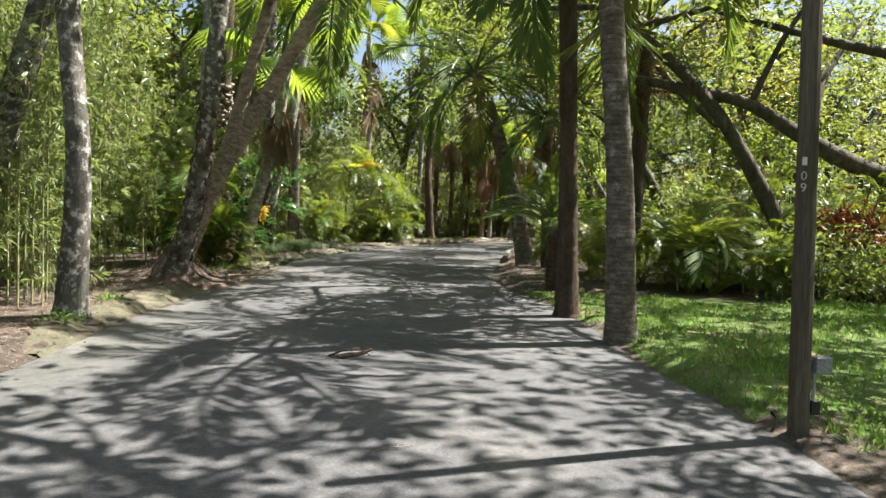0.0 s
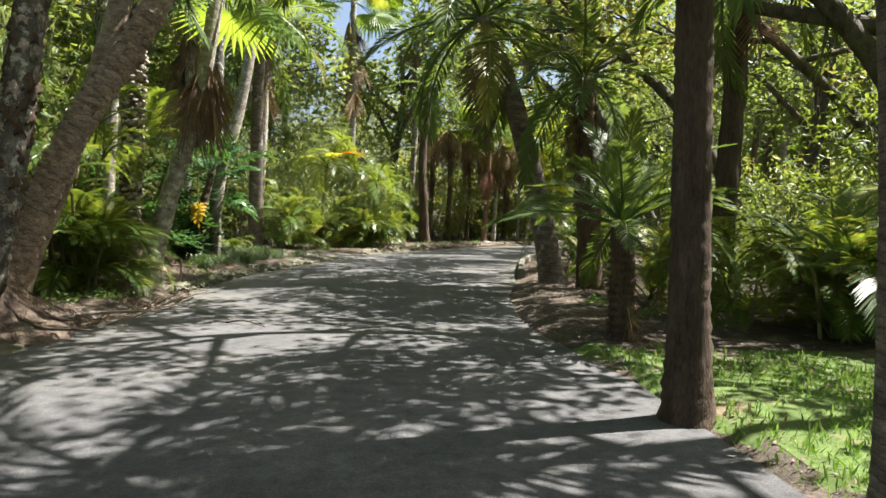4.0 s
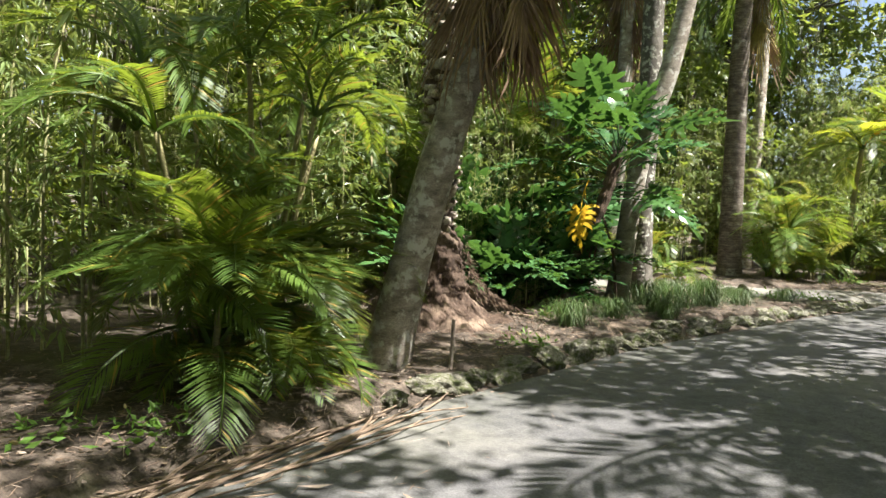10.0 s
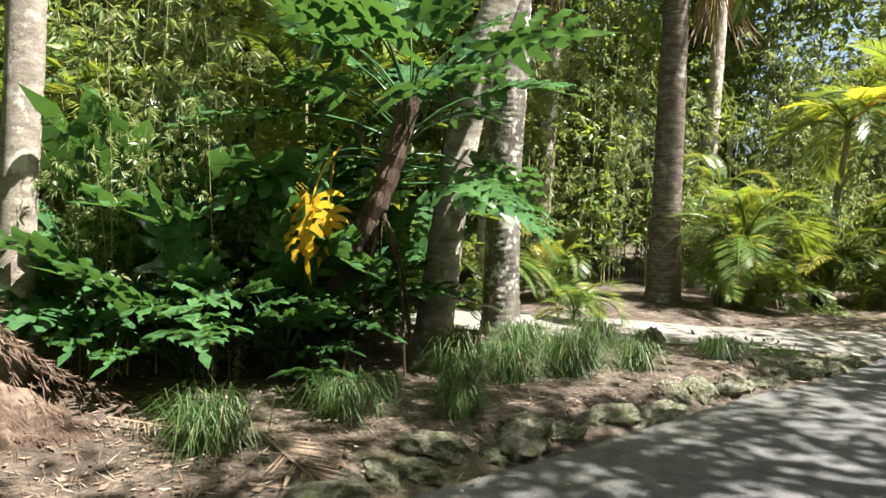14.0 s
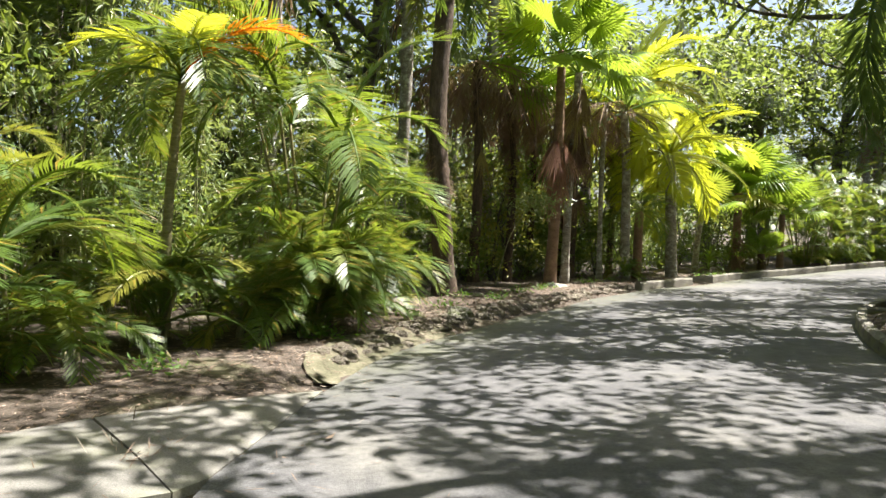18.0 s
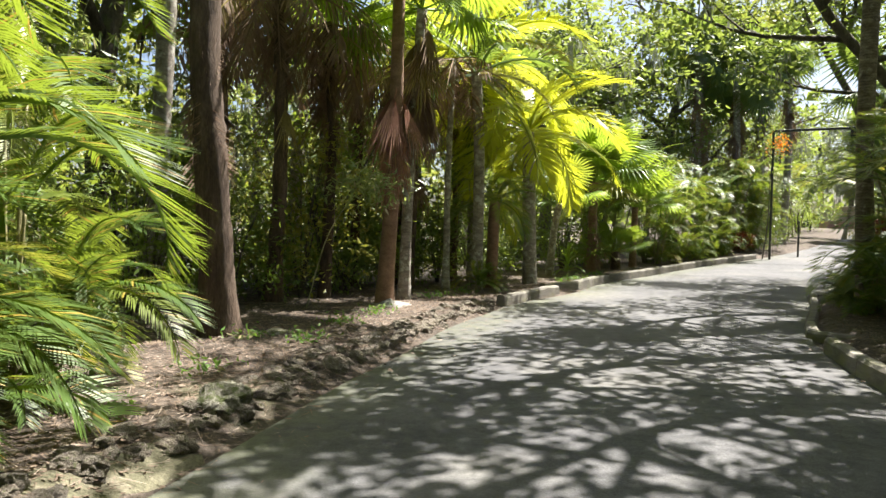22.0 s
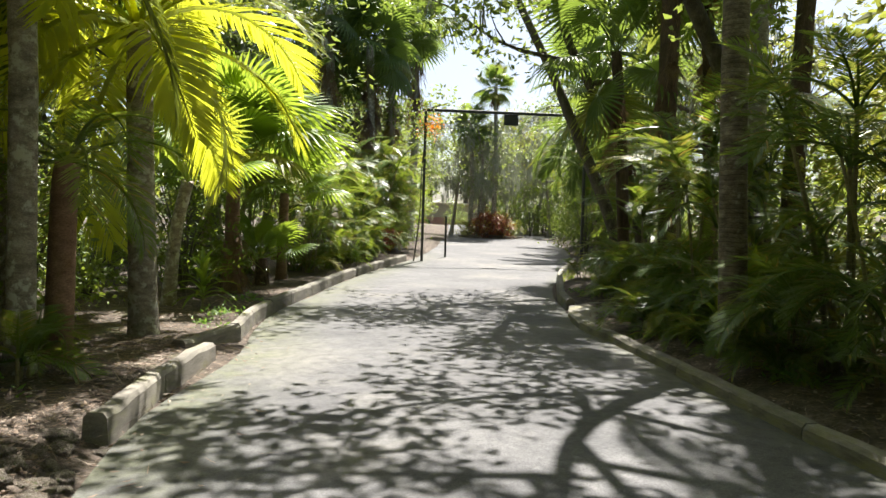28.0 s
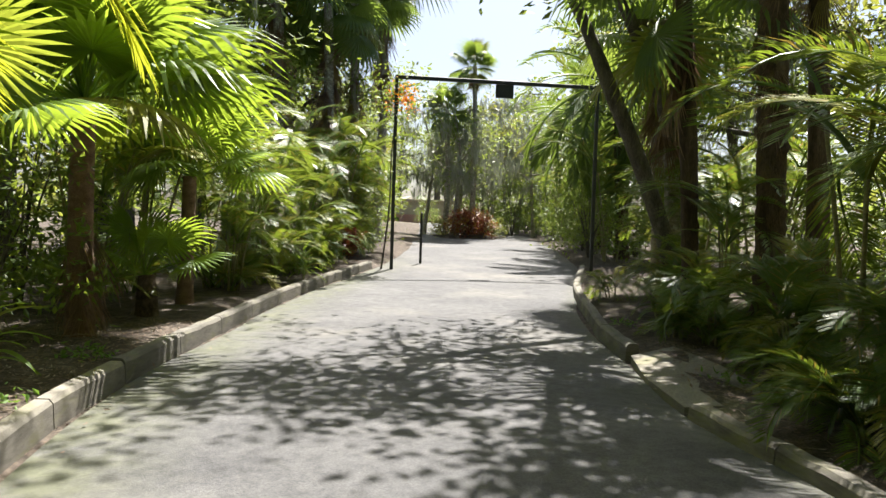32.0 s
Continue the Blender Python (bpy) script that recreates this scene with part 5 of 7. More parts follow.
palm("palm_tree", (5.25, 43.65), [(5.27, 43.6, 1.55), (5.3, 43.6, 1.9)], 0.13, 0.11, M_REDBARK, "short brown palm with a small bright crown", ARECA, 12, 1.4, (80, -10), 0.12, 0.03, 36, 0.02)
# frond yellow and paler bark carry the sunlight on these two palms
palm("golden_palm", (6.65, 44.55), [(6.6, 44.6, 2.0), (6.55, 44.6, 3.6)], 0.16, 0.14, M_GREY, "palm with long arching fronds, their sunlit yellow-green put into the colour", GOLD, 20, 2.8, (80, -25), 0.13, 0.03, 37, 0.04)
palm("golden_palm", (5.6, 45.6), [(5.6, 45.7, 3.0), (5.7, 45.8, 5.6)], 0.14, 0.12, M_GREY, "taller palm with long fronds, sunlit gold put into the colour", GOLD, 22, 3.6, (75, -60), 0.13, 0.03, 38, 0.04)
FANPALM = dict(fronds=FAN, pitches=(85, 0), rings=0.1, bump=0.08, flare=0.04)
palm("fan_palm", (10.55, 48.25), [(10.55, 48.28, 1.5), (10.58, 48.3, 2.75)], 0.15, 0.13, M_REDBARK, "brown-stemmed fan palm with wide green fans", count=30, size=1.3, seed=41, skirt=DEADFAN, skirt_n=12, skirt_size=1.0, skirt_at=(0.9, 1.7), **FANPALM)
palm("fan_palm", (13.1, 49.9), [(13.12, 49.9, 1.0), (13.15, 49.9, 2.1)], 0.12, 0.1, M_REDBARK, "small fan palm with bright translucent fans", count=14, size=1.0, seed=42, **FANPALM)
palm("fan_palm", (8.5, 47.1), [(8.5, 46.9, 1.2), (8.5, 46.6, 2.0)], 0.1, 0.09, M_GREY, "fan palm with bright translucent fans above the kerb", count=7, size=1.0, seed=43, **FANPALM)
palm("fan_palm", (12.0, 49.2), [(12.0, 49.2, 0.35), (12.0, 49.25, 0.6)], 0.13, 0.12, M_FIBRE, "low shaggy palm stump with a few fans", count=7, size=0.7, seed=44, skirt=DEADFAN, skirt_n=8, skirt_size=0.5, **FANPALM)

for k, (x, y, h) in enumerate([(1.3, 42.2, 5.0), (3.3, 43.6, 4.6), (0.3, 41.4, 5.4), (2.3, 44.4, 5.6), (3.4, 45.0, 5.0), (-0.6, 42.8, 5.6), (5.4, 46.6, 5.0)]):
    palm("shaggy_palm", (x, y), [(x + 0.1, y, h * 0.5), (x, y + 0.1, h)], 0.1 + 0.02 * (k % 3), 0.09, M_DARK, "dark palm stem hung with brown dead fronds", DEADF, 16, 2.0, (0, -75), 0, 0.1, 45 + k, 0.05, DEADFAN, 8, 1.0, (2.6, h - 0.3), group="dark palms of the thicket")

# slim palms at the far kerb, their crowns hanging over the drive
# the taller second palm is added to throw shade on the drive
for k, (bx, by, tx, ty, h, n, size) in enumerate([(5.05, 32.6, 5.0, 32.7, 5.3, 16, 2.8), (4.6, 28.6, 4.4, 28.7, 8.0, 12, 2.6)]):
    palm("kerb_palm", (bx, by), [(bx * 0.6 + tx * 0.4, by * 0.6 + ty * 0.4, h * 0.45), (tx, ty, h)], 0.12, 0.1, M_RING, "slender dark palm at the kerb with fronds hanging over the drive", DATE, n, size, (60, -55), 0.2, 0.03, 170 + k, 0.06, group="slim palms at the kerb")

# big dark limb of an oak behind the bamboo
ol = thing("leaning_oak", -7.0, 9.6, gz(-7.0, 9.6), "dark rough oak trunk leaning through the bamboo", "tree")
g = Geo()
g.tube(bent([(0, 0, -0.2), (0.7, 0, 1.2), (1.2, -0.05, 2.35), (1.85, -0.1, 4.3), (2.8, 0.1, 8.2)], 30), [0.26 - 0.004 * i for i in range(31)], 12, 0.12, np.random.default_rng(44))
part("trunk", g.mesh("trunk", M_LICHEN, True), ol)
ro = np.random.default_rng(45)
pts = np.repeat(np.array([2.9, 0.0, 8.0]) + ro.normal(0, 1.2, (70, 3)), 26, 0)
g = Geo()
g.add(*random_leaves(ro, pts + ro.normal(0, 0.3, pts.shape), 0.18, 0.08))
part("crown", g.mesh("crown", M_TREE), ol, kind="stuff")

# ---- right-hand thicket and leaning tree ----
palm("palm_tree", (10.72, 38.9), [(10.66, 38.96, 2.1), (10.66, 39.0, 4.0), (10.9, 39.1, 9.0)], 0.16, 0.14, M_RING, "grey ringed palm stem rising from dark foliage", DATE, 12, 2.6, (75, -40), 0.14, 0.03, 51, 0.05)
palm("palm_tree", (16.6, 42.0), [(16.6, 42.0, 2.5), (16.4, 42.0, 4.6), (16.3, 42.0, 9.5)], 0.19, 0.18, M_DARK, "thick dark palm with shaggy old leaf bases", FAN, 7, 1.6, (80, -30), 0, 0.16, 52, 0.06, DEADFAN, 26, 0.8, (3.4, 7.4))
palm("palm_tree", (16.3, 40.2), [(16.2, 40.2, 3.0), (16.4, 40.3, 9.0)], 0.17, 0.15, M_GREY, "dark grey palm stem in the thicket", FAN, 7, 1.6, (80, -30), 0, 0.06, 53, 0.06, DEADFAN, 12, 1.1, (6.2, 9.0))
palm("palm_tree", (14.2, 39.2), [(14.3, 39.1, 3.0), (14.6, 39.0, 9.0)], 0.16, 0.14, M_DARK, "dark palm stem in the thicket", FAN, 7, 1.6, (80, -30), 0, 0.06, 54, 0.06, DEADFAN, 12, 1.1, (6.2, 9.0))
lt = thing("leaning_tree", 19.0, 43.7, gz(19.0, 43.7), "dark tree trunk leaning over the drive beside the gate", "tree")
g = Geo()
LT = [(0, 0, -0.2), (-0.5, 0.65, 2.1), (-1.1, 1.15, 3.7), (-1.35, 1.7, 5.1), (-2.2, 2.9, 8.0)]
g.tube(bent(LT, 30), [0.17 - 0.0028 * i for i in range(31)], 12, 0.1, np.random.default_rng(4))
part("trunk", g.mesh("trunk", M_OAK, True), lt)
rl4 = np.random.default_rng(14)
top = np.array(LT[-1])
for i in range(6):
    a = i * 2.4
    s = np.array(bent(LT, 30)[28 + i // 3])
    e = s + np.array([math.cos(a) * 2.6, math.sin(a) * 2.2, rl4.uniform(0.8, 2.4)]) * rl4.uniform(0.7, 1.1)
    g = Geo()
    B = bent([tuple(s), tuple((s + e) / 2 + rl4.normal(0, 0.3, 3)), tuple(e)], 8)
    g.tube(B, [0.05 - 0.005 * k for k in range(9)], 6)
    for j in (3, 5, 7):
        t2 = np.array(B[j]) + rl4.normal(0, 0.9, 3)
        g.tube(bent([B[j], tuple((np.array(B[j]) + t2) / 2 + rl4.normal(0, 0.15, 3)), tuple(t2)], 5), [0.03 - 0.004 * k for k in range(6)], 5)
    part("bough", g.mesh("bough", M_OAK, True), lt)
pts = np.repeat(top + rl4.normal(0, 1.6, (60, 3)) * [1, 1, 0.6] + [0, 0, 1.2], 26, 0)
g = Geo()
g.add(*random_leaves(rl4, pts + rl4.normal(0, 0.3, pts.shape), 0.18, 0.08))
part("crown", g.mesh("crown", M_TREE), lt, kind="stuff")

# ---- the gate ----
gate = thing("gate", 21.5, 52.6, rz(21.5, 52.6), "tall dark steel gate frame over the drive with a hanging plate", "gate")
gx, gy = 25.3 - 21.5, 48.4 - 52.6
GL = math.hypot(gx, gy)
ga = math.degrees(math.atan2(gy, gx))


def gate_part(name, lo, hi, mat=M_STEEL, label=""):
    g = Geo()
    g.box(lo, hi, 0.01)
    part(name, g.mesh(name, mat), gate, pose(0, 0, 0, 0, 0, ga), label)


gate_part("post", (-0.045, -0.045, -0.2), (0.045, 0.045, 5.2))
gate_part("post", (GL - 0.045, -0.045, -0.2), (GL + 0.045, 0.045, 5.2))
gate_part("beam", (-0.045, -0.045, 5.2), (GL + 0.045, 0.045, 5.3))
gate_part("hanging_plate", (2.75, -0.02, 4.82), (3.25, 0.02, 5.19), M_STEEL, "dark square plate hung under the beam")
post = lone("gate_post", None, "short dark steel post beside the drive", "post")
post.matrix_world = pose(23.6, 53.2, rz(23.6, 53.2))
g = Geo()
g.tube([(0, 0, -0.15), (0, 0, 1.5)], [0.04, 0.04], 10)
part("shaft", g.mesh("shaft", M_STEEL), post)
g = Geo()
g.tube([(0, 0, 1.5), (0, 0, 1.53), (0, 0, 1.56)], [0.048, 0.048, 0.02], 10)
part("cap", g.mesh("cap", M_STEEL), post)


# ---- planting ----
ar_tall = areca_kind(201, 6, 2.6, 26, 1.7, "tall clump of areca palms with arching green fronds", True)
ar_mid = areca_kind(202, 4, 1.2, 20, 1.65, "clump of areca palms with arching green fronds")
ar_low = areca_kind(203, 4, 0.5, 18, 1.15, "low areca palm with arching green fronds", False)
ar_big = areca_kind(204, 6, 3.7, 26, 2.1, "high clump of areca palms on ringed canes", False)
ar_hedge = [areca_kind(205, 5, 2.6, 26, 1.75, "tall areca palm in the hedge along the drive", True, ARECA_FAR), areca_kind(206, 5, 3.6, 26, 2.0, "high areca palm in the hedge along the drive", True, ARECA_FAR)]
ar_full = areca_kind(208, 6, 2.5, 30, 1.15, "bushy areca palm with tall canes and drooping green fronds", True)
ar_bush = areca_kind(209, 7, 0.75, 42, 1.2, "dense low areca palm with upright arching green fronds", spread=44)
ar_far = areca_kind(207, 3, 3.0, 13, 2.2, "feathery palm in the far hedge", False, ARECA_FAR)
bam = [bamboo_kind(301, 10, 6.5, 780, 1.0, "dense clump of bamboo with narrow pale leaves"), bamboo_kind(302, 8, 5.2, 700, 1.1, "leafy clump of bamboo on thin stems"), bamboo_kind(303, 9, 7.5, 800, 0.9, "tall leafy bamboo clump")]
bush = [shrub_kind("shrub", 401, M_BUSH, 2.2, 1.2, 66, 22, 0.125, 0.052, "dense green leafy shrub", group="undergrowth"), shrub_kind("shrub", 402, M_BUSH, 3.4, 1.5, 90, 21, 0.15, 0.06, "tall green leafy shrub", group="undergrowth"), shrub_kind("shrub", 403, M_TREE, 1.2, 0.8, 40, 26, 0.11, 0.05, "low green leafy shrub", group="undergrowth")]
trees = [tree_kind("tree", 501, 10, 4.0, "tall broad-leaved tree hung with grey moss", moss=70), tree_kind("tree", 502, 12, 4.6, "high oak with crooked limbs and open crown", moss=60, r0=0.3, first=0.3), tree_kind("tree", 503, 8, 3.4, "slender broad-leaved tree with small leaves", moss=20, r0=0.16)]
canopy = [tree_kind("shade_tree", 511, 11, 5.0, "tall shade tree with a dense spreading crown", moss=50, r0=0.26, clusters=150, per=21, first=0.42, leaf=0.3), tree_kind("shade_tree", 512, 13, 5.5, "high shade tree with a wide crown and hanging moss", moss=60, r0=0.3, clusters=165, per=21, first=0.4, leaf=0.31)]

# added shade casters: leaning oaks whose crowns block sun over the drive
over = [tree_kind("shade_oak", 521 + i, 12.5, 5.6, "added tall leaning oak, mostly out of view, shading the drive", moss=30, r0=0.19, clusters=285, per=17, first=0.52, leaf=0.23, lean=4.0 + 2.5 * i) for i in range(2)]

# left: bamboo belt behind the first palms
put(bam, off_road([(-5.9, 9.6), (-6.6, 10.8), (-6.5, 12.0), (-7.3, 13.5), (-7.6, 12.4), (-6.6, 7.2), (-6.9, 5.6), (-8.2, 8.4), (-8.4, 10.4), (-8.0, 14.0), (-7.4, 15.6), (-9.3, 16.2), (-6.6, 3.8), (-7.0, 1.8), (-9.0, 18.2), (-9.6, 22.4), (-8.6, 20.2),
     (-8.4, 31.6), (-7.2, 32.8), (-6.4, 34.2), (-5.2, 35.2), (-8.6, 34.2), (-4.2, 36.4), (-6.8, 36.0), (-9.2, 29.6), (-3.4, 38.0), (-5.0, 38.2)], 1.2), 61)
put([ar_full], [(-5.5, 16.55, 1.0), (-5.1, 30.3, 0.8), (-6.4, 17.6, 1.1)], 621)
put([ar_bush], [(-5.35, 16.4, 1.0), (-5.75, 16.9, 1.1), (-4.4, 31.6, 0.9), (-2.9, 32.7, 1.05)], 622)
put([ar_mid], [(-5.4, 30.0, 0.85), (-2.95, 32.95, 0.9), (-7.9, 26.9, 0.7), (-6.8, 24.4, 0.9), (-2.2, 35.2, 0.8), (-7.5, 28.6, 0.6)], 62)
put([ar_low], [(-7.4, 27.9, 0.8), (-4.7, 30.6, 0.9), (-3.7, 32.2, 0.9), (-2.3, 33.8, 1.0), (-4.95, 16.75, 0.7), (-6.3, 26.9, 0.7), (4.6, 42.9, 0.7), (-8.2, 24.5, 1.0), (-3.6, 34.2, 0.9)], 63)
put([ar_tall], [(-8.4, 21.6)], 64)
put([ar_big], [(-2.85, 33.3, 0.95), (-7.6, 23.6, 1.0), (-2.4, 35.4, 0.8)], 641)

# left: hedge of palms from the sunlit ones to the gate
put(ar_hedge, [(11.6, 50.2), (13.2, 51.4), (14.7, 51.2, 0.95), (16.0, 52.2), (17.4, 53.0), (18.9, 53.8), (14.0, 53.0), (16.6, 54.4), (20.4, 54.7), (12.2, 52.0), (18.6, 55.6), (21.6, 55.2), (22.8, 56.2)], 65, 0.8, 1.0)
put([ar_tall, ar_mid], [(14.7, 50.8, 0.75), (16.1, 51.5, 0.8), (17.6, 52.3, 0.8), (19.0, 53.2, 0.8), (20.4, 53.9, 0.75), (22.6, 55.3, 0.9), (24.0, 56.4, 0.9)], 66)
put(bush, [(9.6, 48.4), (11.0, 50.8), (8.0, 48.8), (6.4, 47.2), (22.8, 56.8), (24.6, 58.0), (3.4, 45.2), (1.6, 44.0), (0.2, 42.6), (-1.6, 40.8), (2.6, 46.2), (-0.4, 44.4), (4.6, 47.2), (-2.6, 42.4), (-3.6, 40.0), (7.4, 50.0), (10.2, 52.2), (-4.3, 35.2, 0.8), (-3.4, 36.9, 0.8), (-5.4, 34.2, 0.7), (-2.4, 38.6, 0.8), (0.6, 43.6), (2.2, 44.9), (-1.2, 42.2), (3.9, 46.2), (0.9, 42.4, 0.9), (2.9, 43.9, 0.9), (-0.4, 41.0, 0.8), (4.6, 45.4, 0.9), (1.8, 43.0, 0.8), (5.8, 46.4, 0.8), (-1.8, 39.4, 0.7)], 67)
put(bam, [(-6.9, 21.3, 0.42), (-7.3, 22.5, 0.6), (-6.2, 21.7, 0.3), (-8.2, 22.0, 0.8)], 672)
put(bam, [(-1.2, 43.6), (1.0, 45.2), (3.0, 46.8)], 671)

# right: thicket beyond the kerb
put([ar_hedge[0], ar_far, ar_mid], off_road([(12.6, 39.9, 0.9), (13.9, 40.6, 0.9), (15.3, 41.4, 0.8), (16.9, 42.6, 0.75), (9.9, 37.2, 0.8), (11.6, 38.0, 0.7), (8.2, 35.0), (9.6, 35.8, 0.8), (18.6, 43.6, 0.75), (20.4, 44.8, 0.75), (7.0, 33.6, 0.9), (6.0, 31.8, 0.8), (19.8, 42.8), (22.2, 44.6, 0.9), (24.4, 45.4, 0.9)], 0.6), 68)
put([ar_mid], [(11.9, 39.5, 0.75), (13.0, 40.3, 0.75), (14.2, 41.2, 0.7), (15.6, 42.3, 0.7), (9.2, 37.0, 0.8), (10.2, 38.2, 0.7), (17.6, 43.6, 0.6)], 681)
put([ar_low], [(9.75, 38.1, 0.6), (10.8, 39.1, 0.55), (11.7, 39.9, 0.6), (12.8, 40.7, 0.55), (14.6, 41.2, 0.6), (16.0, 43.0, 0.6), (12.0, 40.3, 0.75), (13.3, 40.9, 0.65), (15.3, 42.0, 0.7), (19.6, 45.4, 0.65), (6.6, 34.2, 0.65), (5.4, 31.4, 0.7), (16.8, 43.4, 0.65)], 69)
for k, (x, y, h, n) in enumerate([(17.3, 43.2, 5.4, 10), (19.9, 44.3, 5.2, 12), (18.2, 41.6, 7.5, 12), (21.6, 45.2, 6.4, 14)]):
    palm("thicket_palm", (x, y), [(x - 0.1, y + 0.1, h * 0.5), (x - 0.25, y + 0.25, h)], 0.13 + 0.02 * (k % 3), 0.12, (M_DARK, M_GREY)[k % 2], "dark-stemmed fan palm with drooping fans in the thicket", FAN_DULL, n, 1.35, (75, -65), 0, 0.08, 180 + k, 0.05, DEADFAN, 12, 1.2, (h * 0.7, h), group="fan palms of the thicket")
# high oaks added mostly out of view, their crowns placed to dapple the drive
for x, y, turn, size, k in [(11.8, 11.2, -4, 1.0, 1), (13.6, 9.6, 0, 0.95, 0), (9.5, -4.0, -10, 1.0, 0), (7.8, 15.0, 0, 1.0, 1), (8.9, 4.0, -3, 1.25, 1), (8.3, 4.8, 0, 0.7, 0), (9.6, 18.8, 4, 0.8, 1), (7.5, 21.2, -3, 0.95, 1), (5.9, 24.8, 0, 0.95, 0), (7.6, 28.6, -2, 0.95, 1), (11.4, 34.5, 0, 0.95, 1), (11.8, 36.2, -3, 0.95, 1), (15.6, 39.6, -4, 0.92, 1), (21.5, 44.3, 0, 0.9, 1)]:
    m = pose(x, y, gz(x, y) - 0.05, 0, 0, turn) @ Matrix.Scale(size, 4)
    if over[k].name in PLACED:
        copy_thing(over[k], m)
    else:
        PLACED.add(over[k].name)
        over[k].matrix_basis = Matrix.LocRotScale(*m.decompose()[:2], None)
put(bush, [(18.5, 39.4, 1.1), (20.5, 40.6, 1.2), (22.5, 41.8, 1.3), (24.5, 43, 1.2), (16, 37, 1.2), (14, 36.0, 1.2), (12, 34.6, 1.2), (26.5, 43.8, 1.2), (9.8, 33.0, 1.1), (10.6, 35.4, 1.2), (12.0, 36.9, 1.2), (13.5, 38.1, 1.2), (15.0, 39.0, 1.2)], 704)
put([ar_full], [(10.7, 37.7, 1.1), (12.5, 39.2, 1.05), (9.3, 36.3, 1.1)], 705)
put(canopy, [(14.5, 33.0), (30, 44.5), (26.5, 36.0), (18.0, 31.0)], 70)
put(trees, [(27.5, 44.0), (22.0, 34.0)], 701)

# right: lawn's far side at the start
put(bush, off_road([(5.6, 17.0), (7.4, 17.0), (9.8, 15.4), (9.4, 16.9), (11.9, 12.2), (11.4, 14.6), (6.6, 17.4), (8.6, 18.0), (5.0, 18.8), (10.8, 17.2), (12.6, 9.6), (13.0, 12.6), (7.0, 20.6), (5.0, 22.6), (9.2, 21.0), (4.6, 25.6), (6.8, 24.4), (13.6, 6.4), (14.4, 3.6)], 1.0), 71)
put([ar_mid, ar_low], [(4.7, 14.0, 1.0), (5.8, 13.5, 1.0), (4.2, 15.2, 0.8), (7.6, 13.6, 0.9), (6.4, 14.8, 1.0), (3.4, 15.2, 0.7), (3.6, 17.6, 0.9), (3.4, 21.4, 0.9), (3.6, 23.6, 0.9), (9.6, 13.4, 0.9)], 72)
put([ar_bush, ar_full], [(5.2, 14.4, 1.0), (6.7, 15.4, 0.85), (6.2, 13.6, 0.85), (8.2, 15.0, 0.9), (8.8, 13.9, 0.8), (10.4, 12.9, 0.9), (5.6, 15.6, 1.0)], 721)
# trees added right of the drive, mainly to dapple it with shade
put(canopy, [(10.6, 26.4), (12.5, 0.5), (14, 29.0)], 73)
put(trees, [(15.5, 20.5, 0.8), (19, 13, 0.8), (21, 19, 0.8), (19, 5), (20, 26), (13, 25)], 731)
# behind everything on the left
put(canopy, [(-2.5, 43.0), (2.0, 47.5), (7.5, 51.5), (12.5, 55.5), (-8.5, 39.0), (17.5, 59.0), (-12.5, 33.0), (-13.5, 12.0), (-13, 19.5), (-13, 25.8), (-11.2, 37.0), (-10.4, 27.2, 0.9), (-12.0, 23.2, 0.95), (-9.4, 37.6, 1.0), (17.6, 60.4, 1.15), (24, 62.5, 1.2), (13.4, 57.0, 1.1)], 74)
put(trees, [(-11.5, 6), (-12, 15.5), (-11.5, 24), (-14, 28), (-11, 30.5), (-7, 41.5), (-17, 8), (-18, 17), (-18, 25), (-16, 36), (-12, 43), (-5, 48), (1, 53), (8, 58), (13, 62), (-7, -4), (-12, 0), (22, 62)], 741)
put([bush[1]], [(-12, 6, 1.8), (-12.3, 9.2, 2.0), (-11.8, 12.4, 1.8), (-12.4, 15.4, 2.0), (-12, 18.6, 1.8), (-12.5, 21.6, 2.0), (-13, 24.6, 2.0), (-12.6, 28.4, 1.9), (-11.5, 31.6, 1.8), (-10.4, 35.4, 1.9), (-8, 38.4, 1.8), (-5, 41, 1.9), (-2.2, 45, 1.8), (-11.8, 3, 1.9), (-10.6, 23.4, 1.5), (-11.2, 26.6, 1.8), (-10.4, 20.8, 1.4), (-10.2, 30.6, 1.6), (-9.4, 33.4, 1.7), (-7.6, 36.4, 1.6), (-5.4, 38.8, 1.5), (-13.6, 22.8, 2.4), (-13.4, 29.6, 2.4)], 752)
put(bush, [(-10.8, 18.6), (-11.6, 22.6), (-12.4, 26.0), (-10.8, 25.2), (-9.6, 24.2, 0.8), (-11.0, 33.4), (-8.6, 38.6), (-6.0, 40.2), (1.2, 48.2), (4.8, 50.4), (8.6, 53.0), (12.6, 56.2), (20.6, 58.4), (-9.8, 31.6), (-14, 14), (-14, 24), (-9.6, 33.2), (-8.0, 35.4), (-6.6, 37.4), (-10.8, 29.2), (-5.6, 36.6), (-11.2, 27.6), (-10.6, 16.8), (-10.4, 12.4), (-9.9, 8.2), (-8.9, 4.4), (60, 80), (63.5, 83)], 75)

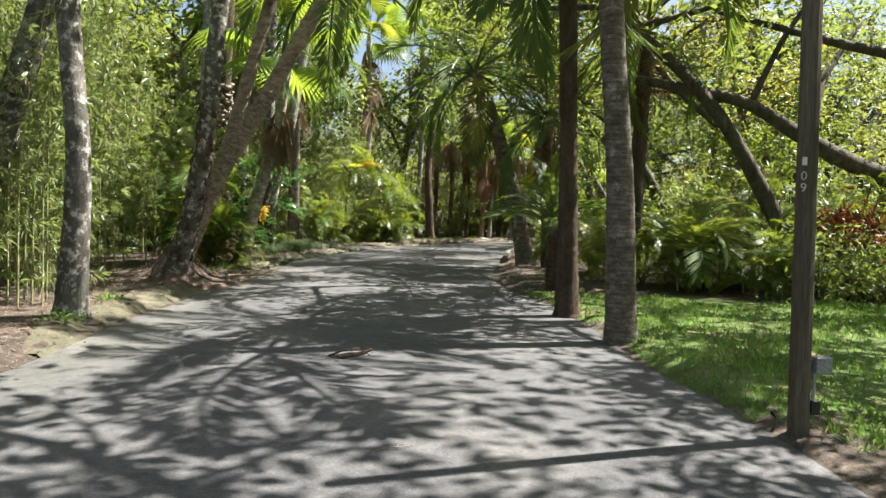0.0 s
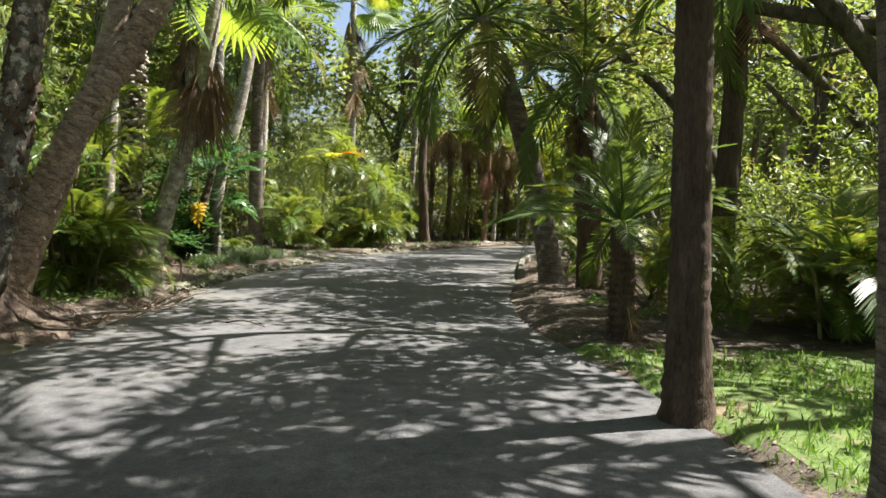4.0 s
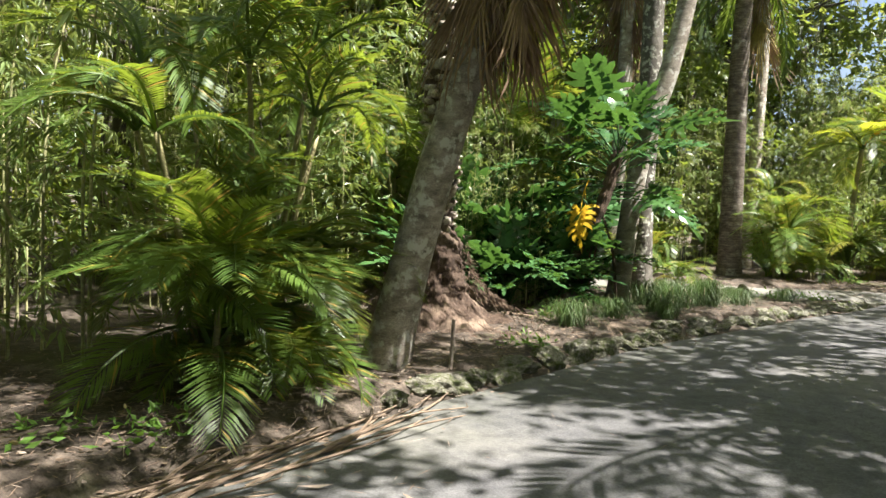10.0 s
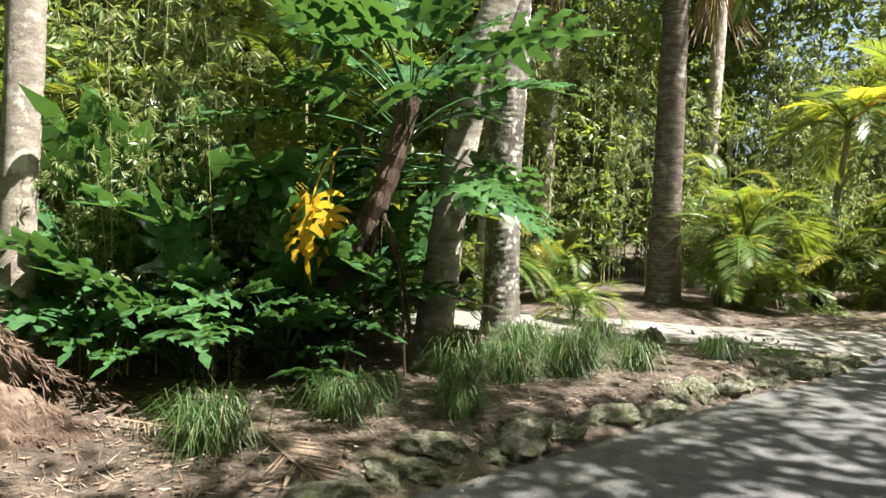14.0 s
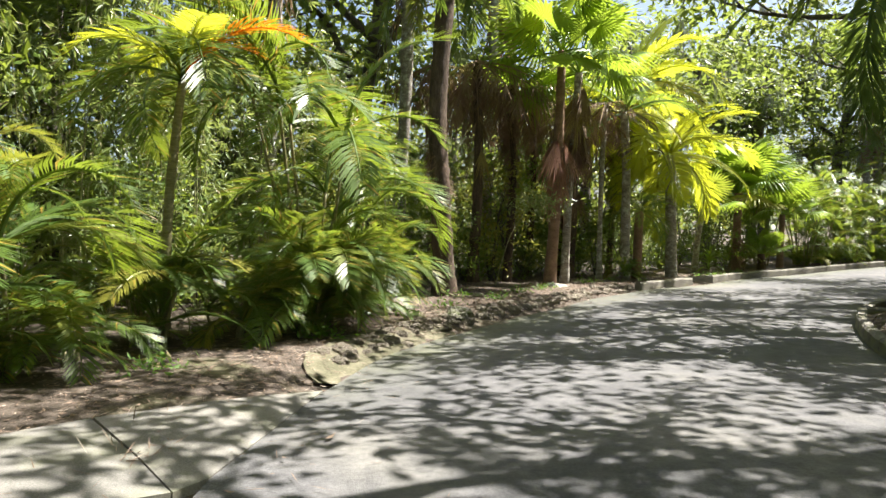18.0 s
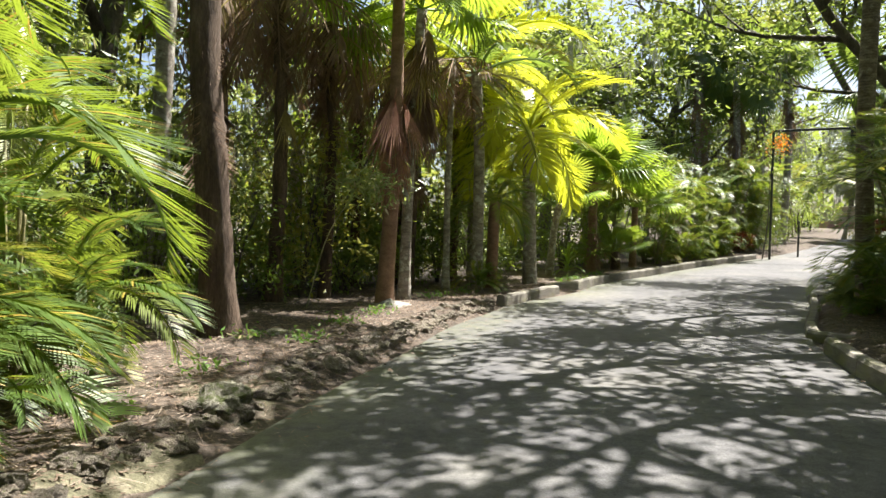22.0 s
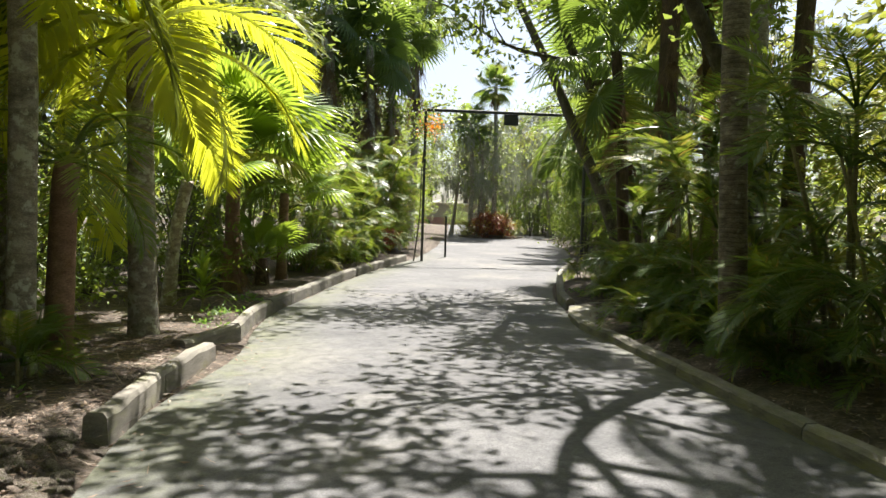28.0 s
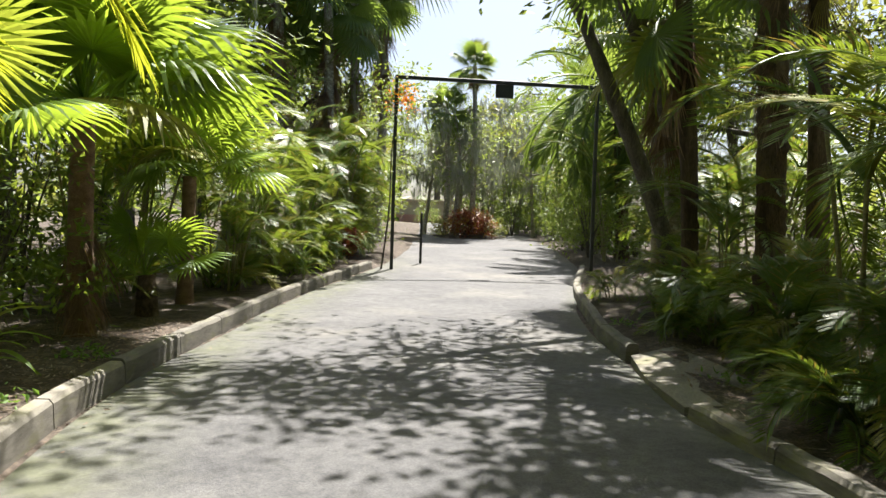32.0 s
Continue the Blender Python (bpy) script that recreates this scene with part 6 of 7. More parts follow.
# grass tufts behind the rock edging
def tuft_kind(seed, n, h, label):
    r = np.random.default_rng(seed)
    root = thing("grass_tuft", 0, 0, 0, label, "grass", "grass tufts along the drive")
    g = Geo()
    for i in range(n):
        a = r.uniform(0, 6.28)
        l = h * r.uniform(0.6, 1.15)
        o = l * r.uniform(0.3, 1.45)
        p = np.array([r.normal(0, 0.07), r.normal(0, 0.07), -0.02])
        d = np.array([math.cos(a), math.sin(a), 0])
        s = np.array([-d[1], d[0], 0]) * 0.0031
        m = p + d * o * 0.35 + [0, 0, l * 0.75]
        t = p + d * o + [0, 0, max(0.03, l * (1.05 - 0.75 * o / l) + r.normal(0, 0.03))]
        g.add([p + s, p - s, m - s, m + s, t], [(0, 1, 2, 3), (3, 2, 4)])
    part("grass", g.mesh("grass", M_TUFT), root, kind="stuff")
    return root


tufts = [tuft_kind(601, 380, 0.44, "tuft of long narrow dark green grass"), tuft_kind(602, 300, 0.36, "small tuft of arching grass")]
put(tufts, [(-4.95, 20.85, 1.2), (-4.85, 21.7), (-4.75, 22.7, 0.9), (-4.7, 23.25, 1.2), (-4.5, 23.8, 1.1), (-4.25, 24.5, 1.0), (-4.95, 25.1, 0.9), (-5.3, 24.3, 1.2), (-5.2, 23.3, 1.1), (-4.6, 24.2, 0.9), (-4.9, 26.1, 0.6), (-5.0, 22.2, 0.7), (-3.9, 25.6, 0.7), (-5.5, 24.7, 0.9), (-4.4, 22.3, 0.7)], 76)

# cordyline-like plants by the kerbs
def strap_kind(seed, label):
    r = np.random.default_rng(seed)
    root = thing("strap_leaf_plant", 0, 0, 0, label, "plant")
    g = Geo()
    g.tube([(0, 0, -0.05), (0.02, 0, 0.5)], [0.02, 0.015], 6)
    part("stem", g.mesh("stem", M_CANE), root)
    g = Geo()
    for i in range(8):
        t = i / 7
        w = 0.075 * math.sin(math.pi * (0.12 + 0.88 * t)) ** 0.7 * (1 if t < 1 else 0.05)
        g.v.append(np.array([(0.55 * t, w / 2, 0.12 * math.sin(2.2 * t) - 0.25 * t * t), (0.55 * t, 0, 0.12 * math.sin(2.2 * t) - 0.25 * t * t - 0.012), (0.55 * t, -w / 2, 0.12 * math.sin(2.2 * t) - 0.25 * t * t)]))
        if i:
            b = (i - 1) * 3
            g.f += [(b, b + 1, b + 4, b + 3), (b + 1, b + 2, b + 5, b + 4)]
    me = g.mesh("leaf", M_FAN)
    for i in range(26):
        part("leaf", me, root, aim(i * 137.5, 75 - 80 * i / 26, 0, r.uniform(0.8, 1.15), (0.02, 0, 0.5 - 0.35 * i / 26)))
    return root


put([strap_kind(611, "plant with a rosette of broad strap leaves")], [(8.7, 46.45, 1.1), (11.6, 38.95, 1.3), (11.2, 39.2, 1.0), (17.0, 51.3, 0.9)], 77)

# rocks of the edging
def rock_mesh(seed):
    r = np.random.default_rng(seed)
    bm = bmesh.new()
    bmesh.ops.create_icosphere(bm, subdivisions=3, radius=1)
    for v in bm.verts:
        n = noise.noise(v.co * 1.3 + Vector((seed, 0, 0))) * 0.35 + noise.noise(v.co * 3.5 + Vector((0, seed, 0))) * 0.3 + noise.noise(v.co * 8) * 0.17
        v.co *= 1 + n
        v.co.z = v.co.z * 0.62
    me = bpy.data.meshes.new("rock")
    bm.to_mesh(me)
    bm.free()
    me.materials.append(M_ROCK)
    return me


ROCKS = [rock_mesh(i + 1) for i in range(5)]
BANK = [me.copy() for me in ROCKS]
for me in BANK:
    me.materials[0] = M_BANK
rng = np.random.default_rng(77)


def rock_row(line, step, size, inset, label, group, kinds=ROCKS):
    for i, p in enumerate(along(line, step)):
        x, y = p[0] + rng.normal(-inset, 0.05), p[1] + rng.normal(0, 0.06)
        s = size * rng.uniform(0.6, 1.25)
        lone("rock", kinds[i % 5], label, "rock", pose(x, y, gz(x, y) - s * 0.06, rng.normal(0, 10), rng.normal(0, 10), rng.uniform(0, 360)) @ Matrix.Diagonal((s * 1.25, s * 0.9, s, 1)), group)


rock_row([(-4.4, 17.4), (-4.2, 20.5), (-3.8, 23.5), (-3.4, 25.8), (-3.05, 27.2)], 0.25, 0.155, 0.02, "pitted pale coral rock edging the drive", "coral rock edging")
rock_row([(-2.45, 31.2), (-1.4, 33.4), (0.65, 36.5), (2.85, 39.6), (4.3, 41.1)], 0.16, 0.1, -0.02, "low crumbling lump of the eroded earth bank", "eroded rock edge", BANK)
rock_row([(-2.6, 31.3), (-1.55, 33.5), (0.5, 36.6), (2.7, 39.7), (4.15, 41.2)], 0.21, 0.085, 0.03, "small crumbling lump on the eroded earth bank", "eroded rock edge", BANK)

# lawn and its blades
lawn_x, lawn_y = GX[(GX > 2.0) & (GX < 9.8)], GY[(GY > 1.0) & (GY < 13.6)]


def on_lawn(x, y):
    return x > np.interp(y, [0, 4.2, 5.4, 6.2, 8, 11.5, 14], [2.8, 2.95, 2.8, 2.5, 2.24, 2.1, 2.0]) + 0.12 * math.sin(5 * y) + 0.08 * math.sin(13 * y + x) and y < 12.6 - 0.25 * (x - 5) + 0.4 * math.sin(2 * x) and not ((x - 2.2) ** 2 + (y - 8.6) ** 2 < 0.1)


lone("lawn", grid_mesh("lawn", lawn_x, lawn_y, lambda x, y: land_z(x, y) + 0.004, M_LAWN, on_lawn), "shaded green lawn beside the drive", "lawn", kind="structure")
n = 58000
r = np.random.default_rng(88)
x, y = r.uniform(1.7, 9.4, n), r.uniform(1.4, 13.2, n)
keep = np.array([on_lawn(a + (0.4 if b > 5.3 else 0.15), b) for a, b in zip(x, y)]) & (side_gap(x, y, EDGE_R) < -0.06) & (r.random(n) < 0.55 + 0.45 * lumps(x, y, 1.2))
x, y = x[keep], y[keep]
n = len(x)
c = np.stack([x, y, land_z(x, y)], 1)
d = unit(r.normal(0, 0.5, (n, 3)) + [0, 0, 1])
g = Geo()
l = r.uniform(0.05, 0.13, n)
g.add(*kites(c, d, unit(r.normal(size=(n, 3)) * [1, 1, 0.05]), l, l * 0.16, r.uniform(0, 0.3, n)))
lone("lawn_grass", g.mesh("lawn_grass", M_GRASS), "short green blades of lawn grass", "grass", kind="stuff")

# fallen leaves and straw on the verges
n = 58000
r = np.random.default_rng(89)
i = np.where(r.random(n) < 0.72, r.integers(92, 188, n), r.integers(146, 174, n))
q = np.abs(r.normal(0, 1.9, n)) + r.choice([0.0, -0.15], n)
tl = unit(EDGE_L[i + 1] - EDGE_L[i])
p = EDGE_L[i] + np.stack([-tl[:, 1], tl[:, 0]], 1) * q[:, None] + r.normal(0, 0.25, (n, 2))
i2 = r.integers(92, 178, n // 3)
tr = unit(EDGE_R[i2 + 1] - EDGE_R[i2])
p2 = EDGE_R[i2] + np.stack([tr[:, 1], -tr[:, 0]], 1) * np.abs(r.normal(0.2, 1.4, n // 3))[:, None] + r.normal(0, 0.25, (n // 3, 2))
p2 = p2[~((p2[:, 1] < 12) & (p2[:, 0] > 2.4))]
p = np.concatenate([p, p2])
n = len(p)
gap = np.maximum(side_gap(p[:, 0], p[:, 1], EDGE_L), -side_gap(p[:, 0], p[:, 1], EDGE_R))
p = p[(gap > 0.05) | (r.random(n) < 0.12)]
n = len(p)
gap = np.maximum(side_gap(p[:, 0], p[:, 1], EDGE_L), -side_gap(p[:, 0], p[:, 1], EDGE_R))
zz = np.where(gap > 0.0, land_z(p[:, 0], p[:, 1]), road_z(p[:, 0], p[:, 1])) + 0.014
c = np.concatenate([p, zz[:, None]], 1)
d = unit(r.normal(size=(n, 3)) * [1, 1, 0.12])
s = unit(np.cross(d, unit(r.normal(0, 0.25, (n, 3)) + [0, 0, 1])))
straw = r.random(n) < 0.5
l = np.where(straw, r.uniform(0.06, 0.22, n), r.uniform(0.025, 0.075, n))
g = Geo()
g.add(*kites(c, d, s, l, np.where(straw, 0.007, l * 0.42)))
lone("leaf_litter", g.mesh("leaf_litter", M_LITTER), "dry brown fallen leaves and straw on the verge", "leaf litter", kind="stuff")

# ---- beyond the gate ----
ix, iy = 39.2, 61.8
isl = thing("island_bed", ix, iy, rz(ix, iy), "planted island bed of earth in the fork of the drive", "garden bed")
part("earth_mass", mound_mesh("earth_mass", 1.9, 0.3, 21, M_EARTH, 0.6, 0.03), isl)
croton = shrub_kind("croton", 412, M_CROTON, 1.5, 0.9, 50, 30, 0.2, 0.055, "croton bush with red and orange leaves", "shrub")
put([croton], [(ix - 1.1, iy - 0.4, 0.9), (ix - 0.5, iy - 1.1, 0.8), (ix + 0.2, iy - 0.3, 1.0), (22.0, 54.9, 0.6), (8.1, 14.4, 1.1)], 81)
put([bush[2]], [(6.6, 12.6, 1.1), (7.6, 12.2, 0.9), (ix - 1.2, iy + 0.8), (ix + 0.6, iy - 1.1), (ix + 0.5, iy + 1.0)], 82)
for k, (x, y, h) in enumerate([(ix - 0.1, iy - 0.2, 9.3), (ix - 1.0, iy + 0.9, 6.8)]):
    palm("cabbage_palm", (x, y), [(x + 0.1, y, rz(x, y) + h * 0.5), (x, y + 0.1, rz(x, y) + h)], 0.16, 0.12, M_GREY, "tall cabbage palm with a round tuft of fans", FAN_DULL, 22, 0.95, (85, -60), 0, 0.03, 90 + k, 0.05, DEADFAN, 14, 1.0)
put([ar_far], [(24.2, 57.2), (27.0, 59.4), (30.4, 61.8), (34.0, 64.4), (38.0, 67.6), (28.6, 49.2), (31.6, 50.8), (35.0, 52.8), (38.6, 55.0), (42.6, 57.6), (47.0, 60.8), (51.5, 64.2), (57.0, 68.4), (30.5, 48.2), (35.0, 50.6), (40.5, 54.4), (45.0, 57.2)], 83, 0.95, 1.25)
put(bush, [(25.6, 58.0), (28.6, 60.4), (32.2, 63.0), (30.0, 50.6), (33.4, 52.4), (36.8, 54.4), (40.6, 56.8), (44.8, 59.6), (49.2, 63.0), (54.4, 67.0)], 84)
put(canopy + trees[:1], [(26, 62.5), (31, 66), (36.5, 70), (33, 46.5), (38.5, 50), (45, 54), (51, 58.5), (57.5, 63.5), (65, 70), (43, 75), (72, 76)], 85, 0.9, 1.2)
put(trees, [(66, 92), (72, 88), (78, 84), (60, 96), (75, 96), (50, 84), (82, 92), (69, 97)], 86, 1.1, 1.5)
for k, (x, y, h) in enumerate([(24.2, 58.0, 8.6), (26.8, 59.2, 9.6), (25.5, 62.0, 11), (29.4, 60.0, 11.0), (22.4, 58.6, 10.0)]):
    palm("cabbage_palm", (x, y), [(x + 0.2, y, rz(x, y) + h * 0.5), (x + 0.1, y + 0.1, rz(x, y) + h)], 0.2, 0.16, M_GREY, "tall palm hung with grey dead leaves and vines", FAN_DULL, 20, 1.6, (85, -60), 0, 0.05, 95 + k, 0.05, DEADFAN, 24, 1.6, (rz(x, y) + h * 0.55, rz(x, y) + h))

put(bush, [(45.5, 64.6, 1.3), (48.0, 66.4, 1.5), (47.0, 62.6, 1.5), (50.0, 65.0, 1.6), (44.2, 62.0, 1.1), (42.0, 66.0, 0.8), (52.5, 68.5, 1.6), (49.5, 62.6, 1.7), (54, 66, 1.8), (38.4, 54.2, 1.5), (41.6, 56.2, 1.5), (45.2, 58.6, 1.6), (47.6, 60.6, 1.6), (35.2, 52.0, 1.4), (31.4, 49.4, 1.4), (28.6, 47.6, 1.3), (33, 64.6, 1.2), (37.4, 68.4, 1.3), (43, 72.5, 1.4), (48, 76, 1.4)], 88)
palm("date_palm", (30.6, 49.6), [(30.5, 49.7, 3.6), (30.2, 50.0, 6.6)], 0.24, 0.2, M_DARK, "feathery date palm arching over the drive beyond the gate", DATE, 34, 4.2, (75, -60), 0.12, 0.12, 161, 0.08)
palm("date_palm", (36.6, 53.0), [(36.5, 53.1, 3.2), (36.2, 53.4, 6.0)], 0.24, 0.2, M_DARK, "feathery date palm in the hedge beyond the gate", DATE_FAR, 28, 3.8, (75, -60), 0.12, 0.12, 162, 0.08)
mossy = tree_kind("mossy_tree", 521, 8.5, 2.2, "thin grey tree draped in hanging moss", moss=160, r0=0.12, clusters=60, per=16, bark=M_GREY)
put([mossy], [(ix - 1.3, iy + 0.2, 0.85), (ix + 1.2, iy + 0.4, 0.95), (ix + 2.4, iy + 2.6), (ix + 4.5, iy + 4.0), (ix + 0.6, iy + 3.6), (46.6, 63.8, 1.1), (49.2, 64.6, 1.2), (51.5, 67.5, 1.2), (47.5, 67.8, 1.1), (44.4, 60.6, 1.0), (55, 70, 1.3)], 87)
vine = thing("flowering_vine", 21.35, 52.85, rz(21.35, 52.85), "climbing vine with orange blossom on the gate post", "vine")
r = np.random.default_rng(160)
g = Geo()
g.tube(bent([(0, 0, -0.1), (0.1, -0.15, 1.6), (0.1, -0.2, 3.4), (0.25, -0.3, 4.9)], 16), [0.03 - 0.001 * k for k in range(17)], 6, 0.2, r)
part("stem", g.mesh("stem", M_OAK, True), vine)
pts = np.array([0.1, -0.1, 4.6]) + r.normal(0, 1, (500, 3)) * [0.35, 0.35, 0.5]
g = Geo()
g.add(*random_leaves(r, pts, 0.12, 0.06))
part("foliage", g.mesh("foliage", M_BUSH), vine, kind="stuff")
pts = np.array([0.35, -0.35, 4.7]) + r.normal(0, 1, (260, 3)) * [0.22, 0.22, 0.2]
g = Geo()
g.add(*random_leaves(r, pts, 0.1, 0.06))
part("blossom", g.mesh("blossom", M_ORANGE), vine, None, "orange blossom", "stuff")
# low house far down the drive
hs = thing("house", 69.5, 88.5, rz(69.5, 88.5), "low distant sand-coloured house wall with a red band", "house")
g = Geo()
g.box((-5, -0.2, -0.3), (5, 0.2, 2.4), 0.02)
part("wall", g.mesh("wall", M_STUCCO), hs, pose(0, 0, 0, 0, 0, -40))
g = Geo()
g.box((-5.3, -0.5, 2.404), (5.3, 0.9, 2.6), 0.05)
part("roof", g.mesh("roof", M_STUCCO), hs, pose(0, 0, 0, 0, 0, -40))
g = Geo()
g.box((-5.05, -0.24, 0.0), (5.05, -0.204, 0.9), 0.01)
part("plinth", g.mesh("plinth", M_ROOFRED), hs, pose(0, 0, 0, 0, 0, -40), "reddish painted lower wall")

# oak at the far side of the lawn with a long low limb
oak = thing("oak", 12.6, 16.2, gz(12.6, 16.2), "spreading oak with a long dark limb reaching over the lawn", "tree")
g = Geo()
g.tube(bent([(0, 0, -0.2), (-0.3, -0.2, 1.4), (-0.2, 0.2, 3.2), (0.3, 0.4, 6.5)], 20), [0.42 - 0.012 * i for i in range(21)], 12, 0.08, rng)
part("trunk", g.mesh("trunk", M_OAK, True), oak)
g = Geo()
g.tube(bent([(-0.2, -0.2, 1.5), (-2.0, -0.9, 1.95), (-4.2, -1.3, 2.55), (-5.4, -1.4, 3.1), (-6.6, -1.2, 3.8), (-8.6, -0.6, 4.3)], 34), [0.26 - 0.005 * i for i in range(35)], 11, 0.1, rng)
g.tube(bent([(-5.2, -1.4, 3.0), (-4.6, -0.6, 4.4), (-3.6, -0.2, 5.8)], 12), [0.11 - 0.006 * i for i in range(13)], 8, 0.1, rng)
g.tube(bent([(-6.4, -1.2, 3.7), (-6.0, -1.6, 4.9), (-5.2, -1.6, 6.2)], 12), [0.08 - 0.004 * i for i in range(13)], 7, 0.1, rng)
part("limb", g.mesh("limb", M_OAK, True), oak, None, "long low limb flecked with lichen")
g = Geo()
g.tube(bent([(-0.1, 0.1, 3.0), (-2.5, -1.4, 4.4), (-5.4, -2.0, 4.9), (-7.2, -1.2, 5.6)], 26), [0.17 - 0.005 * i for i in range(27)], 9, 0.1, rng)
part("limb", g.mesh("limb", M_OAK, True), oak)
r = np.random.default_rng(41)
c = np.concatenate([r.uniform((-7.5, -3, 4.6), (1.5, 2.5, 7.6), (110, 3))])
pts = np.repeat(c, 40, 0) + r.normal(0, 0.33, (110 * 40, 3))
g = Geo()
g.add(*random_leaves(r, pts, 0.12, 0.055, 0.2, 0.6))
part("crown", g.mesh("crown", M_TREE), oak, kind="stuff")

lb = thing("leafy_branch", 1.2, 39.6, gz(1.2, 39.6), "thin stem with a sunlit spray of pale leaves", "bamboo")
g = Geo()
g.tube(bent([(-0.5, 0.9, -0.1), (-0.2, 0.5, 1.2), (0.2, -0.6, 2.05)], 12), [0.014 - 0.0008 * k for k in range(13)], 5)
part("stem", g.mesh("stem", M_CULM), lb)
r = np.random.default_rng(150)
pts = np.array([0.15, -0.6, 1.92]) + r.normal(0, 1, (420, 3)) * [0.3, 0.22, 0.15]
g = Geo()
g.add(*random_leaves(r, pts, 0.15, 0.03, 0.5, 0.6))
part("foliage", g.mesh("foliage", M_BAMBOO), lb, kind="stuff")

def verge_strip(name, edge, lo, hi, w0, w1, label, seed, material=M_MOSSBED):
    """A ragged strip of moss along an edge of the drive between two values of y."""
    pts = edge[(edge[:, 1] > lo) & (edge[:, 1] < hi)]
    t = unit(np.gradient(pts, axis=0))
    nrm = np.stack([-t[:, 1], t[:, 0]], 1)
    r = np.random.default_rng(seed)
    m = 7
    fade = np.sin(np.linspace(0.08, math.pi - 0.08, len(pts)))[:, None] ** 0.5
    k = np.linspace(0, 1, m)[None]
    wide = (w0 + (w1 - w0) * k * fade) + r.normal(0, 0.035, (len(pts), m)) * (k > 0)
    P = pts[:, None] + nrm[:, None] * wide[..., None]
    Z = np.maximum(land_z(P[..., 0], P[..., 1]) + 0.012, road_z(P[..., 0], P[..., 1]) - 0.012)
    Z[:, 0] -= 0.06
    g = Geo()
    g.add(np.concatenate([P, Z[..., None]], 2), [(i * m + j, (i + 1) * m + j, (i + 1) * m + j + 1, i * m + j + 1) for i in range(len(pts) - 1) for j in range(m - 1)])
    lone(name, g.mesh(name, material, True), label, "verge", kind="structure")


fine_edge = along(LEFT, 0.16)
verge_strip("moss_verge_1", fine_edge, 7.0, 14.0, 0.03, 0.75, "strip of yellow-green moss along the road edge", 1)
verge_strip("grass_verge_1", along(RIGHT, 0.16), 5.0, 13.4, 0.02, -1.0, "worn grassy strip flush with the road edge", 4, M_LAWN)
verge_strip("moss_verge_2", fine_edge, 25.4, 27.3, 0.2, 0.7, "mossy sandy strip between path and road", 2)
verge_strip("moss_verge_3", fine_edge, 30.2, 33.6, 0.03, 0.7, "mossy sandy strip beside the road", 3)

# small weeds on the verges
r = np.random.default_rng(170)
spots = [(-4.4, 8.3), (-4.7, 10.2), (-4.6, 15.6), (-5.0, 15.2), (-4.6, 19.4), (-5.4, 21.0), (-3.7, 26.4), (-4.1, 25.9), (-3.9, 30.2), (-2.6, 32.2), (-1.6, 34.4), (-0.9, 35.6), (0.2, 37.2), (0.9, 38.4), (-0.4, 37.4), (1.6, 39.4), (3.2, 41.6), (4.2, 42.4), (7.6, 44.6), (8.4, 45.6), (9.9, 46.9), (2.5, 12.8), (2.7, 15.2), (2.4, 16.4), (3.0, 11.2), (13.4, 41.6), (16.4, 43.9), (9.6, 38.0)]
g = Geo()
for x, y in spots:
    m = int(r.integers(40, 110))
    pts = np.abs(r.normal(0, 1, (m, 3))) * [0, 0, 0.05] + r.normal(0, 1, (m, 3)) * [0.14, 0.14, 0.0] + [x, y, gz(x, y) + 0.02]
    g.add(*random_leaves(r, pts, 0.075, 0.03, -0.3, 0.6))
lone("weeds", g.mesh("weeds", M_GRASS), "small green weeds growing from the leaf litter", "weeds", kind="stuff")

# dead fronds, sticks and bark on the ground
flat_frond = [frond_mesh("fallen_frond", M_STRAW, 120 + i, L=1.0, pairs=30, ll=0.3, w=0.012, arch=0.12, vee=0.05, droop=0.02, gap=0.3, twist=0.6) for i in range(3)]
rng = np.random.default_rng(131)
g = Geo()


def lay(me, x, y, turn, size, tip=4.0):
    """Add a dead frond, flattened on the ground, to the joined debris."""
    m = np.array(pose(x, y, gz(x, y) + 0.06, 0, 0, turn) @ pose(0, 0, 0, 0, tip) @ Matrix.Diagonal((size, size, size * 0.35, 1)))
    v = np.array([tuple(q.co) for q in me.vertices])
    g.add(v @ m[:3, :3].T + m[:3, 3], [tuple(p.vertices) for p in me.polygons])


for i in range(24):
    f = i / 23
    lay(flat_frond[i % 3], -4.2 + 0.3 * rng.random() - 0.1 * f, 14.0 + 2.8 * f + rng.normal(0, 0.12), 75 + rng.normal(0, 26) + 180 * (i % 2), rng.uniform(0.7, 1.25))
for x, y, a in ((-5.6, 20.6, 30), (-5.2, 21.2, -15), (-4.9, 22.4, 60), (-3.6, 31.8, 20), (-1.6, 36.9, 50), (1.0, 39.8, 35), (3.4, 42.0, 60), (10.2, 47.9, 20), (11.4, 48.7, 50), (14.8, 41.6, 70), (5.4, 14.4, 30), (6.2, 12.6, 160)):
    lay(flat_frond[int(rng.integers(3))], x, y, a, rng.uniform(0.8, 1.2))
for i in range(26):
    f = rng.random()
    x, y = -4.25 + 0.35 * rng.random() + 0.1 * f, 13.7 + 3.0 * f
    z, l, a = gz(x, y) + 0.05, rng.uniform(0.8, 1.9), math.pi / 2 + rng.normal(0, 0.22)
    g.tube(bent([(x, y, z), (x + 0.5 * l * math.cos(a) + rng.normal(0, 0.05), y + 0.5 * l * math.sin(a), z + rng.uniform(0.02, 0.1)), (x + l * math.cos(a + 0.15), y + l * math.sin(a + 0.15), z)], 8), [0.012 - 0.001 * k for k in range(9)], 5)
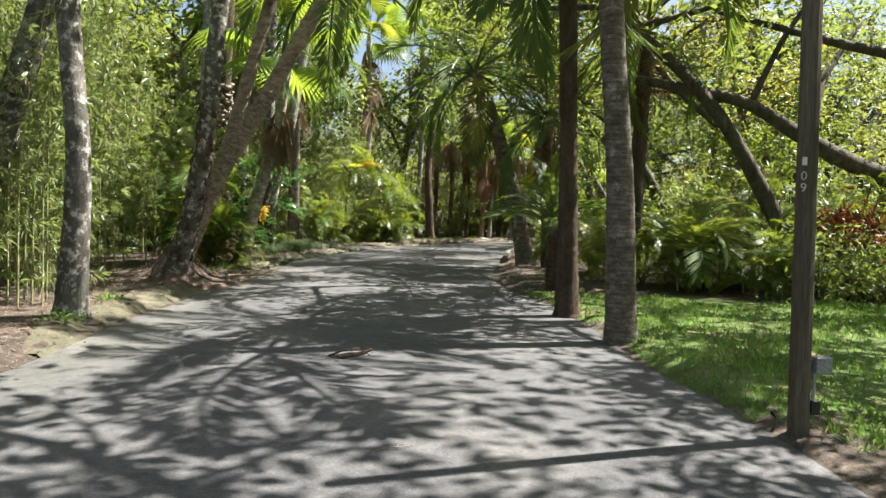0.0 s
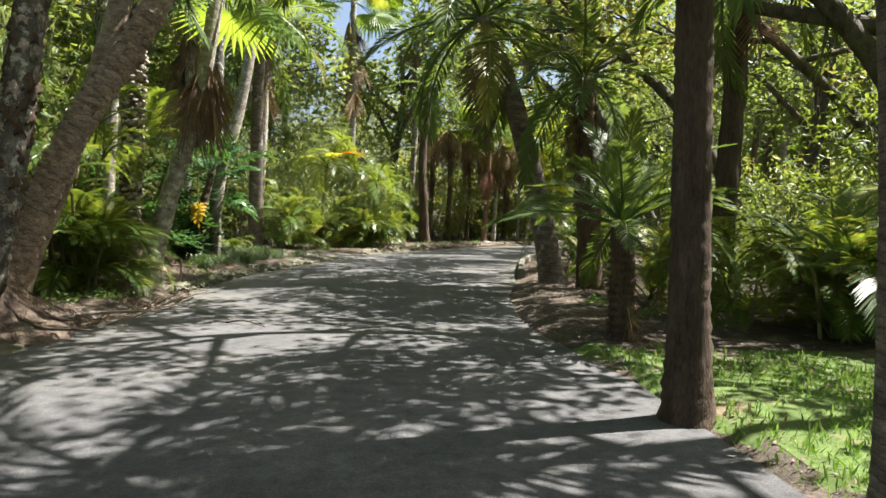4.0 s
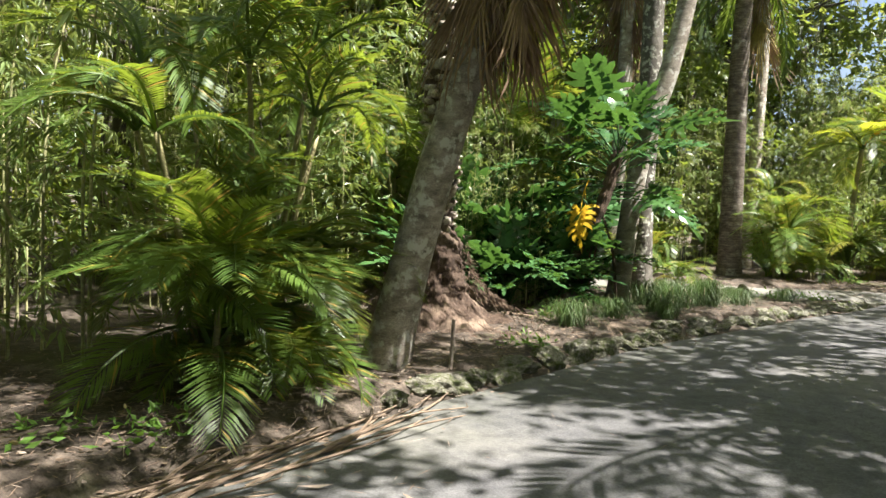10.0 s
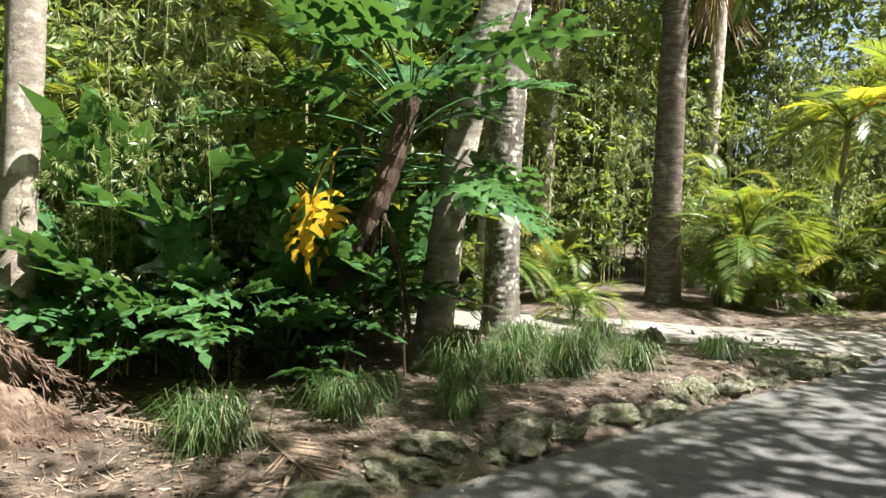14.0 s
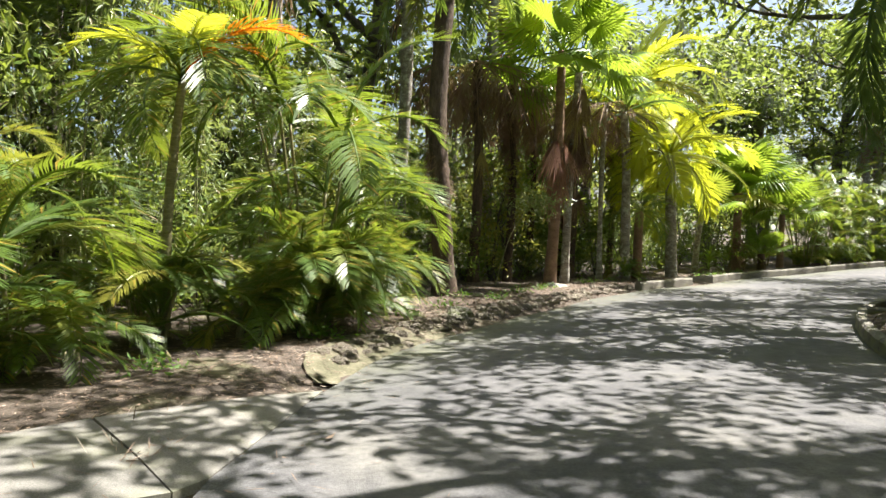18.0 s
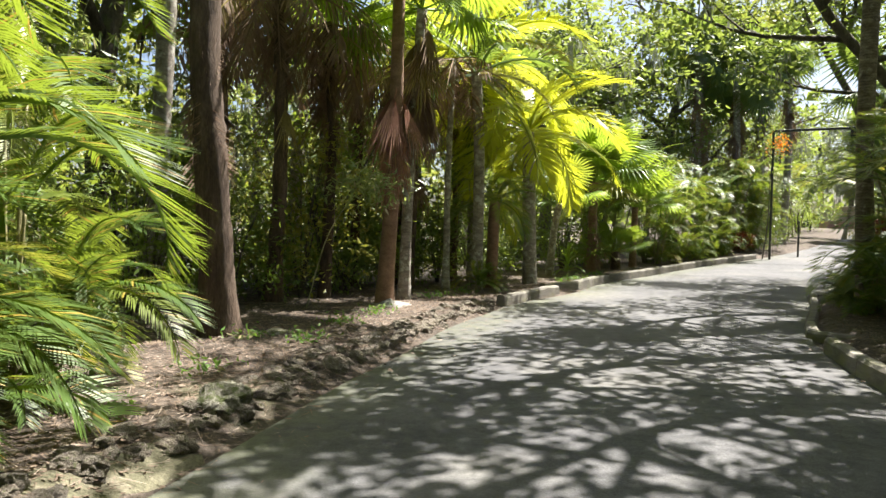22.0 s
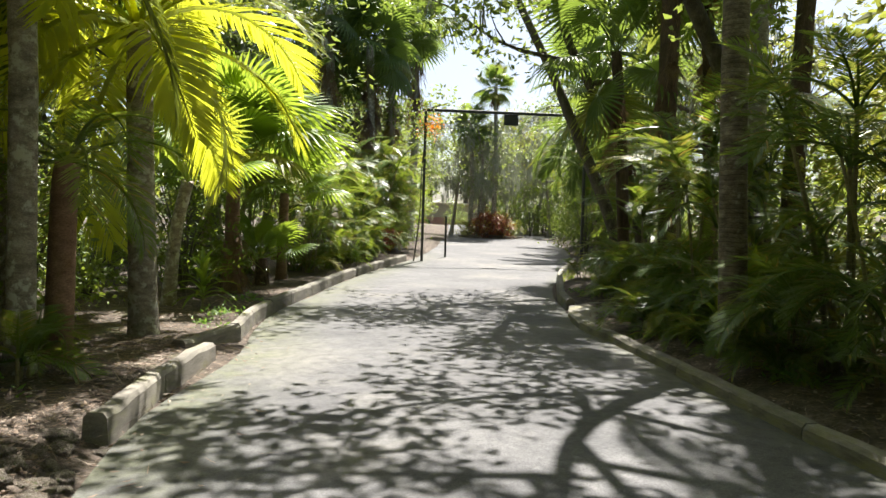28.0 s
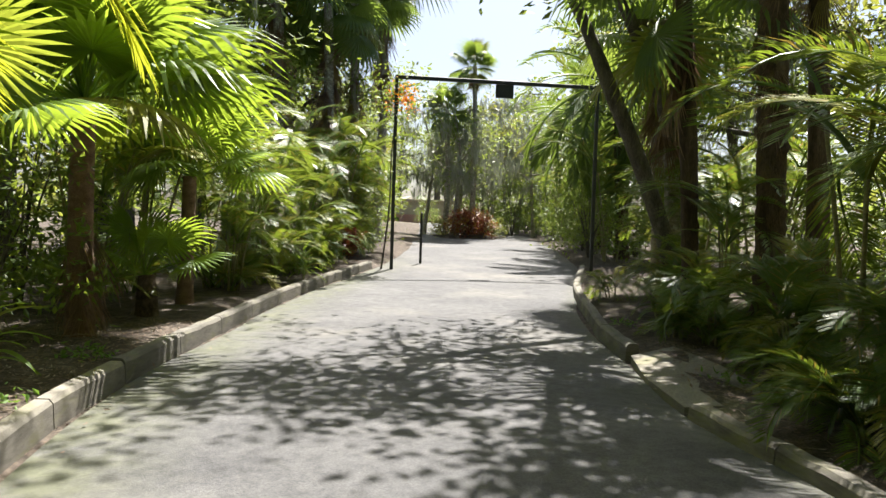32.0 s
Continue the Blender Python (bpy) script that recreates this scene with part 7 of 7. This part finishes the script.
lone("frond_debris", g.mesh("frond_debris", M_STRAW), "dry brown fallen palm fronds lying along the verge", "debris", kind="stuff")


n = 420
r = np.random.default_rng(171)
k = r.integers(104, 172, n)
p = EDGE_L[k] + np.stack([np.abs(r.normal(0, 0.7, n)) + 0.05, r.normal(0, 0.3, n)], 1)
near = r.random(n) < 0.4
p[near] = np.stack([r.uniform(-4.0, -2.6, n), r.uniform(12.6, 16.4, n)], 1)[near]
c = np.concatenate([p, (road_z(p[:, 0], p[:, 1]) + 0.014)[:, None]], 1)
d = unit(r.normal(size=(n, 3)) * [1, 1, 0.03])
g = Geo()
l = r.uniform(0.05, 0.2, n)
g.add(*kites(c, d, unit(np.cross(d, [0, 0, 1.0])), l, np.where(r.random(n) < 0.93, 0.006, l * 0.25)))
lone("twig_litter", g.mesh("twig_litter", M_LITTER), "dry twigs and leaf scraps on the asphalt", "leaf litter", kind="stuff")


def stick(x, y, turn, length, r, label, up=0.03, mat=M_BOOT):
    g = Geo()
    g.tube(bent([(0, 0, 0), (length * 0.35, 0.06 * length, up), (length * 0.7, -0.03 * length, up * 1.3), (length, 0.08 * length, 0)], 10), [r * (1 - 0.06 * k) for k in range(11)], 6, 0.15, rng)
    g.tube(bent([(length * 0.55, 0.0, up), (length * 0.7, 0.12 * length, up * 1.5), (length * 0.85, 0.2 * length, 0)], 6), [r * 0.6 * (1 - 0.1 * k) for k in range(7)], 5)
    z = max(rz(x, y) + 0.012, gz(x, y) + 0.012)
    lone("fallen_branch", g.mesh("fallen_branch", mat, True), label, "debris", pose(x, y, z, 0, 0, turn))


stick(-1.12, 7.2, 8, 0.42, 0.011, "curled dry twig lying on the asphalt", 0.05, M_DARK)
stick(-4.45, 13.95, 35, 1.3, 0.028, "dry forked branch lying at the road edge")
stick(-2.6, 14.4, -30, 0.6, 0.012, "curved dark dry pod stalk on the asphalt", 0.04, M_DARK)
stick(-0.4, 4.35, 30, 0.3, 0.006, "thin pale twig on the asphalt", 0.01)
g = Geo()
g.tube([(0, 0, -0.1), (0.01, 0.01, 0.2), (0.0, 0.02, 0.42)], [0.02, 0.019, 0.017], 7)
lone("stake", g.mesh("stake", M_BOOT), "short weathered wooden stake in the verge", "stake", pose(-4.55, 18.2, gz(-4.55, 18.2), 3, 4))
lone("upright_stone", ROCKS[1], "upright pale grey stone set in the verge", "stone", pose(-4.56, 25.55, gz(-4.56, 25.55) + 0.06, 4, -3, 25) @ Matrix.Diagonal((0.1, 0.08, 0.3, 1)))
# curled bark: a bent strip with both faces and a split end
g = Geo()
for side in (-1, 1):
    g.tube(bent([(-0.16, 0.02 * side, 0.012), (-0.05, 0.035 * side, 0.03), (0.08, 0.03 * side, 0.045), (0.18, 0.012 * side, 0.085)], 12), [0.022 * (1 - 0.045 * k) for k in range(13)], 7, 0.3, rng)
lone("bark_piece", g.mesh("bark_piece", M_DARK, True), "curled dark strip of fallen bark on the asphalt", "debris", pose(-0.86, 7.16, rz(-0.86, 7.16) + 0.008, 0, 0, 15))
lone("boulder", ROCKS[3], "dark weathered boulder on the leafy verge", "rock", pose(-0.8, 34.5, gz(-0.8, 34.5) + 0.04, 5, -4, 40) @ Matrix.Diagonal((0.22, 0.18, 0.2, 1)))
lone("flat_stone", ROCKS[4], "pale flat stone lying on the verge", "rock", pose(-0.04, 37.8, gz(-0.04, 37.8) + 0.01, 3, 2, 70) @ Matrix.Diagonal((0.2, 0.14, 0.07, 1)))
lone("sand_mound", mound_mesh("sand_mound", 0.34, 0.12, 33, M_FORK, 1.2, 0.02), "small pale sand mound at the foot of a palm", "sand heap", pose(2.15, 40.7, gz(2.15, 40.7)))

# belts of woodland behind the planting
r = np.random.default_rng(139)
c = np.concatenate([np.stack([r.uniform(-34, -14.5, 2200), r.uniform(-16, 56, 2200), r.random(2200)], 1), np.stack([r.uniform(-14, 22, 700), r.uniform(62, 82, 700), r.random(700)], 1), np.stack([r.uniform(20, 42, 1200), r.uniform(-16, 42, 1200), r.random(1200)], 1)])
c = c[np.minimum(np.abs(side_gap(c[:, 0], c[:, 1], EDGE_L)), np.abs(side_gap(c[:, 0], c[:, 1], EDGE_R))) > 9]
c[:, 2] = 0.4 + c[:, 2] * (10.5 + 3 * lumps(c[:, 0], c[:, 1], 0.3))
pts = np.repeat(c, 14, 0) + r.normal(0, 1, (len(c) * 14, 3)) * [0.9, 0.9, 0.6]
g = Geo()
g.add(*random_leaves(r, pts, 0.62, 0.32, 0.2, 0.7))
lone("woodland", g.mesh("woodland", M_TREE), "green woodland behind the planting", "woods", kind="stuff")
# far woods all round
r = np.random.default_rng(140)
n = 22000
a = r.uniform(0, 2 * math.pi, n)
d = r.uniform(62, 120, n)
top = 9 + 4 * np.sin(a * 9) + 3 * np.sin(a * 23 + 1) + 2 * np.sin(a * 51)
c = np.stack([8 + d * np.cos(a), 32 + d * np.sin(a), r.random(n) ** 0.8 * top + 0.5], 1)
gp = np.maximum(side_gap(c[:, 0], c[:, 1], EDGE_L), -side_gap(c[:, 0], c[:, 1], EDGE_R))
c = c[(gp > 4) | (d > 96)]
g = Geo()
g.add(*random_leaves(r, c, 1.5, 0.9, 0.2, 0.7))
lone("far_woods", g.mesh("far_woods", M_TREE), "distant green woods closing the view", "woods", kind="stuff")
